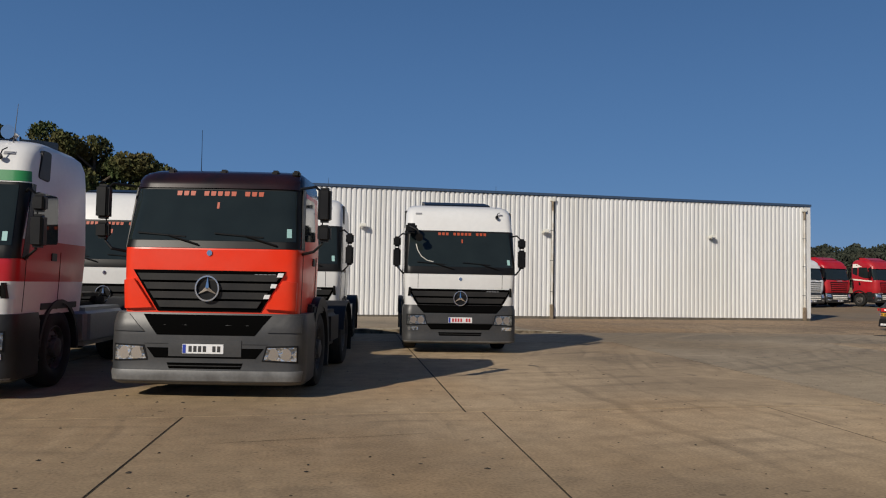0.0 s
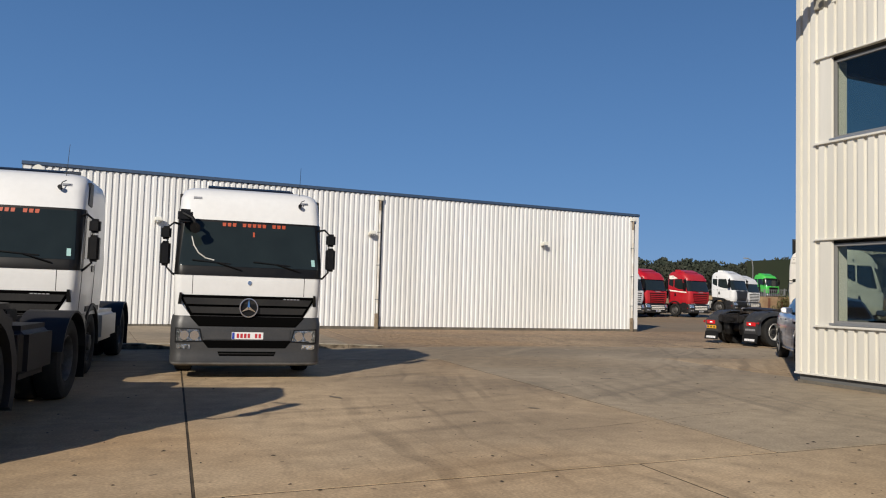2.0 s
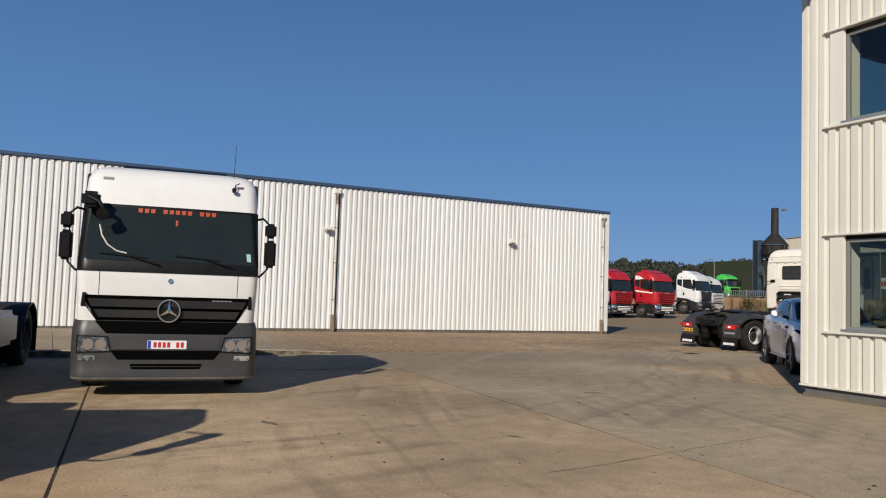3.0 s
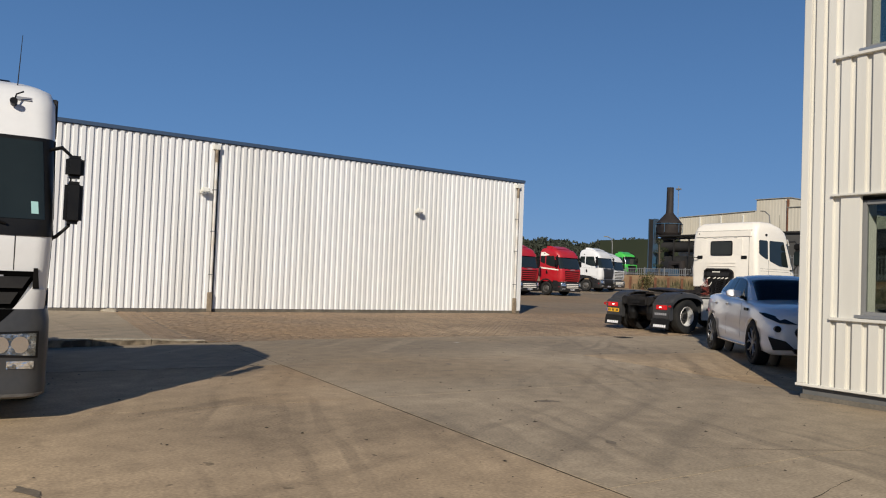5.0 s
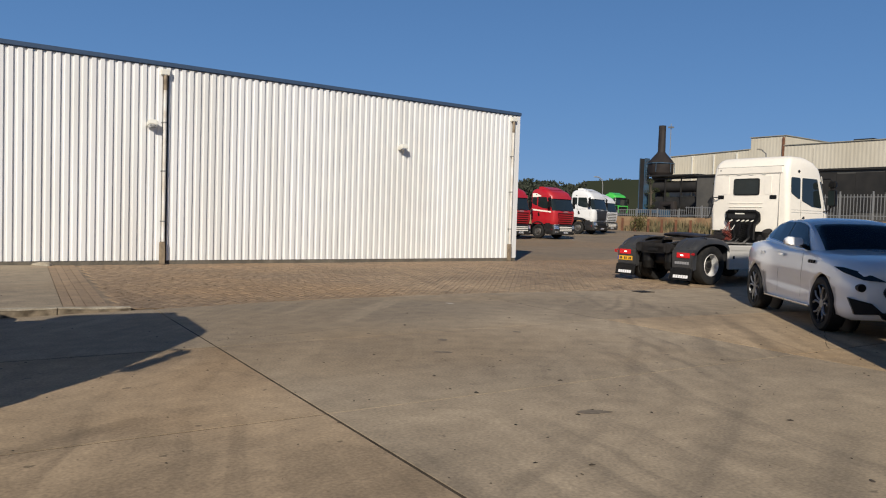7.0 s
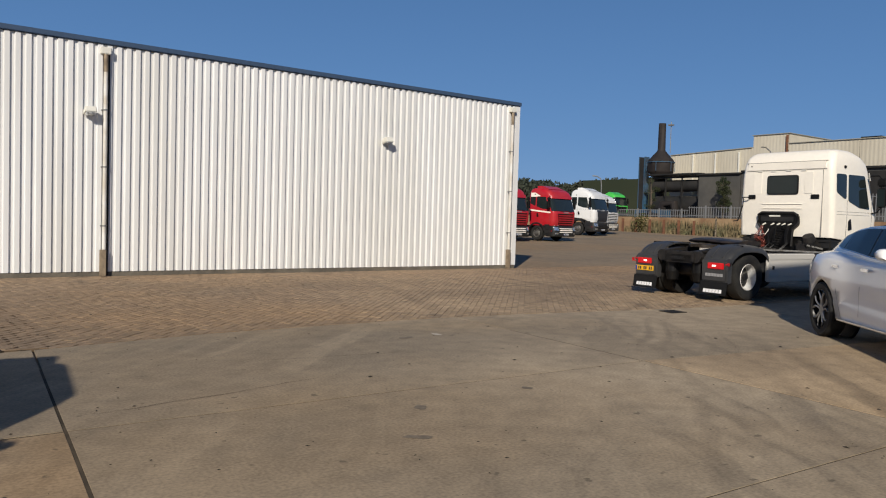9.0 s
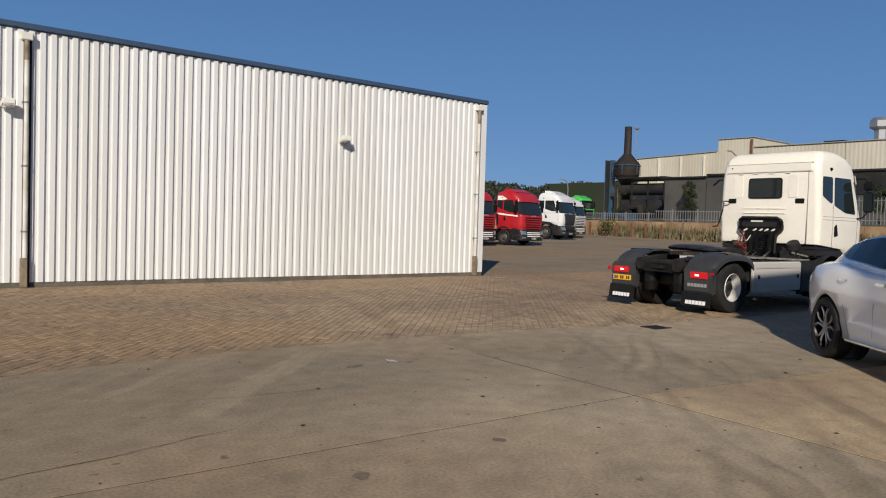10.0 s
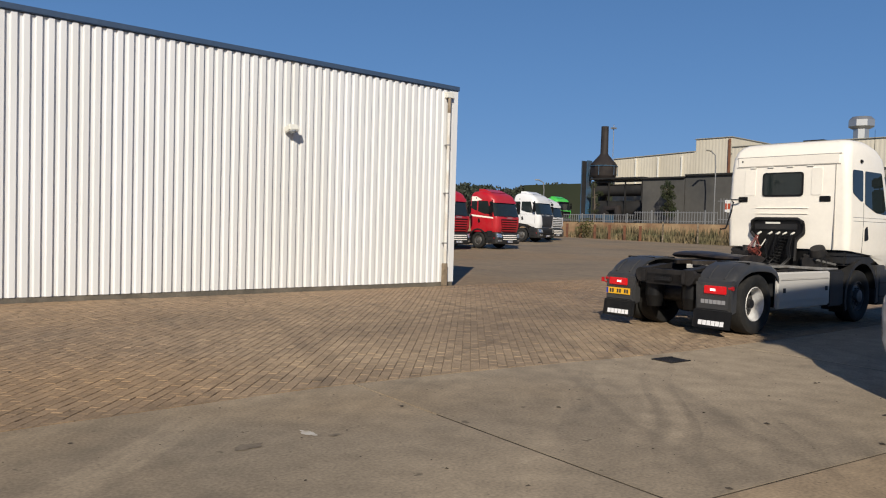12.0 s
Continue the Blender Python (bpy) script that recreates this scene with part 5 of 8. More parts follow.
# ---- star-badged tractor units ----
def star_truck(m, label, P, group=""):
    t = thing("truck", m, label, "truck", group)
    tall = P.get("tall", True)
    if tall:
        tab = [(0.95, 0.10, 2.2, 1.20, 0.16, 0.08), (1.38, 0.06, 2.22, 1.225, 0.14, 0.08), (1.66, 0.05, 2.24, 1.235, 0.14, 0.08), (1.80, 0.08, 2.25, 1.235, 0.14, 0.08),
               (2.54, 0.34, 2.25, 1.215, 0.16, 0.09), (2.70, 0.38, 2.25, 1.21, 0.18, 0.1), (2.90, 0.46, 2.24, 1.20, 0.2, 0.12), (3.03, 0.6, 2.2, 1.16, 0.24, 0.14), (3.10, 0.8, 2.12, 1.07, 0.26, 0.14)]
        z = dict(grille0=0.90, grille1=1.315, band1=1.625, sill=1.775, top=2.51, head=2.535)
    else:
        tab = [(0.95, 0.10, 1.56, 1.12, 0.14, 0.08), (1.48, 0.06, 1.58, 1.135, 0.15, 0.08), (1.78, 0.05, 1.58, 1.14, 0.17, 0.08), (1.88, 0.08, 1.58, 1.14, 0.18, 0.08),
               (2.54, 0.29, 1.58, 1.11, 0.2, 0.09), (2.66, 0.33, 1.57, 1.105, 0.2, 0.1), (2.76, 0.46, 1.53, 1.07, 0.22, 0.12), (2.81, 0.62, 1.46, 1.0, 0.22, 0.12)]
        z = dict(grille0=1.10, grille1=1.53, band1=1.80, sill=1.89, top=2.54, head=2.57)
    back = tab[2][2]
    # painted shell in bands
    bands = P["bands"]
    for i, (z0, z1, col, lab) in enumerate(bands):
        part("cab_shell", shell(tab, z0, min(z1, tab[-1][0]), cap0=(i == 0), cap1=(i == len(bands) - 1)), col, t, lab)
    # windscreen with its black surround
    bm = nb()
    sx, tx = (1.236, 1.21) if tall else (1.148, 1.116)
    gx, hx = (1.165, 1.11) if tall else (1.085, 1.04)
    slab(bm, tab, [(-sx, z["band1"]), (sx, z["band1"]), (tx, z["head"]), (-tx, z["head"])], 0.008, 0.01, nx=32, nz=6)
    sur = part("windscreen_surround", bm, "black", t)
    bm = nb()
    slab(bm, tab, [(-gx, z["sill"]), (gx, z["sill"]), (hx, z["top"] - 0.01), (-hx, z["top"] - 0.01)], 0.013, 0.002, nx=20, nz=6)
    ws = part("windscreen", bm, "glass", t, "dark tinted windscreen")
    zt = z["top"] - (0.075 if tall else 0.09)
    w = 2 * P.get("film", 0.55) / 13
    for k in range(13):
        if k in (3, 9):
            continue
        x = -P.get("film", 0.55) + 0.05 + w * k
        bm = nb()
        slab(bm, tab, [(x + 0.016, zt + 0.002), (x + w - 0.016, zt + 0.002), (x + w - 0.010, zt + 0.06), (x + 0.012, zt + 0.06)], 0.0165, -0.0135, nx=1, nz=1)
        part("letter_bar", bm, "orange_film", ws, "orange lettering as a plain bar")
    bm = nb()
    slab(bm, tab, [(0.03, zt - 0.16), (0.06, zt - 0.16), (0.06, zt - 0.08), (0.03, zt - 0.08)], 0.0165, -0.0135, nx=1, nz=1)
    part("screen_mark", bm, "orange_film", ws)
    bm = nb()
    slab(bm, tab, [(gx - 0.115, z["sill"] + 0.05), (gx - 0.055, z["sill"] + 0.05), (gx - 0.065, z["sill"] + 0.16), (gx - 0.125, z["sill"] + 0.16)], 0.0165, -0.0135, nx=1, nz=1)
    part("sticker", bm, "sticker_teal", ws, "faded teal sticker")
    wiper(t, tab, -0.15, z["sill"] - 0.05, -0.55, z["sill"] + 0.06)
    wiper(t, tab, 0.85, z["sill"] - 0.05, 0.45, z["sill"] + 0.06)
    # side windows, doors
    for s in (-1, 1):
        bm = nb()
        side_plate(bm, tab, rounded([(0.42, z["sill"] + 0.02), (1.22, z["sill"] + 0.06), (1.22, z["top"] - 0.06), (0.58, z["top"] - 0.06)], 0.06), s, 0.008)
        part("side_window", bm, "glass", t)
        bm = nb()
        side_plate(bm, tab, [(0.24, z["band1"]), (0.40, z["band1"]), (0.58, z["top"] + 0.02), (0.48, z["top"] + 0.02)] if tall else [(0.22, z["band1"]), (0.44, z["band1"]), (0.62, z["top"] + 0.02), (0.44, z["top"] + 0.02)], s, 0.007)
        part("pillar_trim", bm, "black", t, "black pillar trim")
        bm = nb()
        side_plate(bm, tab, rounded([(1.05, 1.62), (1.2, 1.62), (1.2, 1.72), (1.05, 1.72)], 0.02), s, 0.015)
        part("door_handle", bm, "black", t)
        for y in (0.36, 1.34):
            bm = nb()
            tube(bm, [(s * (lerp_table(tab, q)[3] + 0.0005), y, q) for q in (1.0, 1.4, 1.74)], 0.006, 4)
            part("door_seam", bm, "black", t)
        # marker lamps on the roof's front
        bm = nb()
        slab(bm, tab, [(s * 0.92 - 0.07, z["top"] + 0.37 if tall else z["top"] + 0.1), (s * 0.92 + 0.07, z["top"] + 0.37 if tall else z["top"] + 0.1), (s * 0.92 + 0.07, z["top"] + 0.405 if tall else z["top"] + 0.13), (s * 0.92 - 0.07, z["top"] + 0.405 if tall else z["top"] + 0.13)], 0.012, 0.0, nx=2, nz=1)
        part("marker_lamp", bm, "grey_ink", t)
    # grille
    g0, g1 = z["grille0"], z["grille1"]
    top_w, bot_w = (1.14, 0.86) if tall else (0.98, 0.66)
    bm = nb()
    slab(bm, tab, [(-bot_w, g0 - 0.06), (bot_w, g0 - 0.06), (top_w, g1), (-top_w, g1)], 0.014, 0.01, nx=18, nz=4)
    gr = part("grille", bm, "void_shade", t)
    ns = 3 if tall else 4
    for k in range(ns):
        a, b = (k + 0.15) / ns, (k + 0.80) / ns
        wa, wb = bot_w + (top_w - bot_w) * a - 0.05, bot_w + (top_w - bot_w) * b - 0.05
        bm = nb()
        slab(bm, tab, [(-wa, g0 + (g1 - g0) * a - 0.03), (wa, g0 + (g1 - g0) * a - 0.03), (wb, g0 + (g1 - g0) * b - 0.02), (-wb, g0 + (g1 - g0) * b - 0.02)], 0.045, -0.005, nx=18, nz=1)
        part("slat", bm, "plastic", gr)
    zc = (g0 + g1) / 2 + (0.02 if tall else 0.0)
    star_badge(t, 0, front_y(tab, zc, 0) - 0.065, zc, 0.155)
    bm = nb()
    cyl(bm, (0, front_y(tab, zc, 0) - 0.05, zc), (0, front_y(tab, zc, 0) - 0.02, zc), 0.15, n=24)
    part("badge_dish", bm, "black", gr)
    zb = z["band1"] - (0.10 if tall else 0.06)
    bm = nb()
    cyl(bm, (0, front_y(tab, zb, 0) - 0.012, zb), (0, front_y(tab, zb, 0) + 0.01, zb), 0.035, n=14)
    part("bonnet_badge", bm, "chrome", t)
    bm = nb()
    bars(bm, 6, 0.52, 0.86, front_y(tab, g1 - 0.06, 0.7) - 0.018, g1 - 0.09, g1 - 0.035)
    part("model_lettering", bm, "grey_ink", t)
    # corner panels beside the grille
    for s in (-1, 1):
        bm = nb()
        slab(bm, tab, sorted_corners([(s * 0.94, 0.985), (s * 1.2, 0.985), (s * 1.2, 1.16), (s * 1.08, 1.16)] if tall else [(s * 0.72, g0 - 0.02), (s * 1.10, g0 - 0.04), (s * 1.115, g0 + 0.30), (s * 0.96, g0 + 0.32)], s), 0.055, 0.01, nx=6, nz=2)
        part("corner_panel", bm, P.get("corner", bands[0][2]), t)
        bm = nb()
        slab(bm, tab, sorted_corners([(s * 1.095, 1.165), (s * 1.15, 1.165), (s * 1.13, g1 + 0.03), (s * 1.095, g1 + 0.03)] if tall else [(s * 1.08, g0 + 0.04), (s * 1.13, g0 + 0.02), (s * 1.17, g0 + 0.26), (s * 1.12, g0 + 0.28)], s), 0.06, 0.01, nx=3, nz=2)
        if tall:
            part("air_slot", bm, "black", t)
            bm = nb()
            tube(bm, [(s * 0.93, front_y(tab, q, 0.93) - 0.001, q) for q in (g1 + 0.01, (g1 + z["band1"]) / 2, z["band1"])], 0.005, 4)
            part("panel_seam", bm, "plastic_grey", t)
        else:
            bm.free()
    if not tall:
        for k in range(3):
            bm = nb()
            slab(bm, tab, [(0.70 + 0.085 * k, g0 + 0.1 + 0.13 * k), (0.77 + 0.085 * k, g0 + 0.1 + 0.13 * k), (0.79 + 0.085 * k, g0 + 0.15 + 0.13 * k), (0.72 + 0.085 * k, g0 + 0.15 + 0.13 * k)], 0.05, -0.03, nx=1, nz=1)
            part("grille_dash", bm, "white_ink", gr)
    # bumper
    btab = [(0.205, 0.06, 0.8, 1.20, 0.2, 0.05), (0.24, -0.03, 0.8, 1.245, 0.2, 0.05), (0.30, -0.035, 0.8, 1.25, 0.2, 0.05), (0.37, -0.015, 0.8, 1.245, 0.2, 0.05), (0.62, -0.02, 0.8, 1.25, 0.2, 0.05), (0.88, -0.005, 0.8, 1.25, 0.2, 0.05), (0.985, 0.04, 0.8, 1.23, 0.2, 0.05)]
    if not tall:
        btab[0:1] = [(0.17, 0.05, 0.8, 1.21, 0.2, 0.05)]
        btab[1:1] = [(0.21, -0.02, 0.8, 1.245, 0.2, 0.05)]
        btab[-1] = (1.02, 0.05, 0.8, 1.23, 0.2, 0.05)
    bp = part("bumper", shell(btab, btab[0][0], btab[-1][0]), P.get("bumper", "plastic_grey"), t, "grey moulded bumper" if "bumper" not in P else "dark moulded bumper")
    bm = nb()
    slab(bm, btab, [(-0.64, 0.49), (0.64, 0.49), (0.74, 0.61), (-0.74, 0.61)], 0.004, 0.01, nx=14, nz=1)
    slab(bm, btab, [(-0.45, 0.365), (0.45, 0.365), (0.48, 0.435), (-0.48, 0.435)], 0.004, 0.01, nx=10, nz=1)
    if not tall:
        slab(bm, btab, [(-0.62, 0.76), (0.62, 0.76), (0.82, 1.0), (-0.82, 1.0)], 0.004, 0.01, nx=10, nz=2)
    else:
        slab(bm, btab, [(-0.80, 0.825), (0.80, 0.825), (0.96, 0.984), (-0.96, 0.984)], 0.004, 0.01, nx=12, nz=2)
    # flat plates on the bumper; the openings' depth is only their dark colour
    part("intake", bm, "void_shade", bp)
    bm = nb()
    slab(bm, btab, [(-0.46, 0.395), (0.46, 0.395), (0.46, 0.405), (-0.46, 0.405)], 0.012, 0.0, nx=10, nz=1)
    slab(bm, btab, [(-0.78, 0.655), (0.78, 0.655), (0.78, 0.662), (-0.78, 0.662)], 0.006, 0.0, nx=10, nz=1)
    part("trim_line", bm, "plastic", bp)
    if not tall:
        for s in (-1, 1):
            bm = nb()
            slab(bm, btab, sorted_corners([(s * 0.78, 0.80), (s * 1.2, 0.80), (s * 1.2, 1.0), (s * 1.0, 1.0)], s), 0.02, 0.01, nx=6, nz=2)
            part("bumper_horn", bm, "plastic_grey", bp)
    # lighter lower lip and the raised plate panel
    bm = nb()
    lo, hi = (0.212, 0.262) if tall else (0.185, 0.345)
    slab(bm, btab, [(-1.20, lo), (1.20, lo), (1.225, hi), (-1.225, hi)], 0.008, 0.01, nx=28, nz=2)
    part("bumper_lip", bm, "lip_grey", bp, "paler grey bumper lip")
    bm = nb()
    slab(bm, btab, [(-0.70, 0.625), (0.70, 0.625), (0.72, 0.80), (-0.72, 0.80)] if tall else [(-0.46, 0.51), (0.46, 0.51), (0.46, 0.70), (-0.46, 0.70)], 0.010, 0.01, nx=16, nz=2)
    part("plate_panel", bm, "plastic_grey", bp)
    hl0, hl1 = (0.575, 0.79) if tall else (0.45, 0.64)
    for s in (-1, 1):
        bm = nb()
        slab(bm, btab, sorted_corners([(s * 0.72, hl0 + 0.01), (s * 1.17, hl0 - 0.01), (s * 1.17, hl1 + 0.01), (s * 0.77, hl1)], s), 0.006, 0.01, nx=8, nz=3)
        h = part("headlight", bm, "black", bp, "clear twin headlight in a dark bezel")
        bm = nb()
        slab(bm, btab, sorted_corners([(s * 0.745, hl0 + 0.03), (s * 1.15, hl0 + 0.01), (s * 1.15, hl1 - 0.01), (s * 0.79, hl1 - 0.02)], s), 0.012, 0.002, nx=8, nz=3)
        part("lens", bm, "lamp_glass" if tall else "lens", h)
        for xx in (0.86, 1.02):
            yy = front_y(btab, 0.7, s * xx)
            bm = nb()
            cyl(bm, (s * xx, yy - 0.018, (hl0 + hl1) / 2), (s * xx, yy - 0.008, (hl0 + hl1) / 2), 0.072, 0.05, n=18)
            part("reflector", bm, "chrome", h)
        bm = nb()
        slab(bm, btab, sorted_corners([(s * 0.92, 0.475), (s * 1.14, 0.475), (s * 1.14, 0.54), (s * 0.92, 0.54)], s), 0.008, 0.01, nx=4, nz=1)
        part("fog_lamp", bm, "lens" if tall else "black", bp)
    number_plate(t, 0.0 if tall else -0.02, front_y(btab, 0.7, 0.05) - 0.012, 0.685 if tall else 0.60, P.get("ink", "plate_red"))
    # mirrors
    for s in (-1, 1):
        if tall:
            mirror_set(t, s, 1.40, 0.30, 2.36, 1.76, True, (0.165, 0.39), 1.18)
        else:
            mirror_set(t, s, 1.44, 0.20, 2.48, 1.90, True, (0.17, 0.42), 1.1, True)
    # lower cab sides: steps, front mudguard
    for s in (-1, 1):
        bm = nb()
        x0, x1 = sorted((s * 0.85, s * 1.22))
        box(bm, x0, x1, 0.55, 0.82, 0.36, 0.95, 0.02)
        part("step_box", bm, "black", t)
        for zz in (0.38, 0.62, 0.86):
            bm = nb()
            a, b = sorted((s * 0.9, s * 1.245))
            box(bm, a, b, 0.5, 0.80, zz, zz + 0.04, 0.012)
            part("step", bm, "plastic_grey", t)
        bm = nb()
        arch(bm, s * 0.84, s * 1.235, 1.42, 0.5, 0.58, 0.05 if tall else 0.13, -5 if tall else -25, 175 if tall else 200)
        box(bm, min(s * 0.84, s * 1.22), max(s * 0.84, s * 1.22), 0.82, 2.0, 0.98, 1.12, 0.03)
        part("front_mudguard", bm, "plastic", t)
    if tall:
        bm = nb()
        prism(bm, rounded([(0.80, 3.06), (2.24, 3.06), (2.24, 3.33), (1.6, 3.25), (0.98, 3.15)], 0.04), "x", -0.76, 0.76, 0.02)
        part("roof_hatch", bm, "black", t, "black roof spoiler")
        if P.get("aerial", True):
            bm = nb()
            cyl(bm, (0.85, 0.7, 3.0), (0.87, 0.75, 3.55), 0.006, 0.003, n=5)
            part("aerial", bm, "black", t)
            bm = nb()
            cyl(bm, (0.84, 0.42, 2.83), (0.84, 0.37, 2.85), 0.03, 0.035, n=10)
            tube(bm, [(0.84, 0.4, 2.84), (0.86, 0.42, 2.92), (0.92, 0.42, 2.95)], 0.008, 5)
            part("aerial_base", bm, "black", t)
    if P.get("front_mirror"):
        bm = nb()
        tube(bm, [(-1.15, 0.35, 2.5), (-1.12, 0.05, 2.6), (-0.98, -0.02, 2.52), (-0.9, -0.02, 2.38)], 0.03, 7)
        box(bm, -1.22, -0.98, 0.05, 0.25, 2.46, 2.66, 0.04)
        cyl(bm, (-0.93, -0.04, 2.36), (-0.93, 0.05, 2.38), 0.085, 0.07, n=14)
        part("front_mirror", bm, "black", t)
        bm = nb()
        tube(bm, [(x, front_y(tab, q, x) - 0.022, q) for x, q in ((-0.98, 2.24), (-0.94, 2.10), (-0.86, 1.98), (-0.74, 1.90), (-0.60, 1.87))], 0.011, 6)
        part("mirror_cable", bm, "pipe", t, "pale loose cable across the windscreen")
    if P.get("stripe"):
        bm = nb()
        slab(bm, tab, [(-1.205, 2.55), (1.205, 2.55), (1.19, 2.68), (-1.19, 2.68)], 0.006, 0.01, nx=28, nz=2)
        part("front_stripe", bm, P["stripe"], t, "green stripe over the windscreen")
    if tall:
        for s in (-1, 1):
            bm = nb()
            prism(bm, rounded([(0.62, 2.62), (0.95, 2.60), (0.98, 2.98), (0.74, 2.98)], 0.05), "x", *sorted((s * 1.16, s * 1.225)), 0.01)
            part("side_deflector", bm, "plastic", t, "dark roof side deflector")
    if P.get("horns"):
        for x in (0.35, 0.75):
            bm = nb()
            cyl(bm, (x, 0.75, 3.2), (x, 1.0, 3.2), 0.09, 0.03, n=14)
            cyl(bm, (x, 1.0, 3.13), (x, 1.0, 3.22), 0.03, n=8)
            part("air_horn", bm, "chrome", t)
    if not tall:
        bm = nb()
        slab(bm, tab, [(-1.08, 2.55), (1.08, 2.55), (1.045, 2.73), (-1.045, 2.73)], 0.03, 0.0, nx=16, nz=3)
        part("sun_visor", bm, "visor", t, "dark smoked roof visor")
        bm = nb()
        cyl(bm, (-0.6, 1.4, 2.84), (-0.62, 1.45, 3.5), 0.006, 0.003, n=5)
        part("aerial", bm, "black", t)
        for x in (-0.7, 0, 0.7, 0.98):
            bm = nb()
            box(bm, x - 0.05, x + 0.05, 0.52, 0.66, 2.74, 2.82, 0.02)
            part("roof_lamp", bm, "black", t)
    wb = P.get("wheelbase", 3.6)
    ra = rear_frame(t, wb, 1.42, 1.42 + wb + 0.85)
    simple_mudguards(t, ra)
    for w in t.children:
        if w.name.startswith("wheel"):
            for rim in w.children:
                if rim.name.split(".")[0] in ("rim", "dish"):
                    rim.data = rim.data.copy()
                    rim.data.materials[0] = M["rim_grey"]
    bm = nb()
    box(bm, 0.62, 1.18, 2.55, ra - 0.75, 0.42, 0.98, 0.09, 3)
    part("fuel_tank", bm, "alu" if tall else "plastic", t, "dull aluminium fuel tank" if tall else "dark fuel tank")
    bm = nb()
    box(bm, -1.18, -0.62, 2.55, ra - 0.9, 0.45, 0.98, 0.04)
    part("battery_box", bm, "plastic", t)
    bm = nb()
    box(bm, -0.6, 0.6, 1.0, 2.1, 0.6, 1.0, 0.05)
    part("engine", bm, "black", t)
    return t


def sorted_corners(c, s):
    return c if s > 0 else [c[1], c[0], c[3], c[2]]


# ---- lattice-grille tractor units ----
FA = 1.58


def lattice_truck(m, label, P, group=""):
    t = thing("truck", m, label, "truck", group)
    col = P["paint"]
    tab = [(1.02, 0.16, 2.2, 1.19, 0.3, 0.10), (1.3, 0.08, 2.24, 1.235, 0.3, 0.12), (1.9, 0.07, 2.26, 1.25, 0.3, 0.13), (2.02, 0.10, 2.27, 1.25, 0.3, 0.13), (2.92, 0.40, 2.28, 1.22, 0.3, 0.14),
           (3.10, 0.44, 2.27, 1.21, 0.32, 0.15), (3.28, 0.52, 2.25, 1.20, 0.34, 0.16), (3.44, 0.72, 2.18, 1.17, 0.36, 0.16), (3.54, 1.0, 2.09, 1.12, 0.36, 0.18), (3.585, 1.12, 2.02, 1.06, 0.3, 0.2), (3.60, 1.25, 1.94, 1.0, 0.25, 0.2)]
    tab = [(1.02 + (r[0] - 1.02) * 0.967, *r[1:]) for r in tab]
    top = tab[-1][0]
    zr = P.get("stripe")
    if zr:
        part("cab_shell", shell(tab, 1.02, top), col, t)
        for s in (-1, 1):
            bm = nb()
            side_plate(bm, tab, [(0.42, 1.84), (2.12, 1.98), (2.12, 2.09), (0.42, 1.93)], s, 0.006)
            part("side_stripe", bm, "paint_cream", t, "cream stripe along the door")
            bm = nb()
            side_plate(bm, tab, [(1.30, 2.98), (2.12, 2.86), (2.12, 3.20), (1.75, 3.20)], s, 0.006)
            part("side_panel", bm, "paint_cream", t, "cream corner panel of the roof")
    elif P.get("upper"):
        part("cab_shell", shell(tab, 1.02, 1.97, cap1=False), col, t)
        part("cab_shell", shell(tab, 1.97, top, cap0=False), P["upper"], t, "white upper cab")
    else:
        bm = shell(tab, 1.02, top)
        # the lower edge rises from the door sill to the rear wall
        for v in bm.verts:
            v.co.z = max(v.co.z, 1.23 + 0.105 * (v.co.y - 0.7)) if v.co.y > 0.7 else v.co.z
        bmesh.ops.remove_doubles(bm, verts=bm.verts, dist=0.0005)
        part("cab_shell", bm, col, t)
    bm = nb()
    slab(bm, tab, [(-1.24, 1.98), (1.24, 1.98), (1.22, 2.86), (-1.22, 2.86)], 0.008, 0.01, nx=24, nz=4)
    part("windscreen", bm, "glass", t, "dark windscreen")
    bm = nb()
    slab(bm, tab, [(-1.22, 2.82), (1.22, 2.82), (1.2, 3.02), (-1.2, 3.02)], 0.09, -0.07, nx=20, nz=2)
    part("sun_visor", bm, P.get("visor", col), t)
    wiper(t, tab, -0.2, 1.93, -0.6, 2.0)
    wiper(t, tab, 0.7, 1.93, 0.3, 2.0)
    # grille of painted bars over black
    bm = nb()
    slab(bm, tab, [(-0.72, 1.06), (0.72, 1.06), (0.86, 1.82), (-0.86, 1.82)], 0.014, 0.01, nx=10, nz=3)
    if P.get("navy"):
        slab(bm, tab, [(-0.9, 1.80), (0.9, 1.80), (0.95, 1.95), (-0.95, 1.95)], 0.012, 0.01, nx=10, nz=2)
    gr = part("grille", bm, "navy" if P.get("navy") else "black", t)
    for k in range(5):
        z0 = 1.08 + k * 0.145
        bm = nb()
        slab(bm, tab, [(-0.70 - 0.025 * k, z0), (0.70 + 0.025 * k, z0), (0.71 + 0.025 * k, z0 + 0.075), (-0.71 - 0.025 * k, z0 + 0.075)], 0.045, -0.005, nx=8, nz=1)
        part("slat", bm, P.get("slat", col), gr)
    bm = nb()
    bars(bm, 6, -0.28, 0.28, front_y(tab, 1.9, 0) - 0.012, 1.87, 1.94)
    part("badge_lettering", bm, "grey_ink", t)
    btab = [(0.30, 0.04, 0.8, 1.20, 0.25, 0.05), (0.36, 0.0, 0.8, 1.24, 0.25, 0.05), (0.7, -0.01, 0.8, 1.25, 0.25, 0.05), (1.0, 0.06, 0.8, 1.24, 0.25, 0.05)]
    bp = part("bumper", shell(btab, 0.30, 1.0), P.get("bumper", "plastic_grey"), t)
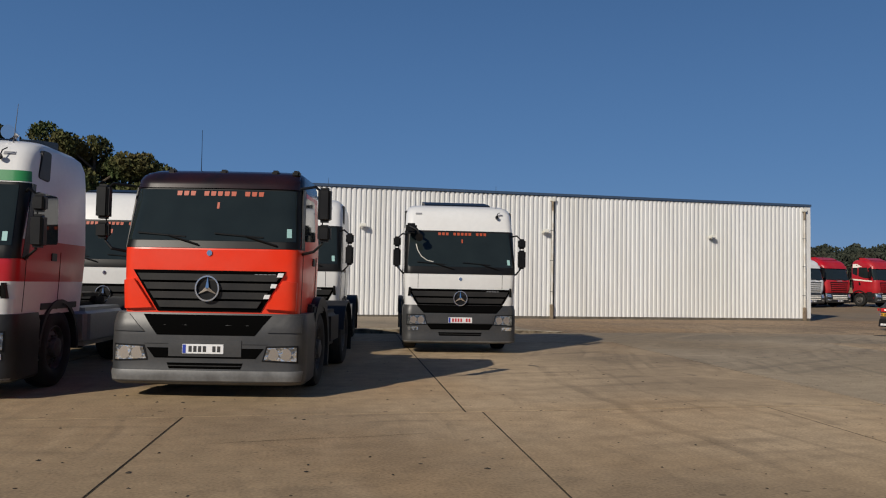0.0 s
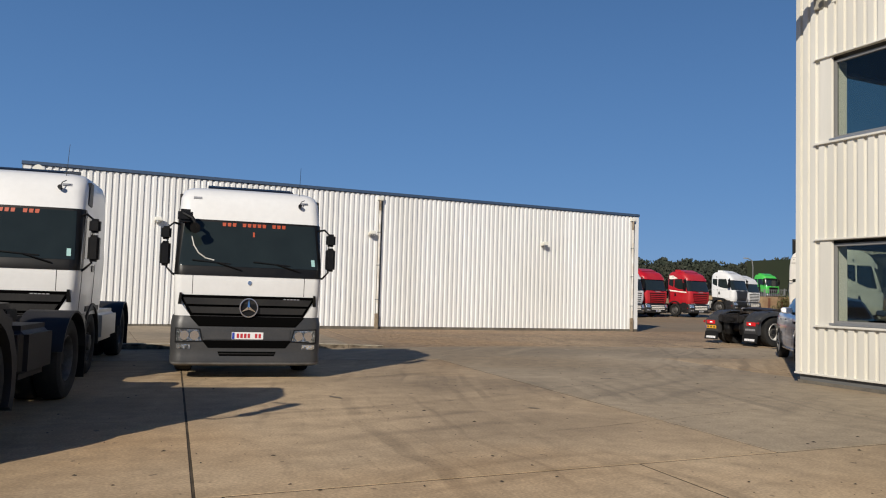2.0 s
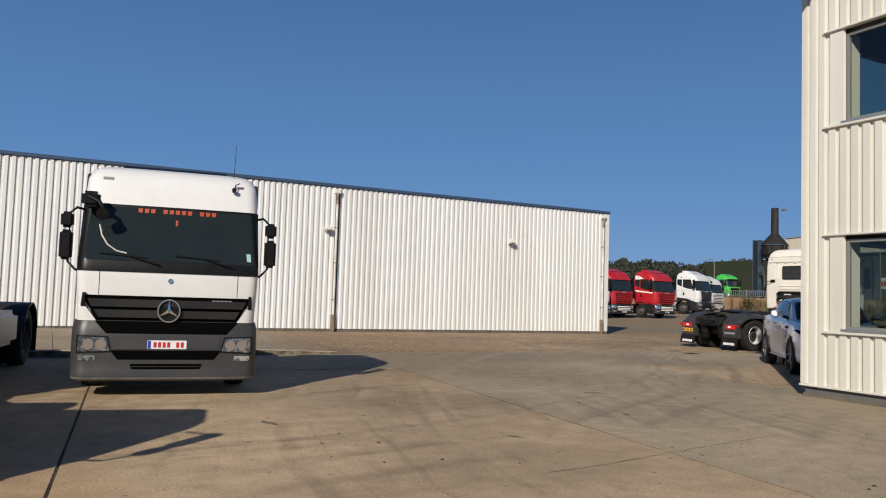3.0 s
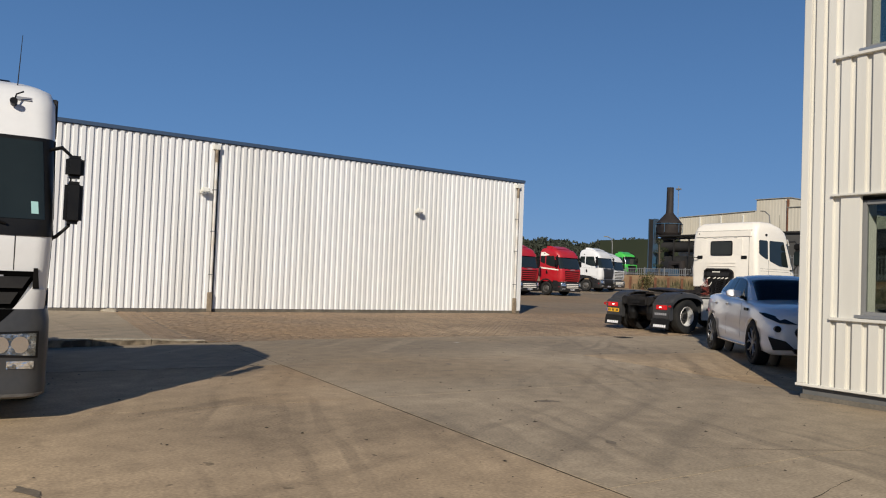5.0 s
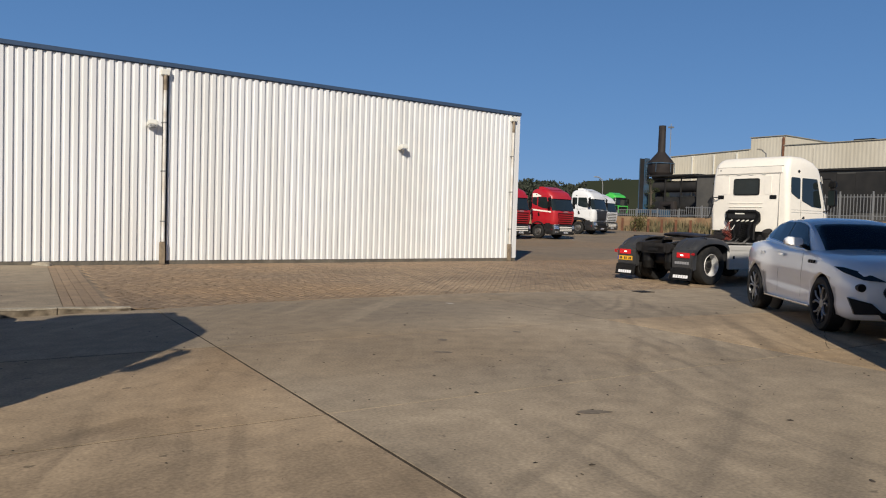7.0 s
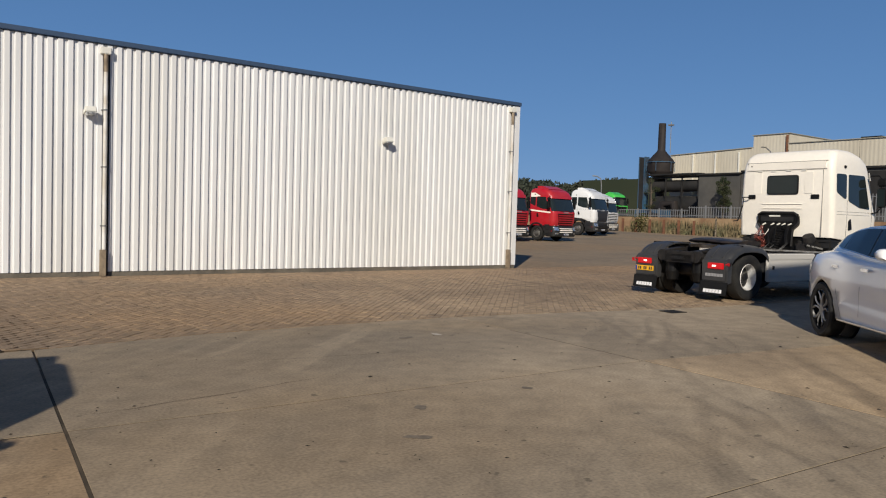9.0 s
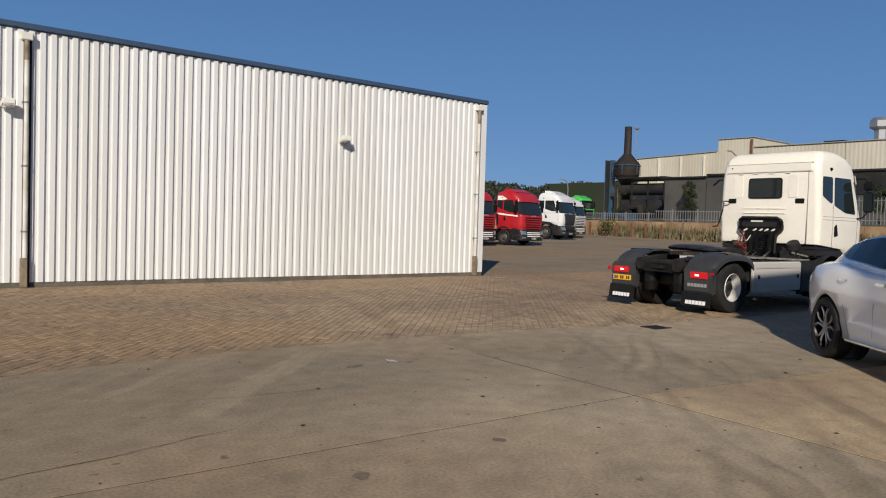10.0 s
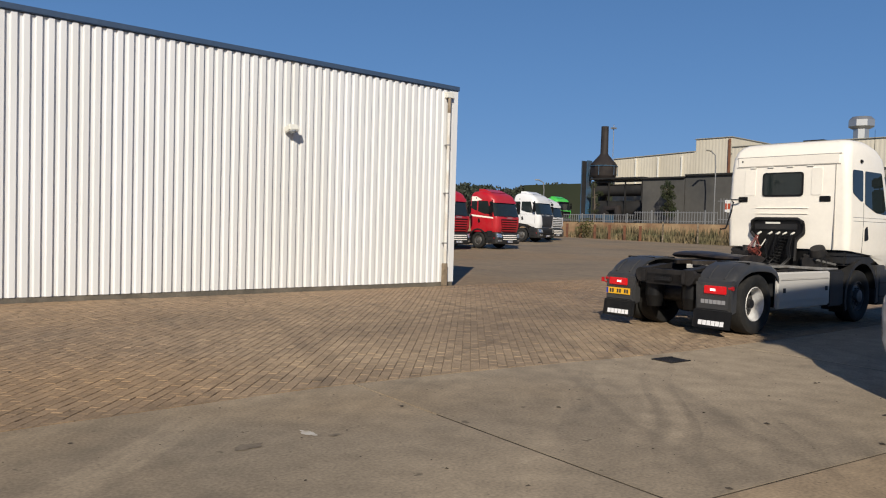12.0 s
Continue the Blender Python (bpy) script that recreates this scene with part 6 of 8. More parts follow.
    for k in range(3):
        bm = nb()
        slab(bm, btab, [(-0.7, 0.56 + k * 0.12), (0.7, 0.56 + k * 0.12), (0.72, 0.62 + k * 0.12), (-0.72, 0.62 + k * 0.12)], 0.02, 0.0, nx=8, nz=1)
        part("lower_slat", bm, P.get("low_slat", "paint_cream"), bp)
    for s in (-1, 1):
        bm = nb()
        slab(bm, btab, sorted_corners([(s * 0.80, 0.70), (s * 1.2, 0.72), (s * 1.2, 0.95), (s * 0.84, 0.92)], s), 0.008, 0.01, nx=6, nz=2)
        h = part("headlight", bm, "lens", bp)
        bm = nb()
        slab(bm, btab, sorted_corners([(s * 0.85, 0.45), (s * 1.15, 0.45), (s * 1.15, 0.56), (s * 0.85, 0.56)], s), 0.008, 0.01, nx=4, nz=1)
        part("fog_lamp", bm, "lens", bp)
    number_plate(t, 0, front_y(btab, 0.45, 0.2) - 0.012, 0.45, "plate_ink", "plate_white")
    # side windows
    for s in (-1, 1):
        bm = nb()
        side_plate(bm, tab, rounded([(1.69, 2.33), (1.78, 2.33), (2.13, 2.48), (2.13, 2.92), (1.69, 2.92)], 0.06), s, 0.008)
        part("side_window", bm, "glass", t)
        bm = nb()
        side_plate(bm, tab, rounded([(0.62, 2.10), (1.10, 2.13), (1.60, 2.28), (1.60, 2.92), (0.86, 2.92)], 0.05), s, 0.008)
        part("side_window", bm, "glass", t)
        bm = nb()
        side_plate(bm, tab, rounded([(1.40, 1.60), (1.56, 1.57), (1.58, 1.80), (1.48, 1.86)], 0.03), s, 0.012)
        part("door_grip", bm, "black", t)
        bm = nb()
        for q in (2.02, 1.95):
            tube(bm, [(s * (lerp_table(tab, q)[3]), y, q) for y in (0.6, 1.2, 2.1)], 0.004, 4)
        for y in (1.65, 0.50):
            tube(bm, [(s * (lerp_table(tab, q)[3] + 0.0005), y, q) for q in (1.34, 1.6, 1.9, 2.3)], 0.006, 4)
        part("door_seam", bm, "plastic_grey", t)
        bm = nb()
        box(bm, min(s * 1.14, s * 1.24), max(s * 1.14, s * 1.24), 1.72, 1.80, 3.06, 3.13, 0.015)
        part("side_lamp", bm, "black", t)
        mirror_set(t, s, 1.46, 0.46, 2.86, 2.16, True, (0.22, 0.48), 1.22)
        # front mudguard and steps
        bm = nb()
        arch(bm, s * 0.80, s * 1.245, FA, 0.5, 0.64, 0.08, -20, 168)
        box(bm, min(s * 0.8, s * 1.19), max(s * 0.8, s * 1.19), 0.95, 2.2, 1.1, 1.30, 0.04)
        box(bm, min(s * 0.8, s * 1.19), max(s * 0.8, s * 1.19), 1.5, 2.2, 1.25, 1.36, 0.03)
        part("front_mudguard", bm, "plastic", t)
        bm = nb()
        x0, x1 = sorted((s * 0.85, s * 1.23))
        box(bm, x0, x1, 0.5, 0.92, 0.34, 1.1, 0.02)
        part("step_box", bm, P.get("bumper", "plastic_grey"), t)
        for zz in (0.45, 0.72):
            bm = nb()
            a, b = sorted((s * 1.0, s * 1.25))
            box(bm, a, b, 0.48, 0.78, zz, zz + 0.05, 0.01)
            part("step", bm, "black", t)
        bm = nb()
        box(bm, min(s * 1.2, s * 1.262), max(s * 1.2, s * 1.262), 0.28, 0.34, 0.62, 0.70, 0.01)
        part("side_marker", bm, "red_dull", t)
    if P.get("deflector", True) and not P.get("rear"):
        bm = nb()
        prism(bm, rounded([(0.9, top - 0.06), (1.9, top - 0.06), (1.9, top + 0.16), (1.5, top + 0.16)], 0.05), "x", -0.8, 0.8, 0.04)
        part("air_deflector", bm, col, t)
    wb = 5.31 - FA
    ra = rear_frame(t, wb, FA, FA + wb + 0.92)
    if not P.get("rear"):
        simple_mudguards(t, ra)
        for s in (-1, 1):
            bm = nb()
            box(bm, *sorted((s * 0.6, s * 1.2)), 2.5, ra - 0.8, 0.4, 1.0, 0.04)
            part("side_skirt", bm, col, t)
        return t
    tractor_rear(t, tab, ra)
    return t


def tractor_rear(t, tab, ra):
    """What shows from behind: rear wall, hoses, decks, mudguards, lamps and skirts."""
    yb = 2.285
    # rear window
    bm = nb()
    prism(bm, rounded([(-0.37, 2.42), (0.47, 2.42), (0.47, 2.90), (-0.37, 2.90)], 0.07), "y", yb - 0.03, yb + 0.014, 0.006)
    fr = part("rear_window", bm, "black", t, "black rubber framed rear window")
    bm = nb()
    prism(bm, rounded([(-0.34, 2.45), (0.44, 2.45), (0.44, 2.87), (-0.34, 2.87)], 0.06), "y", yb, yb + 0.019)
    part("pane", bm, "glass", fr)
    # pressed panels and seams
    for z, h in ((2.18, 0.012), (2.07, 0.010)):
        bm = nb()
        box(bm, -0.48, 0.60, yb - 0.02, yb + 0.008, z, z + h, 0.004)
        part("pressing", bm, "paint_cream", t)
    for x0, x1 in ((0.62, 0.86), (-0.74, -0.52)):
        bm = nb()
        prism(bm, rounded([(x0, 2.44), (x1, 2.44), (x1, 2.97), (x0, 2.97)], 0.04), "y", yb - 0.03, yb + 0.001, 0.004)
        part("pressing", bm, "paint_cream", t)
    bm = nb()
    box(bm, -1.06, 1.06, yb - 0.03, yb - 0.004, 3.022, 3.034)
    box(bm, -1.06, 1.06, yb - 0.05, yb - 0.020, 3.222, 3.236)
    box(bm, -0.985, -0.975, yb - 0.02, yb + 0.001, 1.42, 3.02)
    part("seam", bm, "seam_grey", t)
    bm = nb()
    box(bm, -1.03, 1.03, yb - 0.06, yb - 0.006, 3.036, 3.22, 0.008)
    part("roof_flange", bm, "paint_cream", t)
    for x in (-0.55, -0.15, 0.25, 0.62):
        bm = nb()
        box(bm, x, x + 0.12, yb - 0.02, yb + 0.012, 2.995, 3.022, 0.004)
        part("gutter_clip", bm, "lamp_white", t)
    bm = nb()
    cyl(bm, (0.93, yb - 0.03, 3.15), (0.93, yb + 0.002, 3.15), 0.018, n=10)
    part("plug", bm, "black", t)
    for x0, x1 in ((-0.90, -0.69), (0.79, 0.99)):
        bm = nb()
        box(bm, x0, x1, yb - 0.04, yb + 0.010, 2.31, 2.42, 0.01)
        part("air_vent", bm, "black", t)
    # dark lower edge of the cab
    bm = nb()
    box(bm, -1.02, 1.02, yb - 0.30, yb - 0.10, 1.0, 1.42, 0.01)
    part("lower_panel", bm, "black", t)
    # grab rail
    bm = nb()
    tube(bm, [(0.88, yb + 0.01, 2.36), (0.92, yb + 0.10, 2.355), (1.08, yb + 0.13, 2.355), (1.03, yb + 0.13, 2.30), (1.06, yb + 0.13, 2.14), (1.15, yb + 0.13, 1.83), (1.19, yb + 0.13, 1.75), (1.32, yb + 0.12, 1.735)], 0.016, 6)
    part("grab_rail", bm, "black", t)
    # coupling recess with hoses
    bm = nb()
    prism(bm, rounded([(-0.26, 1.20), (0.52, 1.20), (0.58, 1.57), (0.66, 1.66), (0.65, 1.92), (0.56, 1.975), (-0.30, 1.975), (-0.42, 1.92), (-0.44, 1.66), (-0.28, 1.57)], 0.08), "y", yb - 0.04, yb + 0.012, 0.004)
    part("coupling_recess", bm, "black", t)
    bm = nb()
    tube(bm, [(-0.27, yb + 0.03, 1.15), (-0.29, yb + 0.05, 1.57), (-0.44, yb + 0.05, 1.70), (-0.41, yb + 0.05, 1.92), (-0.30, yb + 0.05, 1.975), (0.56, yb + 0.05, 1.975), (0.645, yb + 0.05, 1.92), (0.65, yb + 0.05, 1.70), (0.54, yb + 0.05, 1.57)], 0.03, 7)
    part("hose_bracket", bm, "plastic", t)
    bm = nb()
    box(bm, -0.30, 0.58, yb + 0.012, yb + 0.05, 1.75, 1.87, 0.012)
    part("hose_panel", bm, "plastic", t)
    for x in (0.45, 0.22, 0.06, -0.08, -0.24):
        bm = nb()
        cyl(bm, (x, yb + 0.03, 1.70), (x, yb + 0.15, 1.66), 0.020, n=8)
        part("hose_socket", bm, "lamp_white", t)
    bm = nb()
    box(bm, 0.04, 0.34, yb + 0.05, yb + 0.065, 1.87, 1.905)
    part("socket_label", bm, "lamp_white", t)
    for x, xe in ((-0.16, 0.15), (-0.05, -0.05)):
        bm = nb()
        P = []
        for k in range(90):
            u = k / 89
            a = u * 2 * math.pi * 11
            P.append((x + (xe - x) * u + 0.05 * math.cos(a), yb + 0.15 + 0.25 * u * u + 0.05 * math.sin(a), 1.66 - 0.62 * u))
        tube(bm, P, 0.012, 5)
        part("coiled_hose", bm, "black", t)
    for x in (0.06, 0.22, -0.22, -0.26):
        bm = nb()
        tube(bm, [(x, yb + 0.14, 1.66), (x + 0.02, yb + 0.22, 1.4), (x - 0.05, yb + 0.28, 1.2), (x + 0.05, yb + 0.4, 1.04)], 0.018, 6)
        part("hose", bm, "black", t)
    bm = nb()
    rr = random.Random(8)
    for k in range(6):
        x0 = 0.48 + rr.uniform(-0.05, 0.05)
        P = [(x0, yb + 0.12, 1.64)]
        for j in range(9):
            a = rr.uniform(0, 6.3)
            P.append((0.46 + 0.13 * math.cos(a), yb + 0.2 + rr.uniform(-0.05, 0.12), 1.36 - j * 0.032 + 0.03 * math.sin(a)))
        tube(bm, P, 0.008, 4)
    part("red_cable", bm, "wire_red", t, "tangled red cable")
    bm = nb()
    tube(bm, [(0.3, yb + 0.1, 1.56), (0.36, yb + 0.16, 1.42), (0.5, yb + 0.16, 1.45), (0.46, yb + 0.14, 1.6)], 0.012, 5)
    part("pale_cable", bm, "lamp_white", t)
    # dark machinery under the cab's rear edge
    bm = nb()
    box(bm, -1.05, 1.1, 1.75, 2.24, 0.86, 1.06, 0.03)
    box(bm, -0.95, -0.45, 2.1, 2.5, 0.98, 1.28, 0.06)
    box(bm, 0.62, 1.05, 2.05, 2.4, 1.0, 1.3, 0.05)
    cyl(bm, (-0.75, 2.35, 1.3), (-0.75, 2.42, 1.42), 0.16, 0.13, n=12)
    cyl(bm, (0.78, 2.28, 1.12), (0.78, 2.28, 1.42), 0.07, n=10)
    part("cab_suspension", bm, "chassis", t)
    bm = nb()
    tube(bm, [(-0.45, 2.3, 1.25), (-0.8, 2.5, 1.18), (-1.05, 2.3, 1.1)], 0.05, 8)
    part("air_duct", bm, "black", t)
    bm = nb()
    tube(bm, [(0.9, 2.3, 1.0), (0.8, 2.5, 1.2), (0.6, 2.45, 1.02)], 0.04, 8)
    part("air_duct", bm, "black", t)
    # walk-on decks
    for x0, x1, y0, y1 in ((-1.15, -0.55, 2.4, 3.1), (-0.5, 0.95, 2.55, 3.35)):
        bm = nb()
        box(bm, x0, x1, y0, y1, 1.03, 1.06, 0.006)
        part("deck_plate", bm, "deck", t, "worn aluminium tread plate")
    bm = nb()
    for y in (2.6, 3.2, 3.9):
        cyl(bm, (-0.95, y, 0.99), (0.95, y, 0.99), 0.03, n=8)
    tube(bm, [(-0.3, 3.0, 1.08), (-0.05, 3.2, 1.10), (0.2, 3.1, 1.09), (0.5, 3.25, 1.08)], 0.014, 6)
    part("deck_frame", bm, "chassis", t)
    # loose rubber mat rolled over the coupling
    bm = nb()
    loft(bm, [[(x, ra - 0.80 + 0.48 * math.cos(a) * (1 + 0.1 * math.sin(3 * x)), 1.225 + 0.07 * math.sin(a) + 0.02 * math.sin(x * 4)) for a in (2 * math.pi * k / 14 for k in range(14))] for x in (-0.62, -0.4, -0.1, 0.2, 0.5, 0.66)])
    part("spare_tyre_cover", bm, "grease", t, "flat dark cover lying on the frame")
    # rear mudguards: three-piece plastic with ribs
    for s in (-1, 1):
        bm = nb()
        loops = []
        yc, zc = ra, 0.5
        prof = [(-0.66, 0.14), (-0.69, 0.30), (-0.64, 0.46), (-0.52, 0.59), (-0.36, 0.66), (-0.15, 0.685), (0.10, 0.69), (0.32, 0.675), (0.52, 0.62), (0.68, 0.53), (0.79, 0.42), (0.85, 0.31), (0.86, 0.24)]
        for dy, dz in prof:
            x0, x1 = s * 0.60, s * 1.235
            k = 0.03
            loops.append([(x0, yc + dy, zc + dz), (s * 0.9, yc + dy, zc + dz + 0.014), (s * 1.12, yc + dy, zc + dz + 0.004), (s * 1.19, yc + dy * 0.99, zc + dz - 0.018), (s * 1.225, yc + dy * 0.98, zc + dz - 0.05), (x1, yc + dy * 0.97, zc + dz - 0.09), (x1, yc + dy * 0.93, zc + dz - 0.14), (s * 1.20, yc + dy * 0.93, zc + dz - 0.12), (s * 1.15, yc + dy * 0.95, zc + dz - 0.04), (x0, yc + dy * 0.95, zc + dz - k)])
        loft(bm, loops)
        mg = part("mudguard", bm, "plastic_grey", t, "dark ribbed plastic rear mudguard")
        for xx in (0.78, 1.06):
            bm = nb()
            tube(bm, [(s * xx, yc + 0.52, zc + 0.62), (s * xx, yc + 0.68, zc + 0.53), (s * xx, yc + 0.79, zc + 0.42)], 0.022, 6)
            part("rib", bm, "plastic_grey", mg)
        for dy in (-0.30, 0.30):
            bm = nb()
            box(bm, min(s * 0.62, s * 1.2), max(s * 0.62, s * 1.2), yc + dy - 0.012, yc + dy + 0.012, zc + 0.66, zc + 0.692, 0.006)
            part("mudguard_joint", bm, "black", mg)
        # rear lamp carrier, lamp, panel and flap
        bm = nb()
        x0, x1 = sorted((s * 0.60, s * 1.235))
        prism(bm, [(yc + 0.70, 0.40), (yc + 0.86, 0.36), (yc + 0.87, 0.84), (yc + 0.80, 0.90), (yc + 0.70, 0.92)], "x", x0, x1, 0.015)
        lc = part("lamp_carrier", bm, "plastic_grey", t)
        bm = nb()
        a, b = sorted((s * 0.76, s * 1.15))
        box(bm, a, b, yc + 0.85, yc + 0.895, 0.685, 0.815, 0.012)
        tl = part("tail_lamp", bm, "red_lens", t, "lit red tail lamp")
        bm = nb()
        box(bm, *sorted((s * 0.88, s * 0.97)), yc + 0.894, yc + 0.899, 0.735, 0.77, 0.002)
        part("reversing_lamp", bm, "white_lens", tl, "lit white reversing lamp")
        bm = nb()
        cyl(bm, (s * 1.18, yc + 0.84, 0.79), (s * 1.25, yc + 0.84, 0.79), 0.035, n=10)
        part("side_marker", bm, "red_dull", t)
        bm = nb()
        box(bm, min(s * 0.64, s * 1.2), max(s * 0.64, s * 1.2), yc + 0.875, yc + 0.885, 0.44, 0.65, 0.004)
        part("lamp_panel", bm, "plastic_grey", lc)
        if s < 0:
            characters(lc, 6, -0.22, 0.22, 0, -0.032, 0.032, "grey_ink", 0.14, (), pose(s * 0.93, yc + 0.888, 0.56, 0, 0, 180))
        else:
            number_plate(t, s * 0.94, yc + 0.892, 0.58, "plate_ink", "plate_yellow", flip=True, skip=(2, 5), n=8)
        bm = nb()
        prism(bm, [(yc + 0.86, 0.42), (yc + 0.875, 0.42), (yc + 0.92, 0.14), (yc + 0.905, 0.14)], "x", x0 - 0.02, x1 + 0.02, 0.003)
        mf = part("mud_flap", bm, "black", t)
        characters(mf, 6, -0.23, 0.23, 0, -0.038, 0.038, "white_ink", 0.14, (), pose(s * 0.92, yc + 0.913, 0.22, -9, 0, 180))
        # side marker on a stalk
    bm = nb()
    tube(bm, [(1.2, ra + 0.85, 0.7), (1.32, ra + 0.87, 0.75)], 0.012, 5)
    cyl(bm, (1.31, ra + 0.87, 0.72), (1.31, ra + 0.87, 0.80), 0.03, n=8)
    part("marker_stalk", bm, "red_dull", t)
    # tail cross member and ramps
    tail = ra + 0.88
    bm = nb()
    prism(bm, rounded([(-0.52, 0.78), (0.52, 0.78), (0.60, 0.92), (0.56, 1.02), (-0.56, 1.02), (-0.60, 0.92)], 0.05), "y", tail - 0.1, tail, 0.015)
    box(bm, -0.16, 0.16, tail - 0.01, tail + 0.05, 0.82, 0.9, 0.015)
    for s in (-1, 1):
        prism(bm, [(ra + 0.2, 1.0), (tail, 1.0), (tail, 1.03), (ra + 0.3, 1.09), (ra + 0.2, 1.09)], "x", s * 0.34, s * 0.52, 0.008)
    part("tail_member", bm, "chassis", t)
    for s in (-1, 1):
        bm = nb()
        cyl(bm, (s * 0.36, ra + 0.62, 0.55), (s * 0.36, ra + 0.62, 0.88), 0.16, n=14)
        cyl(bm, (s * 0.36, ra + 0.62, 0.36), (s * 0.36, ra + 0.62, 0.55), 0.12, 0.16, n=14)
        part("air_bellows", bm, "black", t)
        bm = nb()
        tube(bm, [(s * 0.42, ra + 0.8, 0.95), (s * 0.55, ra + 0.78, 0.86), (s * 0.62, ra + 0.8, 0.7)], 0.03, 6)
        box(bm, min(s * 0.44, s * 0.62), max(s * 0.44, s * 0.62), ra + 0.62, ra + 0.8, 0.86, 0.98, 0.02)
        part("lamp_bracket", bm, "chassis", t)
    bm = nb()
    cyl(bm, (-0.3, ra + 0.4, 0.62), (0.3, ra + 0.4, 0.62), 0.14, n=14)
    part("air_tank", bm, "chassis", t)
    # side skirts, tanks
    for s in (-1, 1):
        bm = nb()
        x0, x1 = sorted((s * 1.16, s * 1.24))
        box(bm, x0, x1, 2.90, ra - 0.56, 0.40, 1.02, 0.025, 3)
        sk = part("side_skirt", bm, "paint_silver", t, "pale silver-grey side skirt")
        bm = nb()
        box(bm, min(s * 1.236, s * 1.252), max(s * 1.236, s * 1.252), 2.94, ra - 0.62, 0.50, 0.54, 0.008)
        box(bm, min(s * 1.236, s * 1.252), max(s * 1.236, s * 1.252), 2.94, ra - 0.62, 0.88, 0.91, 0.008)
        part("skirt_rib", bm, "paint_silver", sk)
        for y in (3.05, ra - 0.75):
            bm = nb()
            box(bm, min(s * 1.24, s * 1.256), max(s * 1.24, s * 1.256), y - 0.035, y + 0.035, 0.67, 0.75, 0.004)
            part("side_reflector", bm, "plastic", sk)
        bm = nb()
        x0, x1 = sorted((s * 0.6, s * 1.225))
        box(bm, x0, x1, 2.30, 2.88, 0.36, 1.02, 0.03)
        part("tank_box", bm, "plastic", t)
        bm = nb()
        x0, x1 = sorted((s * 0.55, s * 1.15))
        box(bm, x0, x1, 3.03, ra - 0.75, 0.40, 0.92, 0.06)
        part("fuel_tank", bm, "chassis", t)
        bm = nb()
        box(bm, min(s * 0.95, s * 1.22), max(s * 0.95, s * 1.22), 2.26, 2.275, 0.22, 0.72)
        part("mud_flap", bm, "black", t)
    # roof aerial
    bm = nb()
    cyl(bm, (-1.05, 0.8, 2.9), (-1.08, 0.9, 3.8), 0.007, 0.003, n=5)
    part("aerial", bm, "black", t)


# ---- sport utility car ----
SUV_G = [(1.30, 0.86, 0.81, 1.105), (1.55, 0.87, 0.78, 1.27), (1.80, 0.88, 0.75, 1.42), (2.05, 0.89, 0.72, 1.55), (2.3, 0.895, 0.69, 1.625), (2.6, 0.897, 0.675, 1.66), (3.2, 0.895, 0.655, 1.655), (3.6, 0.89, 0.635, 1.61), (3.95, 0.87, 0.605, 1.54), (4.3, 0.82, 0.565, 1.42), (4.62, 0.75, 0.53, 1.26)]


def cabin_point(y, v, side, out=0.0):
    """A point on the cabin's flank: v runs from the belt line (0) to the roof edge (1)."""
    _, wb, wt, zt = lerp_table(SUV_G, y)
    zb = min(1.10, zt - 0.03)
    x = wb + (wt - wb) * (0.8 * v + 0.2 * v * v)
    return side * (x + out), y, zb + (zt - 0.05 - zb) * v + out * 0.4


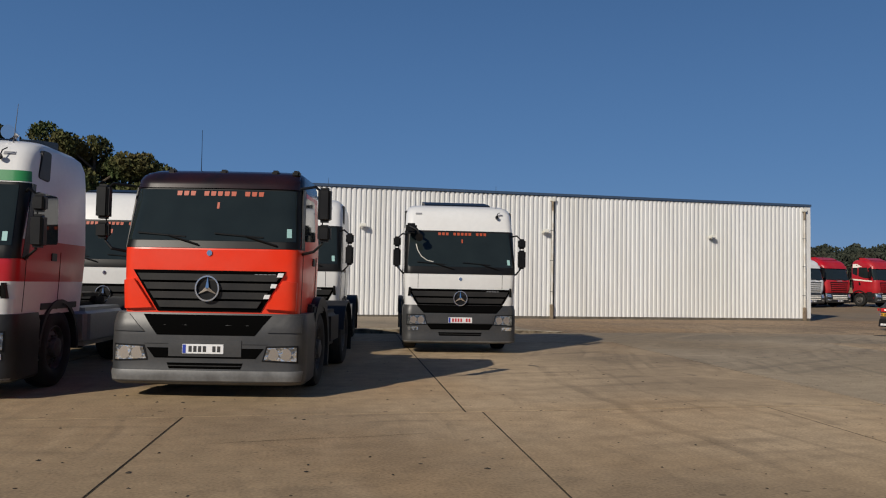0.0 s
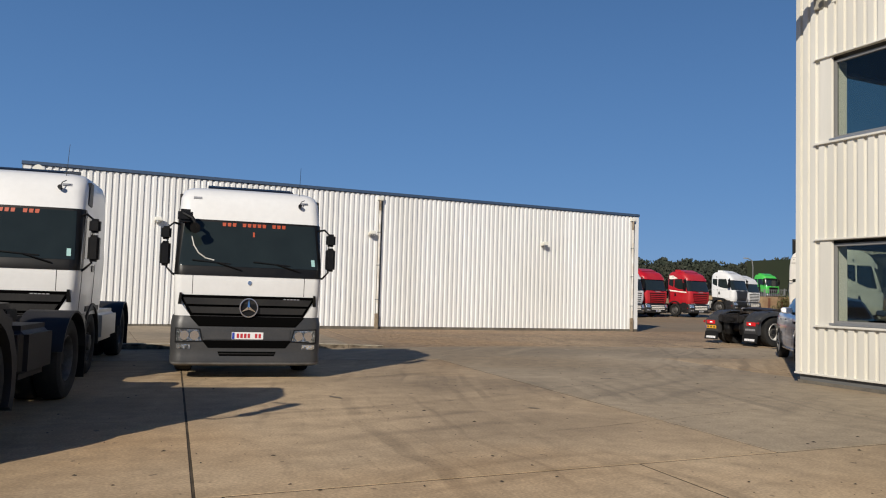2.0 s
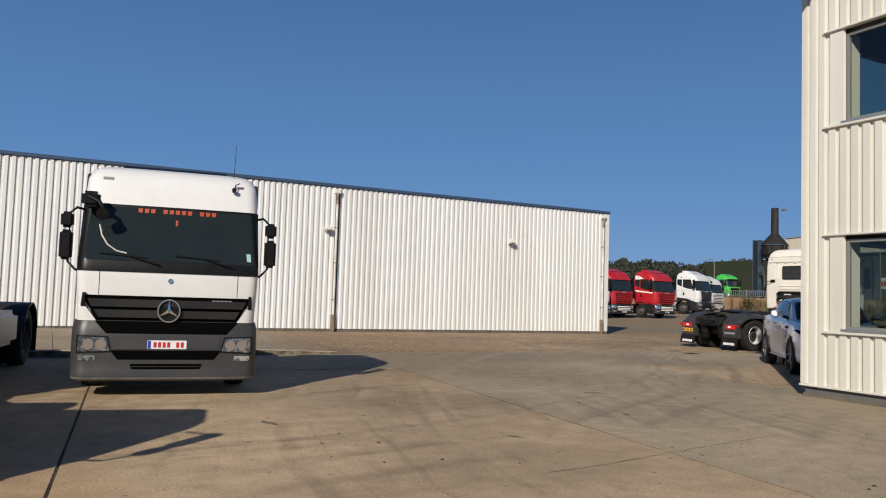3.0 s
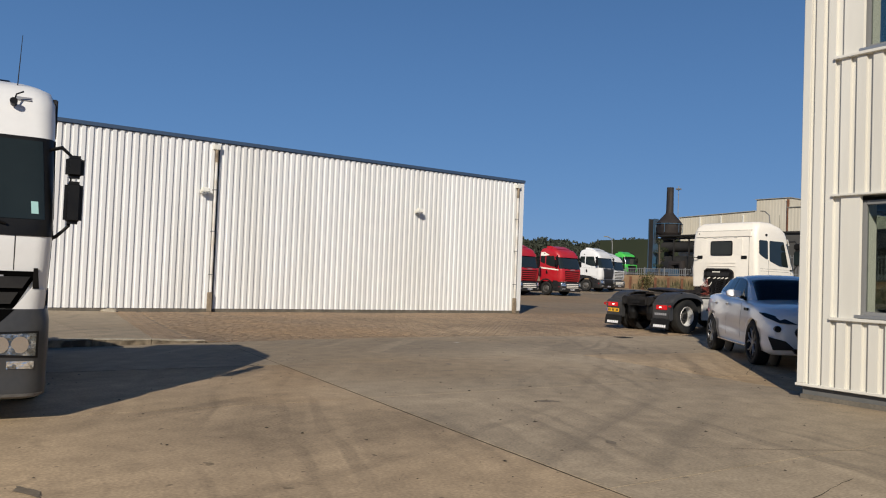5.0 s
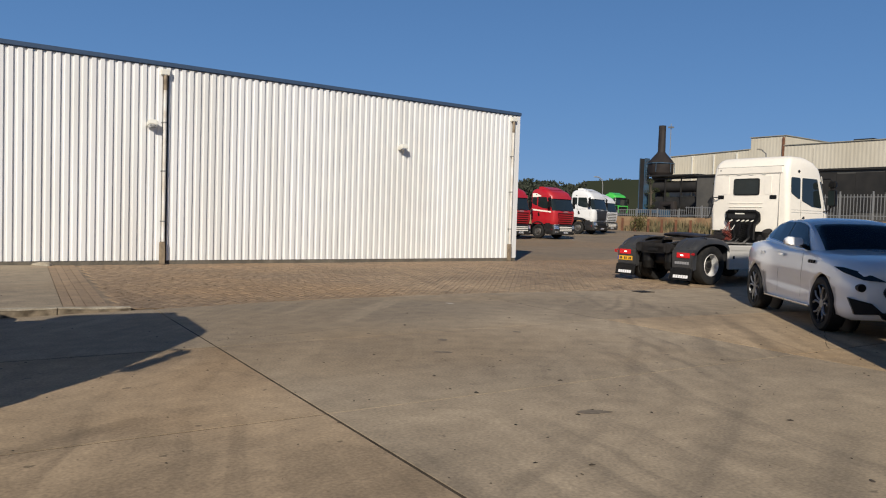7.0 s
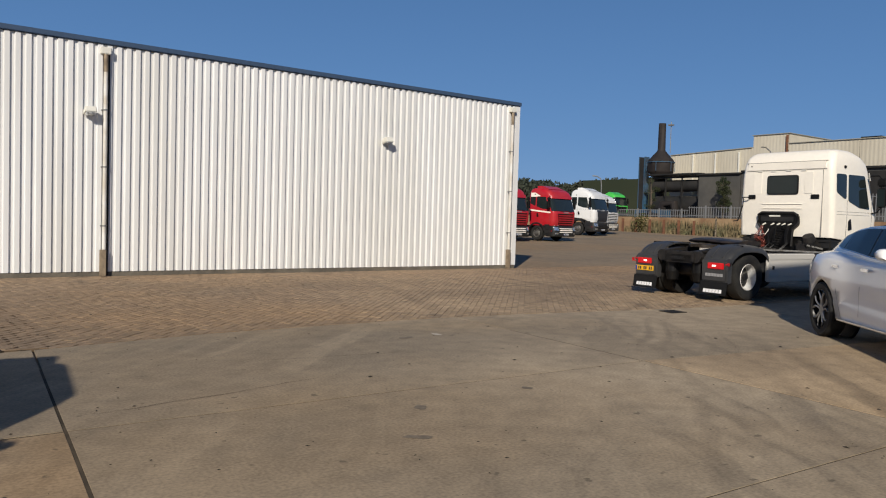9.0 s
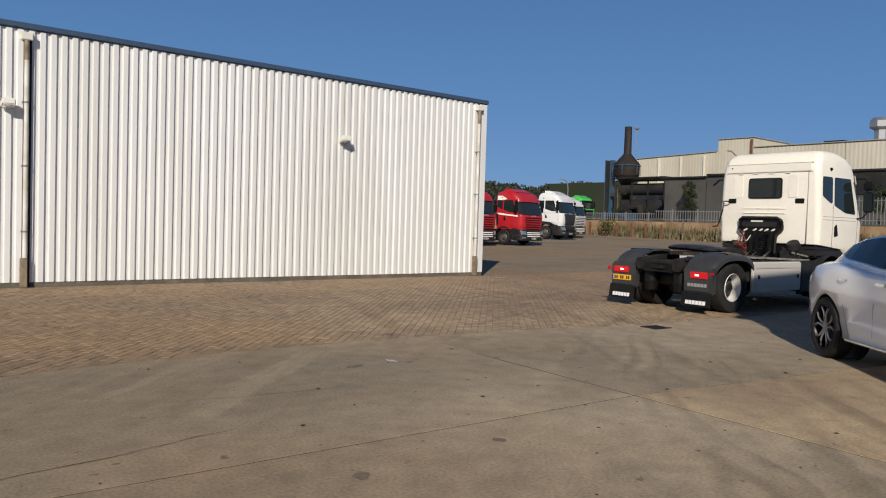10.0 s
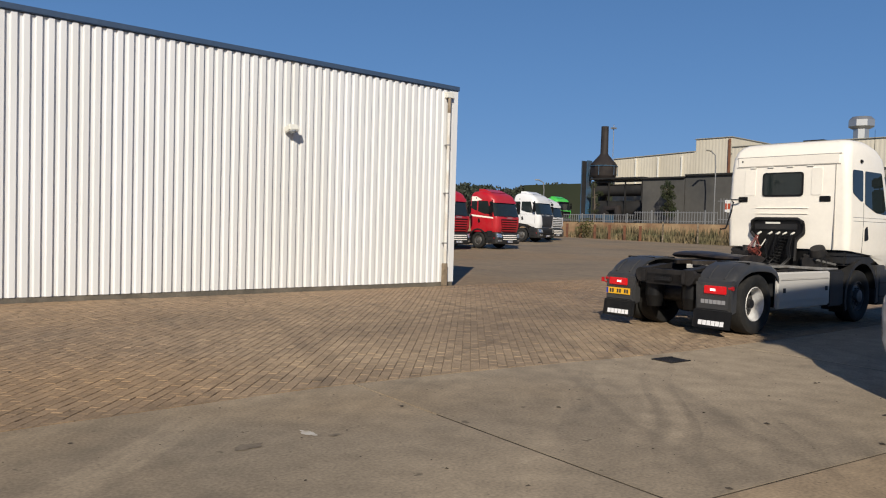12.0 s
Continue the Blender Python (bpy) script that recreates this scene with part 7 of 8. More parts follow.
def suv(m, label):
    c = thing("car", m, label, "car")
    # body sections along the length: y, half width low, mid, belt; z low, mid, belt
    S = [(0.0, 0.55, 0.62, 0.45, 0.34, 0.55, 0.80), (0.08, 0.78, 0.84, 0.68, 0.27, 0.58, 0.92), (0.28, 0.90, 0.955, 0.82, 0.24, 0.64, 1.01), (0.6, 0.93, 0.985, 0.87, 0.24, 0.72, 1.07),
         (1.0, 0.94, 0.99, 0.89, 0.25, 0.78, 1.11), (1.5, 0.93, 0.965, 0.90, 0.26, 0.80, 1.15), (2.0, 0.93, 0.96, 0.91, 0.26, 0.80, 1.16), (2.7, 0.93, 0.965, 0.91, 0.26, 0.82, 1.18), (3.3, 0.93, 0.985, 0.92, 0.26, 0.85, 1.21),
         (3.8, 0.94, 1.005, 0.925, 0.26, 0.88, 1.24), (4.25, 0.91, 0.985, 0.88, 0.28, 0.89, 1.23), (4.6, 0.83, 0.90, 0.76, 0.34, 0.86, 1.20), (4.86, 0.68, 0.76, 0.60, 0.42, 0.78, 1.10), (4.95, 0.55, 0.64, 0.48, 0.5, 0.75, 1.0)]
    loops = []
    for y, wl, wm, wb, zl, zm, zb in S:
        door = float(np.interp(y, [1.2, 1.5, 2.0, 2.7, 3.3, 3.5], [0, 0.6, 1.0, 0.8, 0.15, 0]))
        half = [(wl * 0.9, zl), (wl, zl + 0.05), (wm * (0.985 - 0.01 * door), (zl + zm) / 2 - 0.04 - 0.05 * door), (wm * (0.98 - 0.03 * door), (zl + zm) / 2 + 0.03 + 0.03 * door), (wm, zm), (wm * 0.985, (zm * 0.55 + zb * 0.45)), ((wm * 0.45 + wb * 0.55), zm * 0.15 + zb * 0.85), (wb * 0.93, zb), (wb * 0.55, zb + 0.035), (0.0, zb + 0.05)]
        loops.append([(x, y, z) for x, z in half] + [(-x, y, z) for x, z in half[-2::-1]])
    bm = nb()
    loft(bm, loops)
    bmesh.ops.subdivide_edges(bm, edges=bm.edges[:], cuts=1, smooth=0.6, use_grid_fill=True)
    bmesh.ops.triangulate(bm, faces=bm.faces[:])
    body = part("body", bm, "paint_car", c, smooth=60)
    # wheel openings cut through the flanks
    bm = nb()
    for y in (0.93, 3.93):
        for s in (-1, 1):
            cyl(bm, (s * 0.60, y, 0.405), (s * 1.3, y, 0.405), 0.432, n=48)
    cutter = part("cutter", bm, "black", None, m=c.matrix_basis)
    bo = body.modifiers.new("openings", "BOOLEAN")
    bo.operation, bo.object, bo.solver = "DIFFERENCE", cutter, "EXACT"
    bpy.context.view_layer.update()
    cut = bpy.data.meshes.new_from_object(body.evaluated_get(bpy.context.evaluated_depsgraph_get()))
    body.modifiers.remove(bo)
    body.data = cut
    cut.materials.clear()
    cut.materials.append(M["paint_car"])
    bpy.data.objects.remove(cutter)
    # cabin
    bm = nb()
    rows = []
    for y in np.linspace(1.30, 4.60, 34):
        _, wb, wt, zt = lerp_table(SUV_G, y)
        L = [cabin_point(y, v, -1) for v in (0, 0.25, 0.5, 0.75, 1)]
        R = [cabin_point(y, v, 1) for v in (1, 0.75, 0.5, 0.25, 0)]
        rows.append(L + [(wt * u, y, zt - 0.05 * abs(u) ** 3) for u in (-0.9, -0.6, -0.3, 0, 0.3, 0.6, 0.9)] + R)
    loft(bm, [r for r in rows])
    part("cabin", bm, "paint_car", c, smooth=50)
    # windscreen and rear screen
    for ya, yb, name, ua in ((1.37, 2.10, "windscreen", 0.93), (4.0, 4.56, "rear_screen", 0.84)):
        bm = nb()
        grid = []
        for y in np.linspace(ya, yb, 9):
            _, wb, wt, zt = lerp_table(SUV_G, y)
            grid.append([(wt * u * ua * 1.0, y - 0.006, zt + 0.008 - 0.05 * abs(u * ua) ** 3) for u in np.linspace(-1, 1, 13)])
        sheet(bm, grid)
        bmesh.ops.solidify(bm, geom=bm.faces[:], thickness=0.006)
        part(name, bm, "glass", c, smooth=50)
    for s in (-1, 1):
        # side glass in three panes under one rising line
        def top(y):
            return 0.94
        def low(y):
            return 0.17 + 0.03 * (y - 1.7) + 0.20 * max(0.0, (y - 2.5) / 1.2) ** 1.3 + 0.30 * max(0.0, (y - 3.75) / 0.5) ** 1.4
        for ya, yb in ((1.66, 2.745), (2.785, 3.625), (3.645, 4.22)):
            bm = nb()
            grid = []
            for y in np.linspace(ya, yb, 26):
                lo = low(y)
                hi = top(y) if y > 2.12 else 0.17 + 0.77 * ((y - 1.64) / 0.48) ** 0.85
                hi = max(hi, lo + 0.02)
                grid.append([cabin_point(y, lo + (hi - lo) * k / 4, s, 0.012) for k in range(5)])
            sheet(bm, grid)
            part("side_window", bm, "glass", c, "dark tinted side window", smooth=50)
        bm = nb()
        tube(bm, [cabin_point(y, low(y) - 0.02, s, 0.006) for y in np.linspace(1.72, 4.2, 16)], 0.009, 5)
        part("window_trim", bm, "chrome", c)
        bm = nb()
        grid = [[cabin_point(y, low(y) + (0.93 - low(y)) * k / 4, s, 0.010) for k in range(5)] for y in (2.72, 2.765, 2.81)]
        sheet(bm, grid)
        part("door_pillar", bm, "black", c)
        bm = nb()
        sheet(bm, [[cabin_point(y, low(y) + (0.93 - low(y)) * k / 4, s, 0.010) for k in range(5)] for y in (3.60, 3.635, 3.67)])
        part("rear_pillar", bm, "black", c)
        bm = nb()
        loft(bm, [[(s * (0.93 + dx), 1.84 + yy * k, 1.27 + zz * k) for yy, zz in ((-0.11, -0.05), (-0.02, -0.075), (0.09, -0.065), (0.12, 0.03), (0.04, 0.075), (-0.07, 0.06))] for dx, k in ((0.0, 0.45), (0.04, 0.92), (0.14, 1.05), (0.23, 0.92), (0.27, 0.6))])
        part("mirror", bm, "paint_car", c, smooth=60)
        bm = nb()
        box(bm, *sorted((s * 0.86, s * 0.95)), 1.80, 1.92, 1.17, 1.23, 0.015)
        part("mirror_foot", bm, "black", c)
        for y in (2.62, 3.50):
            bm = nb()
            box(bm, *sorted((s * 0.955, s * 0.995)), y - 0.11, y + 0.11, 1.02, 1.06, 0.014)
            part("door_handle", bm, "chrome", c)
        for y in (1.74, 2.76, 3.52):
            bm = nb()
            pts = [(s * 0.968, y, 0.42), (s * 0.972, y, 0.75), (s * 0.935, y + 0.03, 1.10)]
            if y > 3.5:
                pts = [(s * 0.965, 3.30, 0.36), (s * 0.985, 3.44, 0.70), (s * 0.94, 3.60, 1.06)]
            tube(bm, pts, 0.002, 4)
            part("door_seam", bm, "plastic_grey", c)
        for k in range(3):
            bm = nb()
            cyl(bm, (s * 0.92, 1.26 + k * 0.085, 0.985), (s * 0.984, 1.26 + k * 0.085, 0.985), 0.026, n=12)
            part("wing_vent", bm, "black", c)
        bm = nb()
        box(bm, *sorted((s * 0.93, s * 0.966)), 1.42, 3.42, 0.295, 0.32, 0.008)
        part("sill_trim", bm, "chrome", c)
        # wheels in dark wells
        for y in (0.93, 3.93):
            bm = nb()
            arch(bm, s * 0.58, s * 0.945, y, 0.405, 0.415, 0.012, -18, 198, 20)
            cyl(bm, (s * 0.56, y, 0.405), (s * 0.60, y, 0.405), 0.43, n=32)
            part("wheel_well", bm, "black", c)
            bm = nb()
            lathe(bm, [(0.28, -0.1), (0.30, -0.125), (0.365, -0.125), (0.39, -0.1), (0.395, 0.0), (0.39, 0.1), (0.365, 0.125), (0.30, 0.125), (0.285, 0.11)], 40, True)
            w = part("wheel", bm, "tyre", c, m=pose(s * 0.865, y, 0.395, 0, 0, 0 if s > 0 else 180))
            bm = nb()
            lathe(bm, [(0.285, 0.105), (0.27, 0.115), (0.262, 0.07), (0.255, 0.0)], 40)
            barrel = bm
            bm = nb()
            for k in range(5):
                a = 2 * math.pi * k / 5 + 0.3
                P = lambda r, d, x: (x, r * math.cos(a + d), r * math.sin(a + d))
                for d in (-1, 1):
                    tube(bm, [P(0.05, d * 0.45, 0.085), P(0.14, d * 0.17, 0.10), P(0.20, d * 0.20, 0.103), P(0.265, d * 0.36, 0.105)], 0.016, 5)
            cyl(bm, (0.05, 0, 0), (0.10, 0, 0), 0.065, n=16)
            part("rim", barrel, "rim_black", w, "gloss black rim barrel")
            part("spokes", bm, "suv_rim", w, "bright machined twin spokes")
            bm = nb()
            cyl(bm, (-0.02, 0, 0), (0.03, 0, 0), 0.255, n=28)
            part("brake_disc", bm, "black", w)
    # front: headlamps, grille, intakes, plate
    for s in (-1, 1):
        bm = nb()
        P = [(0.42, 0.09, 0.77), (0.72, 0.14, 0.79), (0.90, 0.36, 0.875), (0.93, 0.60, 0.945), (0.88, 0.40, 0.945), (0.62, 0.18, 0.865)]
        A = [bm.verts.new((s * (x + 0.06), y - 0.105, z + 0.016)) for x, y, z in P]
        B = [bm.verts.new((s * (x - 0.05), y + 0.10, z - 0.01)) for x, y, z in P]
        bm.faces.new(A), bm.faces.new(B)
        for i in range(6):
            bm.faces.new((A[i], A[(i + 1) % 6], B[(i + 1) % 6], B[i]))
        part("headlight", bm, "glass", c)
        bm = nb()
        P = [(0.50, 0.035, 0.36), (0.85, 0.13, 0.34), (0.92, 0.19, 0.56), (0.66, 0.06, 0.50)]
        A = [bm.verts.new((s * (x + 0.02), y - 0.075, z)) for x, y, z in P]
        B = [bm.verts.new((s * (x - 0.03), y + 0.14, z)) for x, y, z in P]
        bm.faces.new(A), bm.faces.new(B)
        for i in range(4):
            bm.faces.new((A[i], A[(i + 1) % 4], B[(i + 1) % 4], B[i]))
        part("intake", bm, "black", c)
        bm = nb()
        cyl(bm, (s * 0.80, 0.03, 0.70), (s * 0.80, 0.14, 0.70), 0.055, n=16)
        part("fog_lamp", bm, "black", c)
    bm = nb()
    prism(bm, rounded([(-0.40, 0.46), (0.40, 0.46), (0.56, 0.66), (0.42, 0.80), (-0.42, 0.80), (-0.56, 0.66)], 0.06), "y", -0.06, 0.08, 0.015)
    part("grille", bm, "black", c)
    bm = nb()
    prism(bm, rounded([(-0.5, 0.28), (0.5, 0.28), (0.6, 0.38), (-0.6, 0.38)], 0.03), "y", -0.04, 0.06, 0.01)
    part("lower_intake", bm, "black", c)
    number_plate(c, -0.05, -0.065, 0.44, "plate_ink", "plate_yellow")
    return c


M["sticker_teal"] = mat("sticker_teal", (0.30, 0.50, 0.48), 0.6)
M["visor"] = mat("visor", (0.012, 0.007, 0.007), 0.22, col2=(0.022, 0.008, 0.008), scale=3, coat=0.3)

W = "paint_white"
NARROW_CAB = Matrix.Diagonal((0.936, 1, 1, 1))
white_bands = [(0.95, 1.74, W, ""), (1.74, 3.13, W, "")]
star_truck(pose(3.30, 15.50, 0, 0, 0, -7.3) @ NARROW_CAB, "white tractor unit with grey bumper and orange screen lettering", dict(bands=white_bands, front_mirror=True), "parked tractor units")
star_truck(pose(-0.33, 15.35, 0, 0, 0, -9.3) @ NARROW_CAB, "white tractor unit with dark grille parked in a row", dict(bands=white_bands), "parked tractor units")
star_truck(pose(-3.55, 15.5, 0, 0, 0, -7.3) @ NARROW_CAB, "white tractor unit parked behind an orange truck", dict(bands=white_bands), "parked tractor units")
O = "paint_orange"
star_truck(pose(-1.15, 9.757, 0, 0, 0, -11.8) @ NARROW_CAB, "orange tractor unit with smoked roof visor and grey bumper", dict(tall=False, bands=[(0.95, 1.78, O, ""), (1.78, 2.54, O, ""), (2.54, 2.81, "visor", "dark smoked roof cap")], corner=O, ink="plate_ink", film=0.58, wheelbase=2.9), "parked tractor units")
star_truck(pose(-4.42, 9.85, 0, 0, 0, -6.6) @ NARROW_CAB, "red and white tractor unit with green stripe and air horns",
           dict(bands=[(0.95, 1.36, W, ""), (1.36, 1.86, "paint_red", "dark red band"), (1.86, 3.13, W, "")], horns=True, bumper="plastic", ink="plate_ink", stripe="paint_green"), "parked tractor units")

lattice_truck(pose(27.33, 22.88, 0, 0, 0, 87.6), "cream white tractor unit with bare rear frame and dark mudguards", dict(paint="paint_cream", rear=True))

suv(pose(16.41, 14.865, 0, 0, 0, -40.8) @ Matrix.Diagonal((1, 1, 1.02, 1)), "silver sport utility car parked at the office corner")

# row of tractor units across the yard
for x, y, turn, P, lab in (
        (36.9, 48.1, 9, dict(paint="paint_white", slat="paint_white"), "white tractor unit with slatted grille in the far row"),
        (39.85, 49.0, 9, dict(paint="paint_red", slat="paint_red", stripe=True, bumper="plastic"), "red tractor unit with cream lower bars in the far row"),
        (43.85, 48.75, 9, dict(paint="paint_red", slat="paint_red", stripe=True, bumper="plastic"), "bright red tractor unit with a pale stripe in the far row"),
        (46.7, 57.6, 9, dict(paint="paint_white"), "white tractor unit standing behind the red ones"),
        (43.2, 58.0, 9, dict(paint="paint_red"), "red tractor unit whose roof shows over the row"),
        (55.93, 56.26, 15, dict(paint="paint_white", size=1.09, slat="navy", bumper="plastic", low_slat="black", navy=True), "white tractor unit with a navy grille in the far row"),
        (60.7, 59.3, 12, dict(paint="paint_white"), "white tractor unit at the end of the row"),
        (83.2, 77.3, 2, dict(paint="paint_lime", slat="black", low_slat="black", visor="black"), "bright green tractor unit on the higher ground")):
    lattice_truck(pose(x, y, rise(x, y), 0, 0, turn) @ Matrix.Scale(P.get("size", 1.0), 4), lab, P, "far row of tractor units")


# ---- small things on the ground ----
def drain(x, y):
    d = thing("drain_cover", pose(x, y, 0.0, 0, 0, -6) @ Matrix.Diagonal((0.55, 0.6, 1, 1)), "dark iron drain grate set in the concrete", "drain")
    bm = nb()
    for k in range(9):
        box(bm, -0.33 + k * 0.075, -0.29 + k * 0.075, -0.22, 0.22, 0.0, 0.012)
    box(bm, -0.36, 0.36, -0.26, -0.22, 0.0, 0.013)
    box(bm, -0.36, 0.36, 0.22, 0.26, 0.0, 0.013)
    part("grate", bm, "chassis", d)
    bm = nb()
    box(bm, -0.35, 0.35, -0.25, 0.25, -0.001, 0.005)
    part("pit", bm, "joint", d)


drain(18.6, 21.35)


def cracks():
    """Fine dark cracks and saw cuts in the slabs, lying just proud of the surface."""
    r = random.Random(12)
    runs = [((8.3, 18.95), (10.4, 19.35)), ((3.0, 12.3), (4.6, 12.1)), ((5.6, 10.2), (9.4, 10.9)), ((14.6, 15.2), (17.2, 16.6)), ((9.0, 12.2), (10.6, 11.3)), ((10.2, 20.4), (11.9, 20.1)), ((-1.0, 7.2), (1.2, 7.5))]
    for a, b in runs:
        A, B = Vector(a), Vector(b)
        n = max(6, int((B - A).length / 0.12))
        d = (B - A).normalized()
        q = Vector((-d.y, d.x))
        L, R = [], []
        off = 0.0
        for k in range(n + 1):
            off = off * 0.8 + r.uniform(-0.02, 0.02)
            p = A.lerp(B, k / n) + q * off
            w = r.uniform(0.001, 0.005) * (0.2 if k in (0, n) else 1)
            L.append((p.x + q.x * w, p.y + q.y * w, 0.004))
            R.append((p.x - q.x * w, p.y - q.y * w, 0.004))
        bm = nb()
        sheet(bm, [L, R])
        part("crack", bm, "joint", bpy.data.objects["concrete_pavement"])


def debris():
    """Leaf scraps, clods and oil drips scattered over the yard."""
    r = random.Random(21)
    V, F = [], []
    for _ in range(3200):
        x, y = r.uniform(-3, 24), r.uniform(3, 30)
        if y > 22 and r.random() < 0.6:
            continue
        s = r.choice((0.004, 0.005, 0.006, 0.006, 0.008, 0.008, 0.01, 0.012, 0.016, 0.024)) * r.uniform(0.7, 1.3)
        n = 7
        z = lay(x, y) if y > boundary(x) else 0.0
        k = len(V)
        a0 = r.uniform(0, 6.3)
        e = r.uniform(0.35, 0.9)
        for q in range(n):
            a = 2 * math.pi * q / n
            rr = s * r.uniform(0.7, 1.2)
            u, v = rr * math.cos(a), e * rr * math.sin(a)
            V.append((x + u * math.cos(a0) - v * math.sin(a0), y + u * math.sin(a0) + v * math.cos(a0), z + 0.0045))
        V.append((x, y, z + 0.006 + s * 0.25))
        F += [(k + q, k + (q + 1) % n, k + n) for q in range(n)]
    me = bpy.data.meshes.new("debris")
    me.from_pydata(V, [], F)
    me.materials.append(M["debris"])
    d = new("debris", me)
    tagged(d, "dark leaf scraps and clods scattered on the concrete", "debris", kind="stuff")


def patch(x, y, rx, ry, material, seed):
    r = random.Random(seed)
    bm = nb()
    n = 26
    c = bm.verts.new((0, 0, 0.0045))
    ring = [bm.verts.new((rx * q * math.cos(a), ry * q * math.sin(a), 0.004)) for a, q in ((2 * math.pi * k / n, 0.9 + 0.12 * math.sin(k * 0.9 + seed) + r.uniform(-0.12, 0.12)) for k in range(n))]
    for k in range(n):
        bm.faces.new((c, ring[k], ring[(k + 1) % n]))
    part("stain", bm, material, bpy.data.objects["concrete_pavement"], m=pose(x, y, 0, 0, 0, r.uniform(0, 180)))


M["debris"] = mat("debris", (0.045, 0.035, 0.025), 0.9, rnd=0.5)
M["oil"] = mat("oil", (0.13, 0.102, 0.07), 0.75, col2=(0.20, 0.16, 0.11), scale=18)
M["chalk"] = mat("chalk", (0.55, 0.52, 0.47), 0.9, col2=(0.40, 0.34, 0.26), scale=14)
cracks()
for x, y, rx, ry, mm, sd in ((12.52, 21.0, 0.13, 0.07, "oil", 1), (13.06, 21.06, 0.10, 0.05, "chalk", 2), (9.6, 14.52, 0.16, 0.07, "oil", 3), (11.9, 18.0, 0.07, 0.05, "oil", 4), (13.2, 20.9, 0.06, 0.03, "oil", 5),
                             (10.1, 17.2, 0.12, 0.05, "oil", 6), (10.6, 17.9, 0.09, 0.06, "oil", 7), (8.6, 12.6, 0.09, 0.05, "oil", 8), (6.3, 11.7, 0.10, 0.04, "oil", 9), (4.1, 13.2, 0.16, 0.05, "oil", 10)):
    patch(x, y, rx, ry, mm, sd)


def ramp(x):
    """The paved strip in front of the hall is raised behind a kerb at its western end."""
    return 0.115 * float(np.clip((8.6 - x) / 2.4, 0, 1))


def lay(x, y):
    """Height of the block paving, which falls away from the kerb towards the hall."""
    return ramp(x) * (1 - 0.75 * float(np.clip((y - 22) / (WY - 22), 0, 1)))


def kerb_row():
    k = new("kerb")
    tagged(k, "weathered concrete kerb stones that sink to yard level", "kerb", kind="structure")
    x = -34.0
    while x < 7.4:
        h0, h1 = ramp(x), ramp(x + 0.98)
        y = boundary(x)
        bm = nb()
        y1 = boundary(x + 0.992)
        loft(bm, [[(px, py - 0.005, -0.1), (px, py + 0.13, -0.1), (px, py + 0.13, h + 0.012), (px, py - 0.005, h + 0.012)] for px, py, h in ((x, y, h0), (x + 0.992, y1, h1))])
        bevel(bm, bm.verts[:], 0.010, 2)
        stone = part("kerb_stone", bm, "kerb", k)
        # paler strip along the top: the sun's brightness there is put into the colour
        bm = nb()
        loft(bm, [[(px, py - 0.012, h + w0), (px, py + 0.128, h + w0), (px, py + 0.124, h + 0.020), (px, py - 0.006, h + 0.020)] for px, py, h, w0 in ((x + 0.002, y, h0, 0.002), (x + 0.5, (y + y1) / 2, (h0 + h1) / 2, -0.008), (x + 0.99, y1, h1, 0.004))])
        part("worn_top", bm, "kerb_top", stone, "pale upper edge coloured as if sunlit")
        x += 1.0


kerb_row()


def apron_edge(y):
    """Where the smooth apron west of the block paving ends."""
    return 7.76 + 0.13 * (y - 22.4)


def apron():
    base = new("apron")
    tagged(base, "smooth grey concrete apron edged with narrow strips", "pavement", kind="structure")
    lines = [lambda y: -14.0, lambda y: -3.0, lambda y: 2.0, lambda y: 6.1] + [lambda y, k=k: apron_edge(y) - 0.155 * k for k in (4, 3, 2, 1, 0)]
    for i, (left, right) in enumerate(zip(lines, lines[1:])):
        loops = []
        for k in range(9):
            def ends(f):
                y = 26.0
                for _ in range(3):
                    y0 = boundary(f(y)) + 0.14
                    y = y0 + (WY - 0.07 - y0) * k / 8
                return f(y), y
            (xl, yl), (xr, yr) = ends(left), ends(right)
            xl, xr = xl + 0.006, xr - 0.006
            zl, zr = lay(xl, yl) + 0.002, lay(xr, yr) + 0.002
            loops.append([(xl, yl, zl - 0.06), (xr, yr, zr - 0.06), (xr, yr, zr), (xl, yl, zl)])
        bm = nb()
        loft(bm, loops)
        part("apron_slab" if i < 4 else "edging_strip", bm, "concrete_grey" if i < 4 else "paver", base)


apron()


def mortar_lump(x, y, w):
    """A spilt heap of mortar that has set at the foot of the wall."""
    r = random.Random(31)
    bm = nb()
    bmesh.ops.create_icosphere(bm, subdivisions=3, radius=1.0)
    for v in bm.verts:
        k = 1 + 0.28 * noise.noise(v.co * 1.7) + 0.10 * noise.noise(v.co * 5.0)
        v.co = Vector((v.co.x * w * k, v.co.y * w * 0.55 * k, max(-0.04, v.co.z * w * 0.42 * k)))
    p = part("mortar_lump", bm, "kerb_top", m=pose(x, y, lay(x, y), 0, 0, r.uniform(-10, 10)), smooth=50)
    tagged(p, "pale lump of set mortar at the hall's foot", "lump")


mortar_lump(8.2, 31.35, 0.24)

# ---- block paving ----
PL, PW, PG = 0.208, 0.104, 0.006


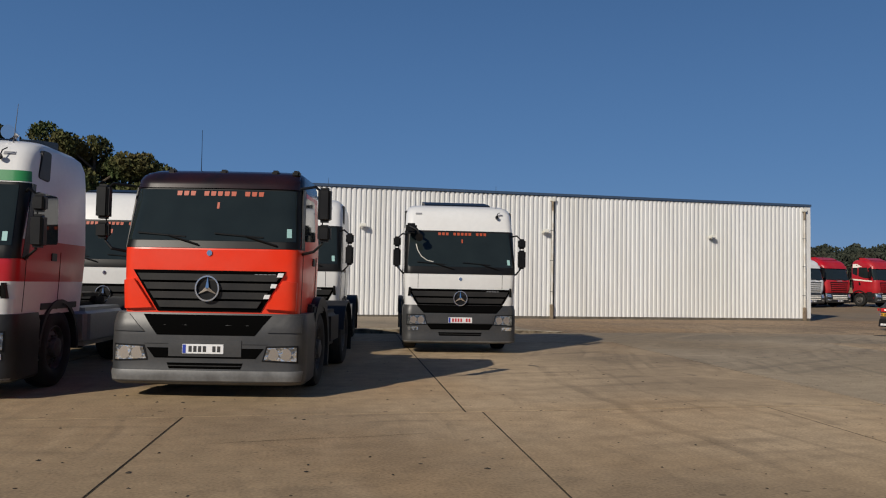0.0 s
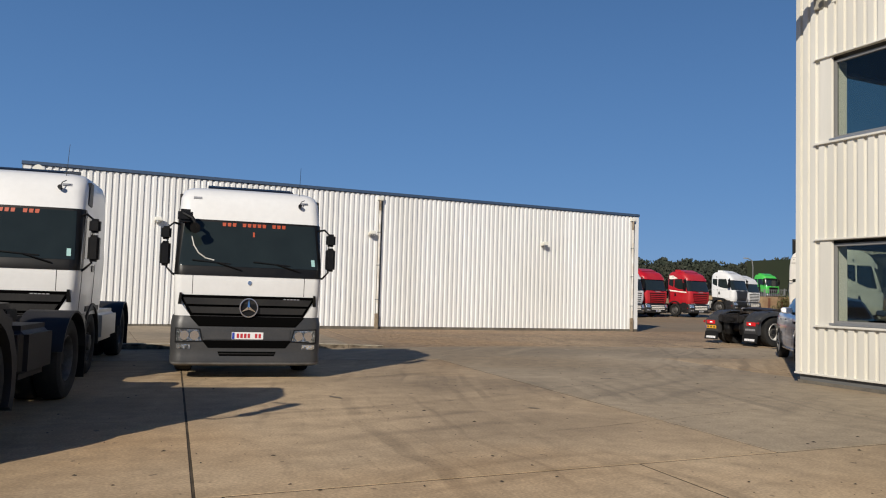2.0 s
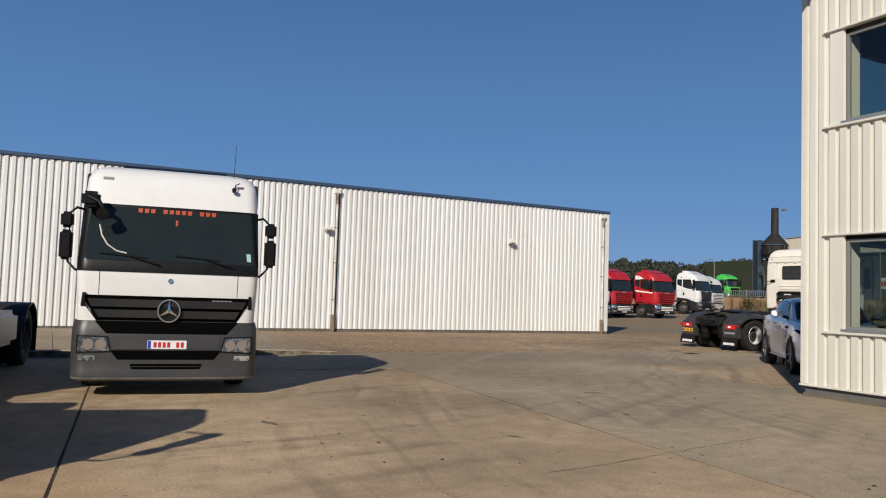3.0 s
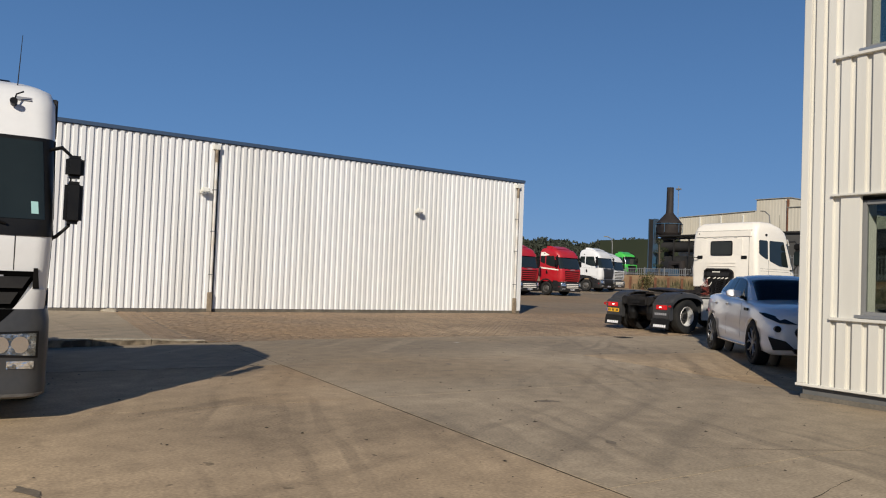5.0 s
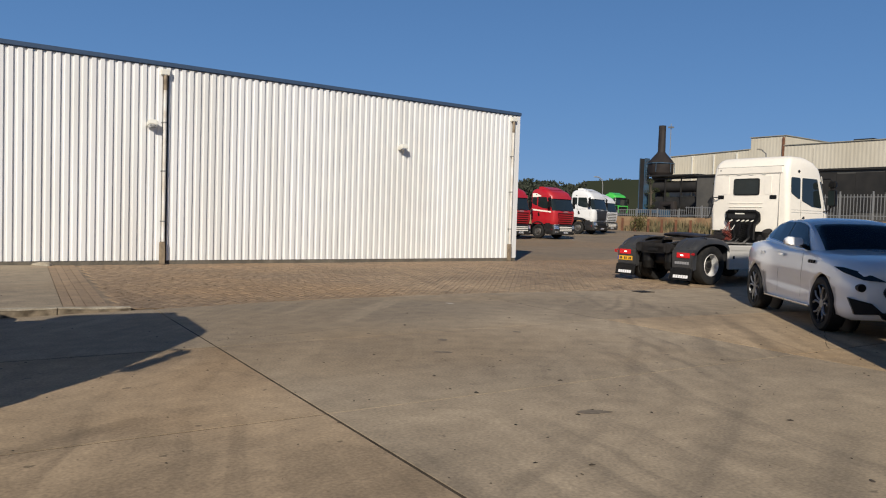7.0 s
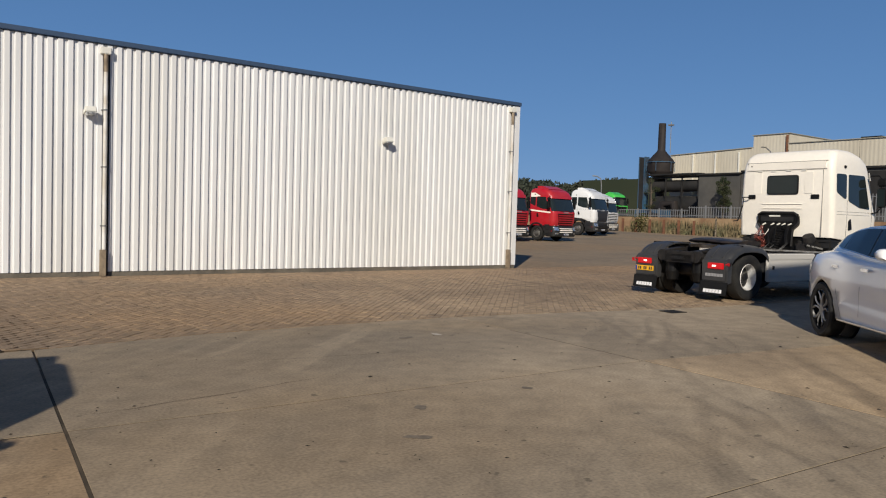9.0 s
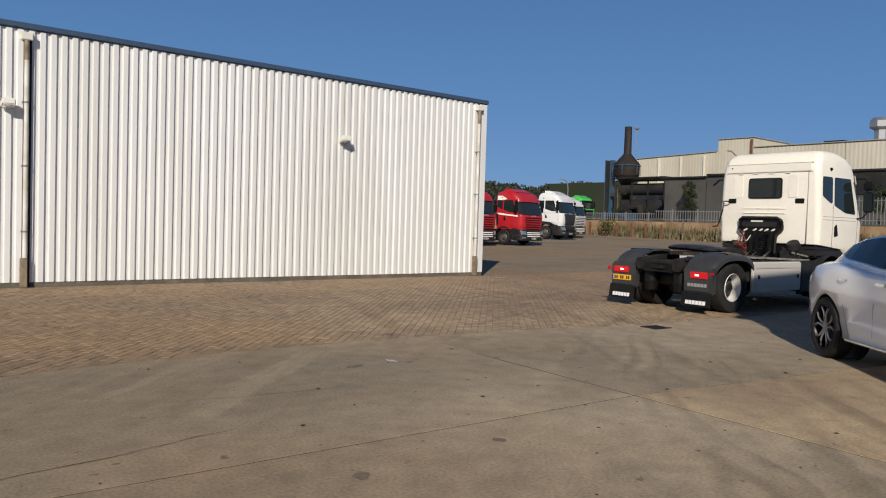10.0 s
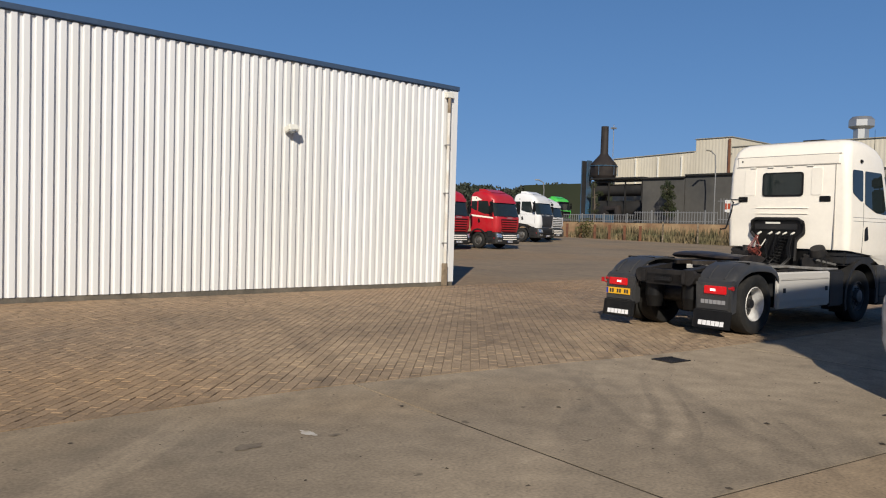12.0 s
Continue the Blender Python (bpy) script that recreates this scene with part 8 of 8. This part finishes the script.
def paving():
    ang = radians(47.0)
    d, n = Vector((math.cos(ang), math.sin(ang))), Vector((-math.sin(ang), math.cos(ang)))
    base = new("block_paving")
    tagged(base, "brown-grey concrete block paving laid on the diagonal", "pavement", kind="structure")
    r = random.Random(4)
    near, rest, edge = [], [], []
    o = Vector((14.0, 24.0))
    for j in range(-330, 240):
        for i in range(-145, 145):
            p = o + d * ((i + 0.5 * (j % 2)) * (PL + PG)) + n * (j * (PW + PG))
            if not (-14 < p.x < 46 and 20.9 < p.y < WY - 0.05):
                continue
            b = boundary(p.x)
            if p.x < 8.0 and p.y < b + 0.26:
                continue
            if p.y < b + 0.15 and p.x >= 8.0:
                if p.y > b - 0.13:
                    edge.append(p)
                continue
            if p.x < apron_edge(p.y) + 0.12:
                continue
            if p.x > 24.2 and p.y > 33:
                continue
            if 12.2 < p.x < 16.6 and p.y < b + 1.7:
                near.append(p)
            else:
                rest.append(p)
    near.sort(key=lambda p: (p - Vector((13.8, 21.8))).length)
    rest += near[300:]
    near = near[:300]
    h, w, c = PL / 2, PW / 2, 0.006
    top = [(-h + c, -w + c), (h - c, -w + c), (h - c, w - c), (-h + c, w - c)]
    low = [(-h, -w), (h, -w), (h, w), (-h, w)]
    shape = np.array([(x, y, 0.0) for x, y in top] + [(x, y, -0.004) for x, y in low] + [(x, y, -0.05) for x, y in low])
    F = [(0, 1, 2, 3)] + [(k, k + 4, (k + 1) % 4 + 4, (k + 1) % 4) for k in range(4)] + [(k + 4, k + 8, (k + 1) % 4 + 8, (k + 1) % 4 + 4) for k in range(4)]
    meshes = []
    for q in range(4):
        v = shape.copy()
        v[:4, 2] += [r.uniform(-0.001, 0.001) for _ in range(4)]
        me = bpy.data.meshes.new("paving_block")
        me.from_pydata(v.tolist(), [], F)
        me.materials.append(M["paver"])
        meshes.append(me)
    for p in near:
        part("paving_block", meshes[r.randrange(4)], None, base, m=pose(p.x, p.y, lay(p.x, p.y) + r.uniform(-0.003, 0.004), r.uniform(-0.5, 0.5), r.uniform(-0.5, 0.5), math.degrees(ang) + r.uniform(-0.8, 0.8)))
    V, FF = [], []
    for p in rest:
        a = ang + r.uniform(-0.012, 0.012)
        ca, sa = math.cos(a), math.sin(a)
        z = lay(p.x, p.y) + r.uniform(-0.003, 0.003) + rise(p.x, p.y)
        tx, ty = r.uniform(-0.008, 0.008), r.uniform(-0.008, 0.008)
        k = len(V)
        for x, y, zz in shape:
            V.append((p.x + ca * x - sa * y, p.y + sa * x + ca * y, z + zz + tx * x + ty * y))
        FF += [tuple(k + q for q in f) for f in F]
    # blocks cut to the edge of the concrete
    for p in edge:
        b, slope = boundary(p.x) + 0.014, (boundary(p.x + 0.1) - boundary(p.x - 0.1)) / 0.2
        poly = [p + d * x + n * y for x, y in low]
        cut = []
        for q0, q1 in zip(poly, poly[1:] + poly[:1]):
            e0, e1 = q0.y - b - slope * (q0.x - p.x), q1.y - b - slope * (q1.x - p.x)
            if e0 >= 0:
                cut.append(q0)
            if (e0 >= 0) != (e1 >= 0):
                cut.append(q0.lerp(q1, e0 / (e0 - e1)))
        if len(cut) < 3:
            continue
        k, z = len(V), lay(p.x, p.y) + r.uniform(-0.003, 0.003)
        V += [(q.x, q.y, z) for q in cut] + [(q.x, q.y, -0.05) for q in cut]
        m = len(cut)
        FF.append(tuple(range(k, k + m)))
        FF += [(k + i, k + m + i, k + m + (i + 1) % m, k + (i + 1) % m) for i in range(m)]
    me = bpy.data.meshes.new("paving_blocks")
    me.from_pydata(V, [], FF)
    me.materials.append(M["paver"])
    s = new("paving_blocks", me)
    s.parent = base
    s["kind"] = "stuff"
    # sanded bed between the blocks
    bm = nb()
    xs = [-14, 3, 5, 6.2, 7, 7.4, 8.5, 8.6, 9.5, 10.5, 14, 16, 19, 22, 40, 46]
    sheet(bm, [[(x, boundary(x) + 0.005, ramp(x) - 0.010) for x in xs], [(x, WY, lay(x, WY) - 0.010) for x in xs]])
    part("sand_bed", bm, "bed", base)


M["bed"] = mat("bed", (0.12, 0.09, 0.06), 0.95, col2=(0.24, 0.175, 0.11), scale=0.9, grain=0.25, gscale=25)
paving()
debris()
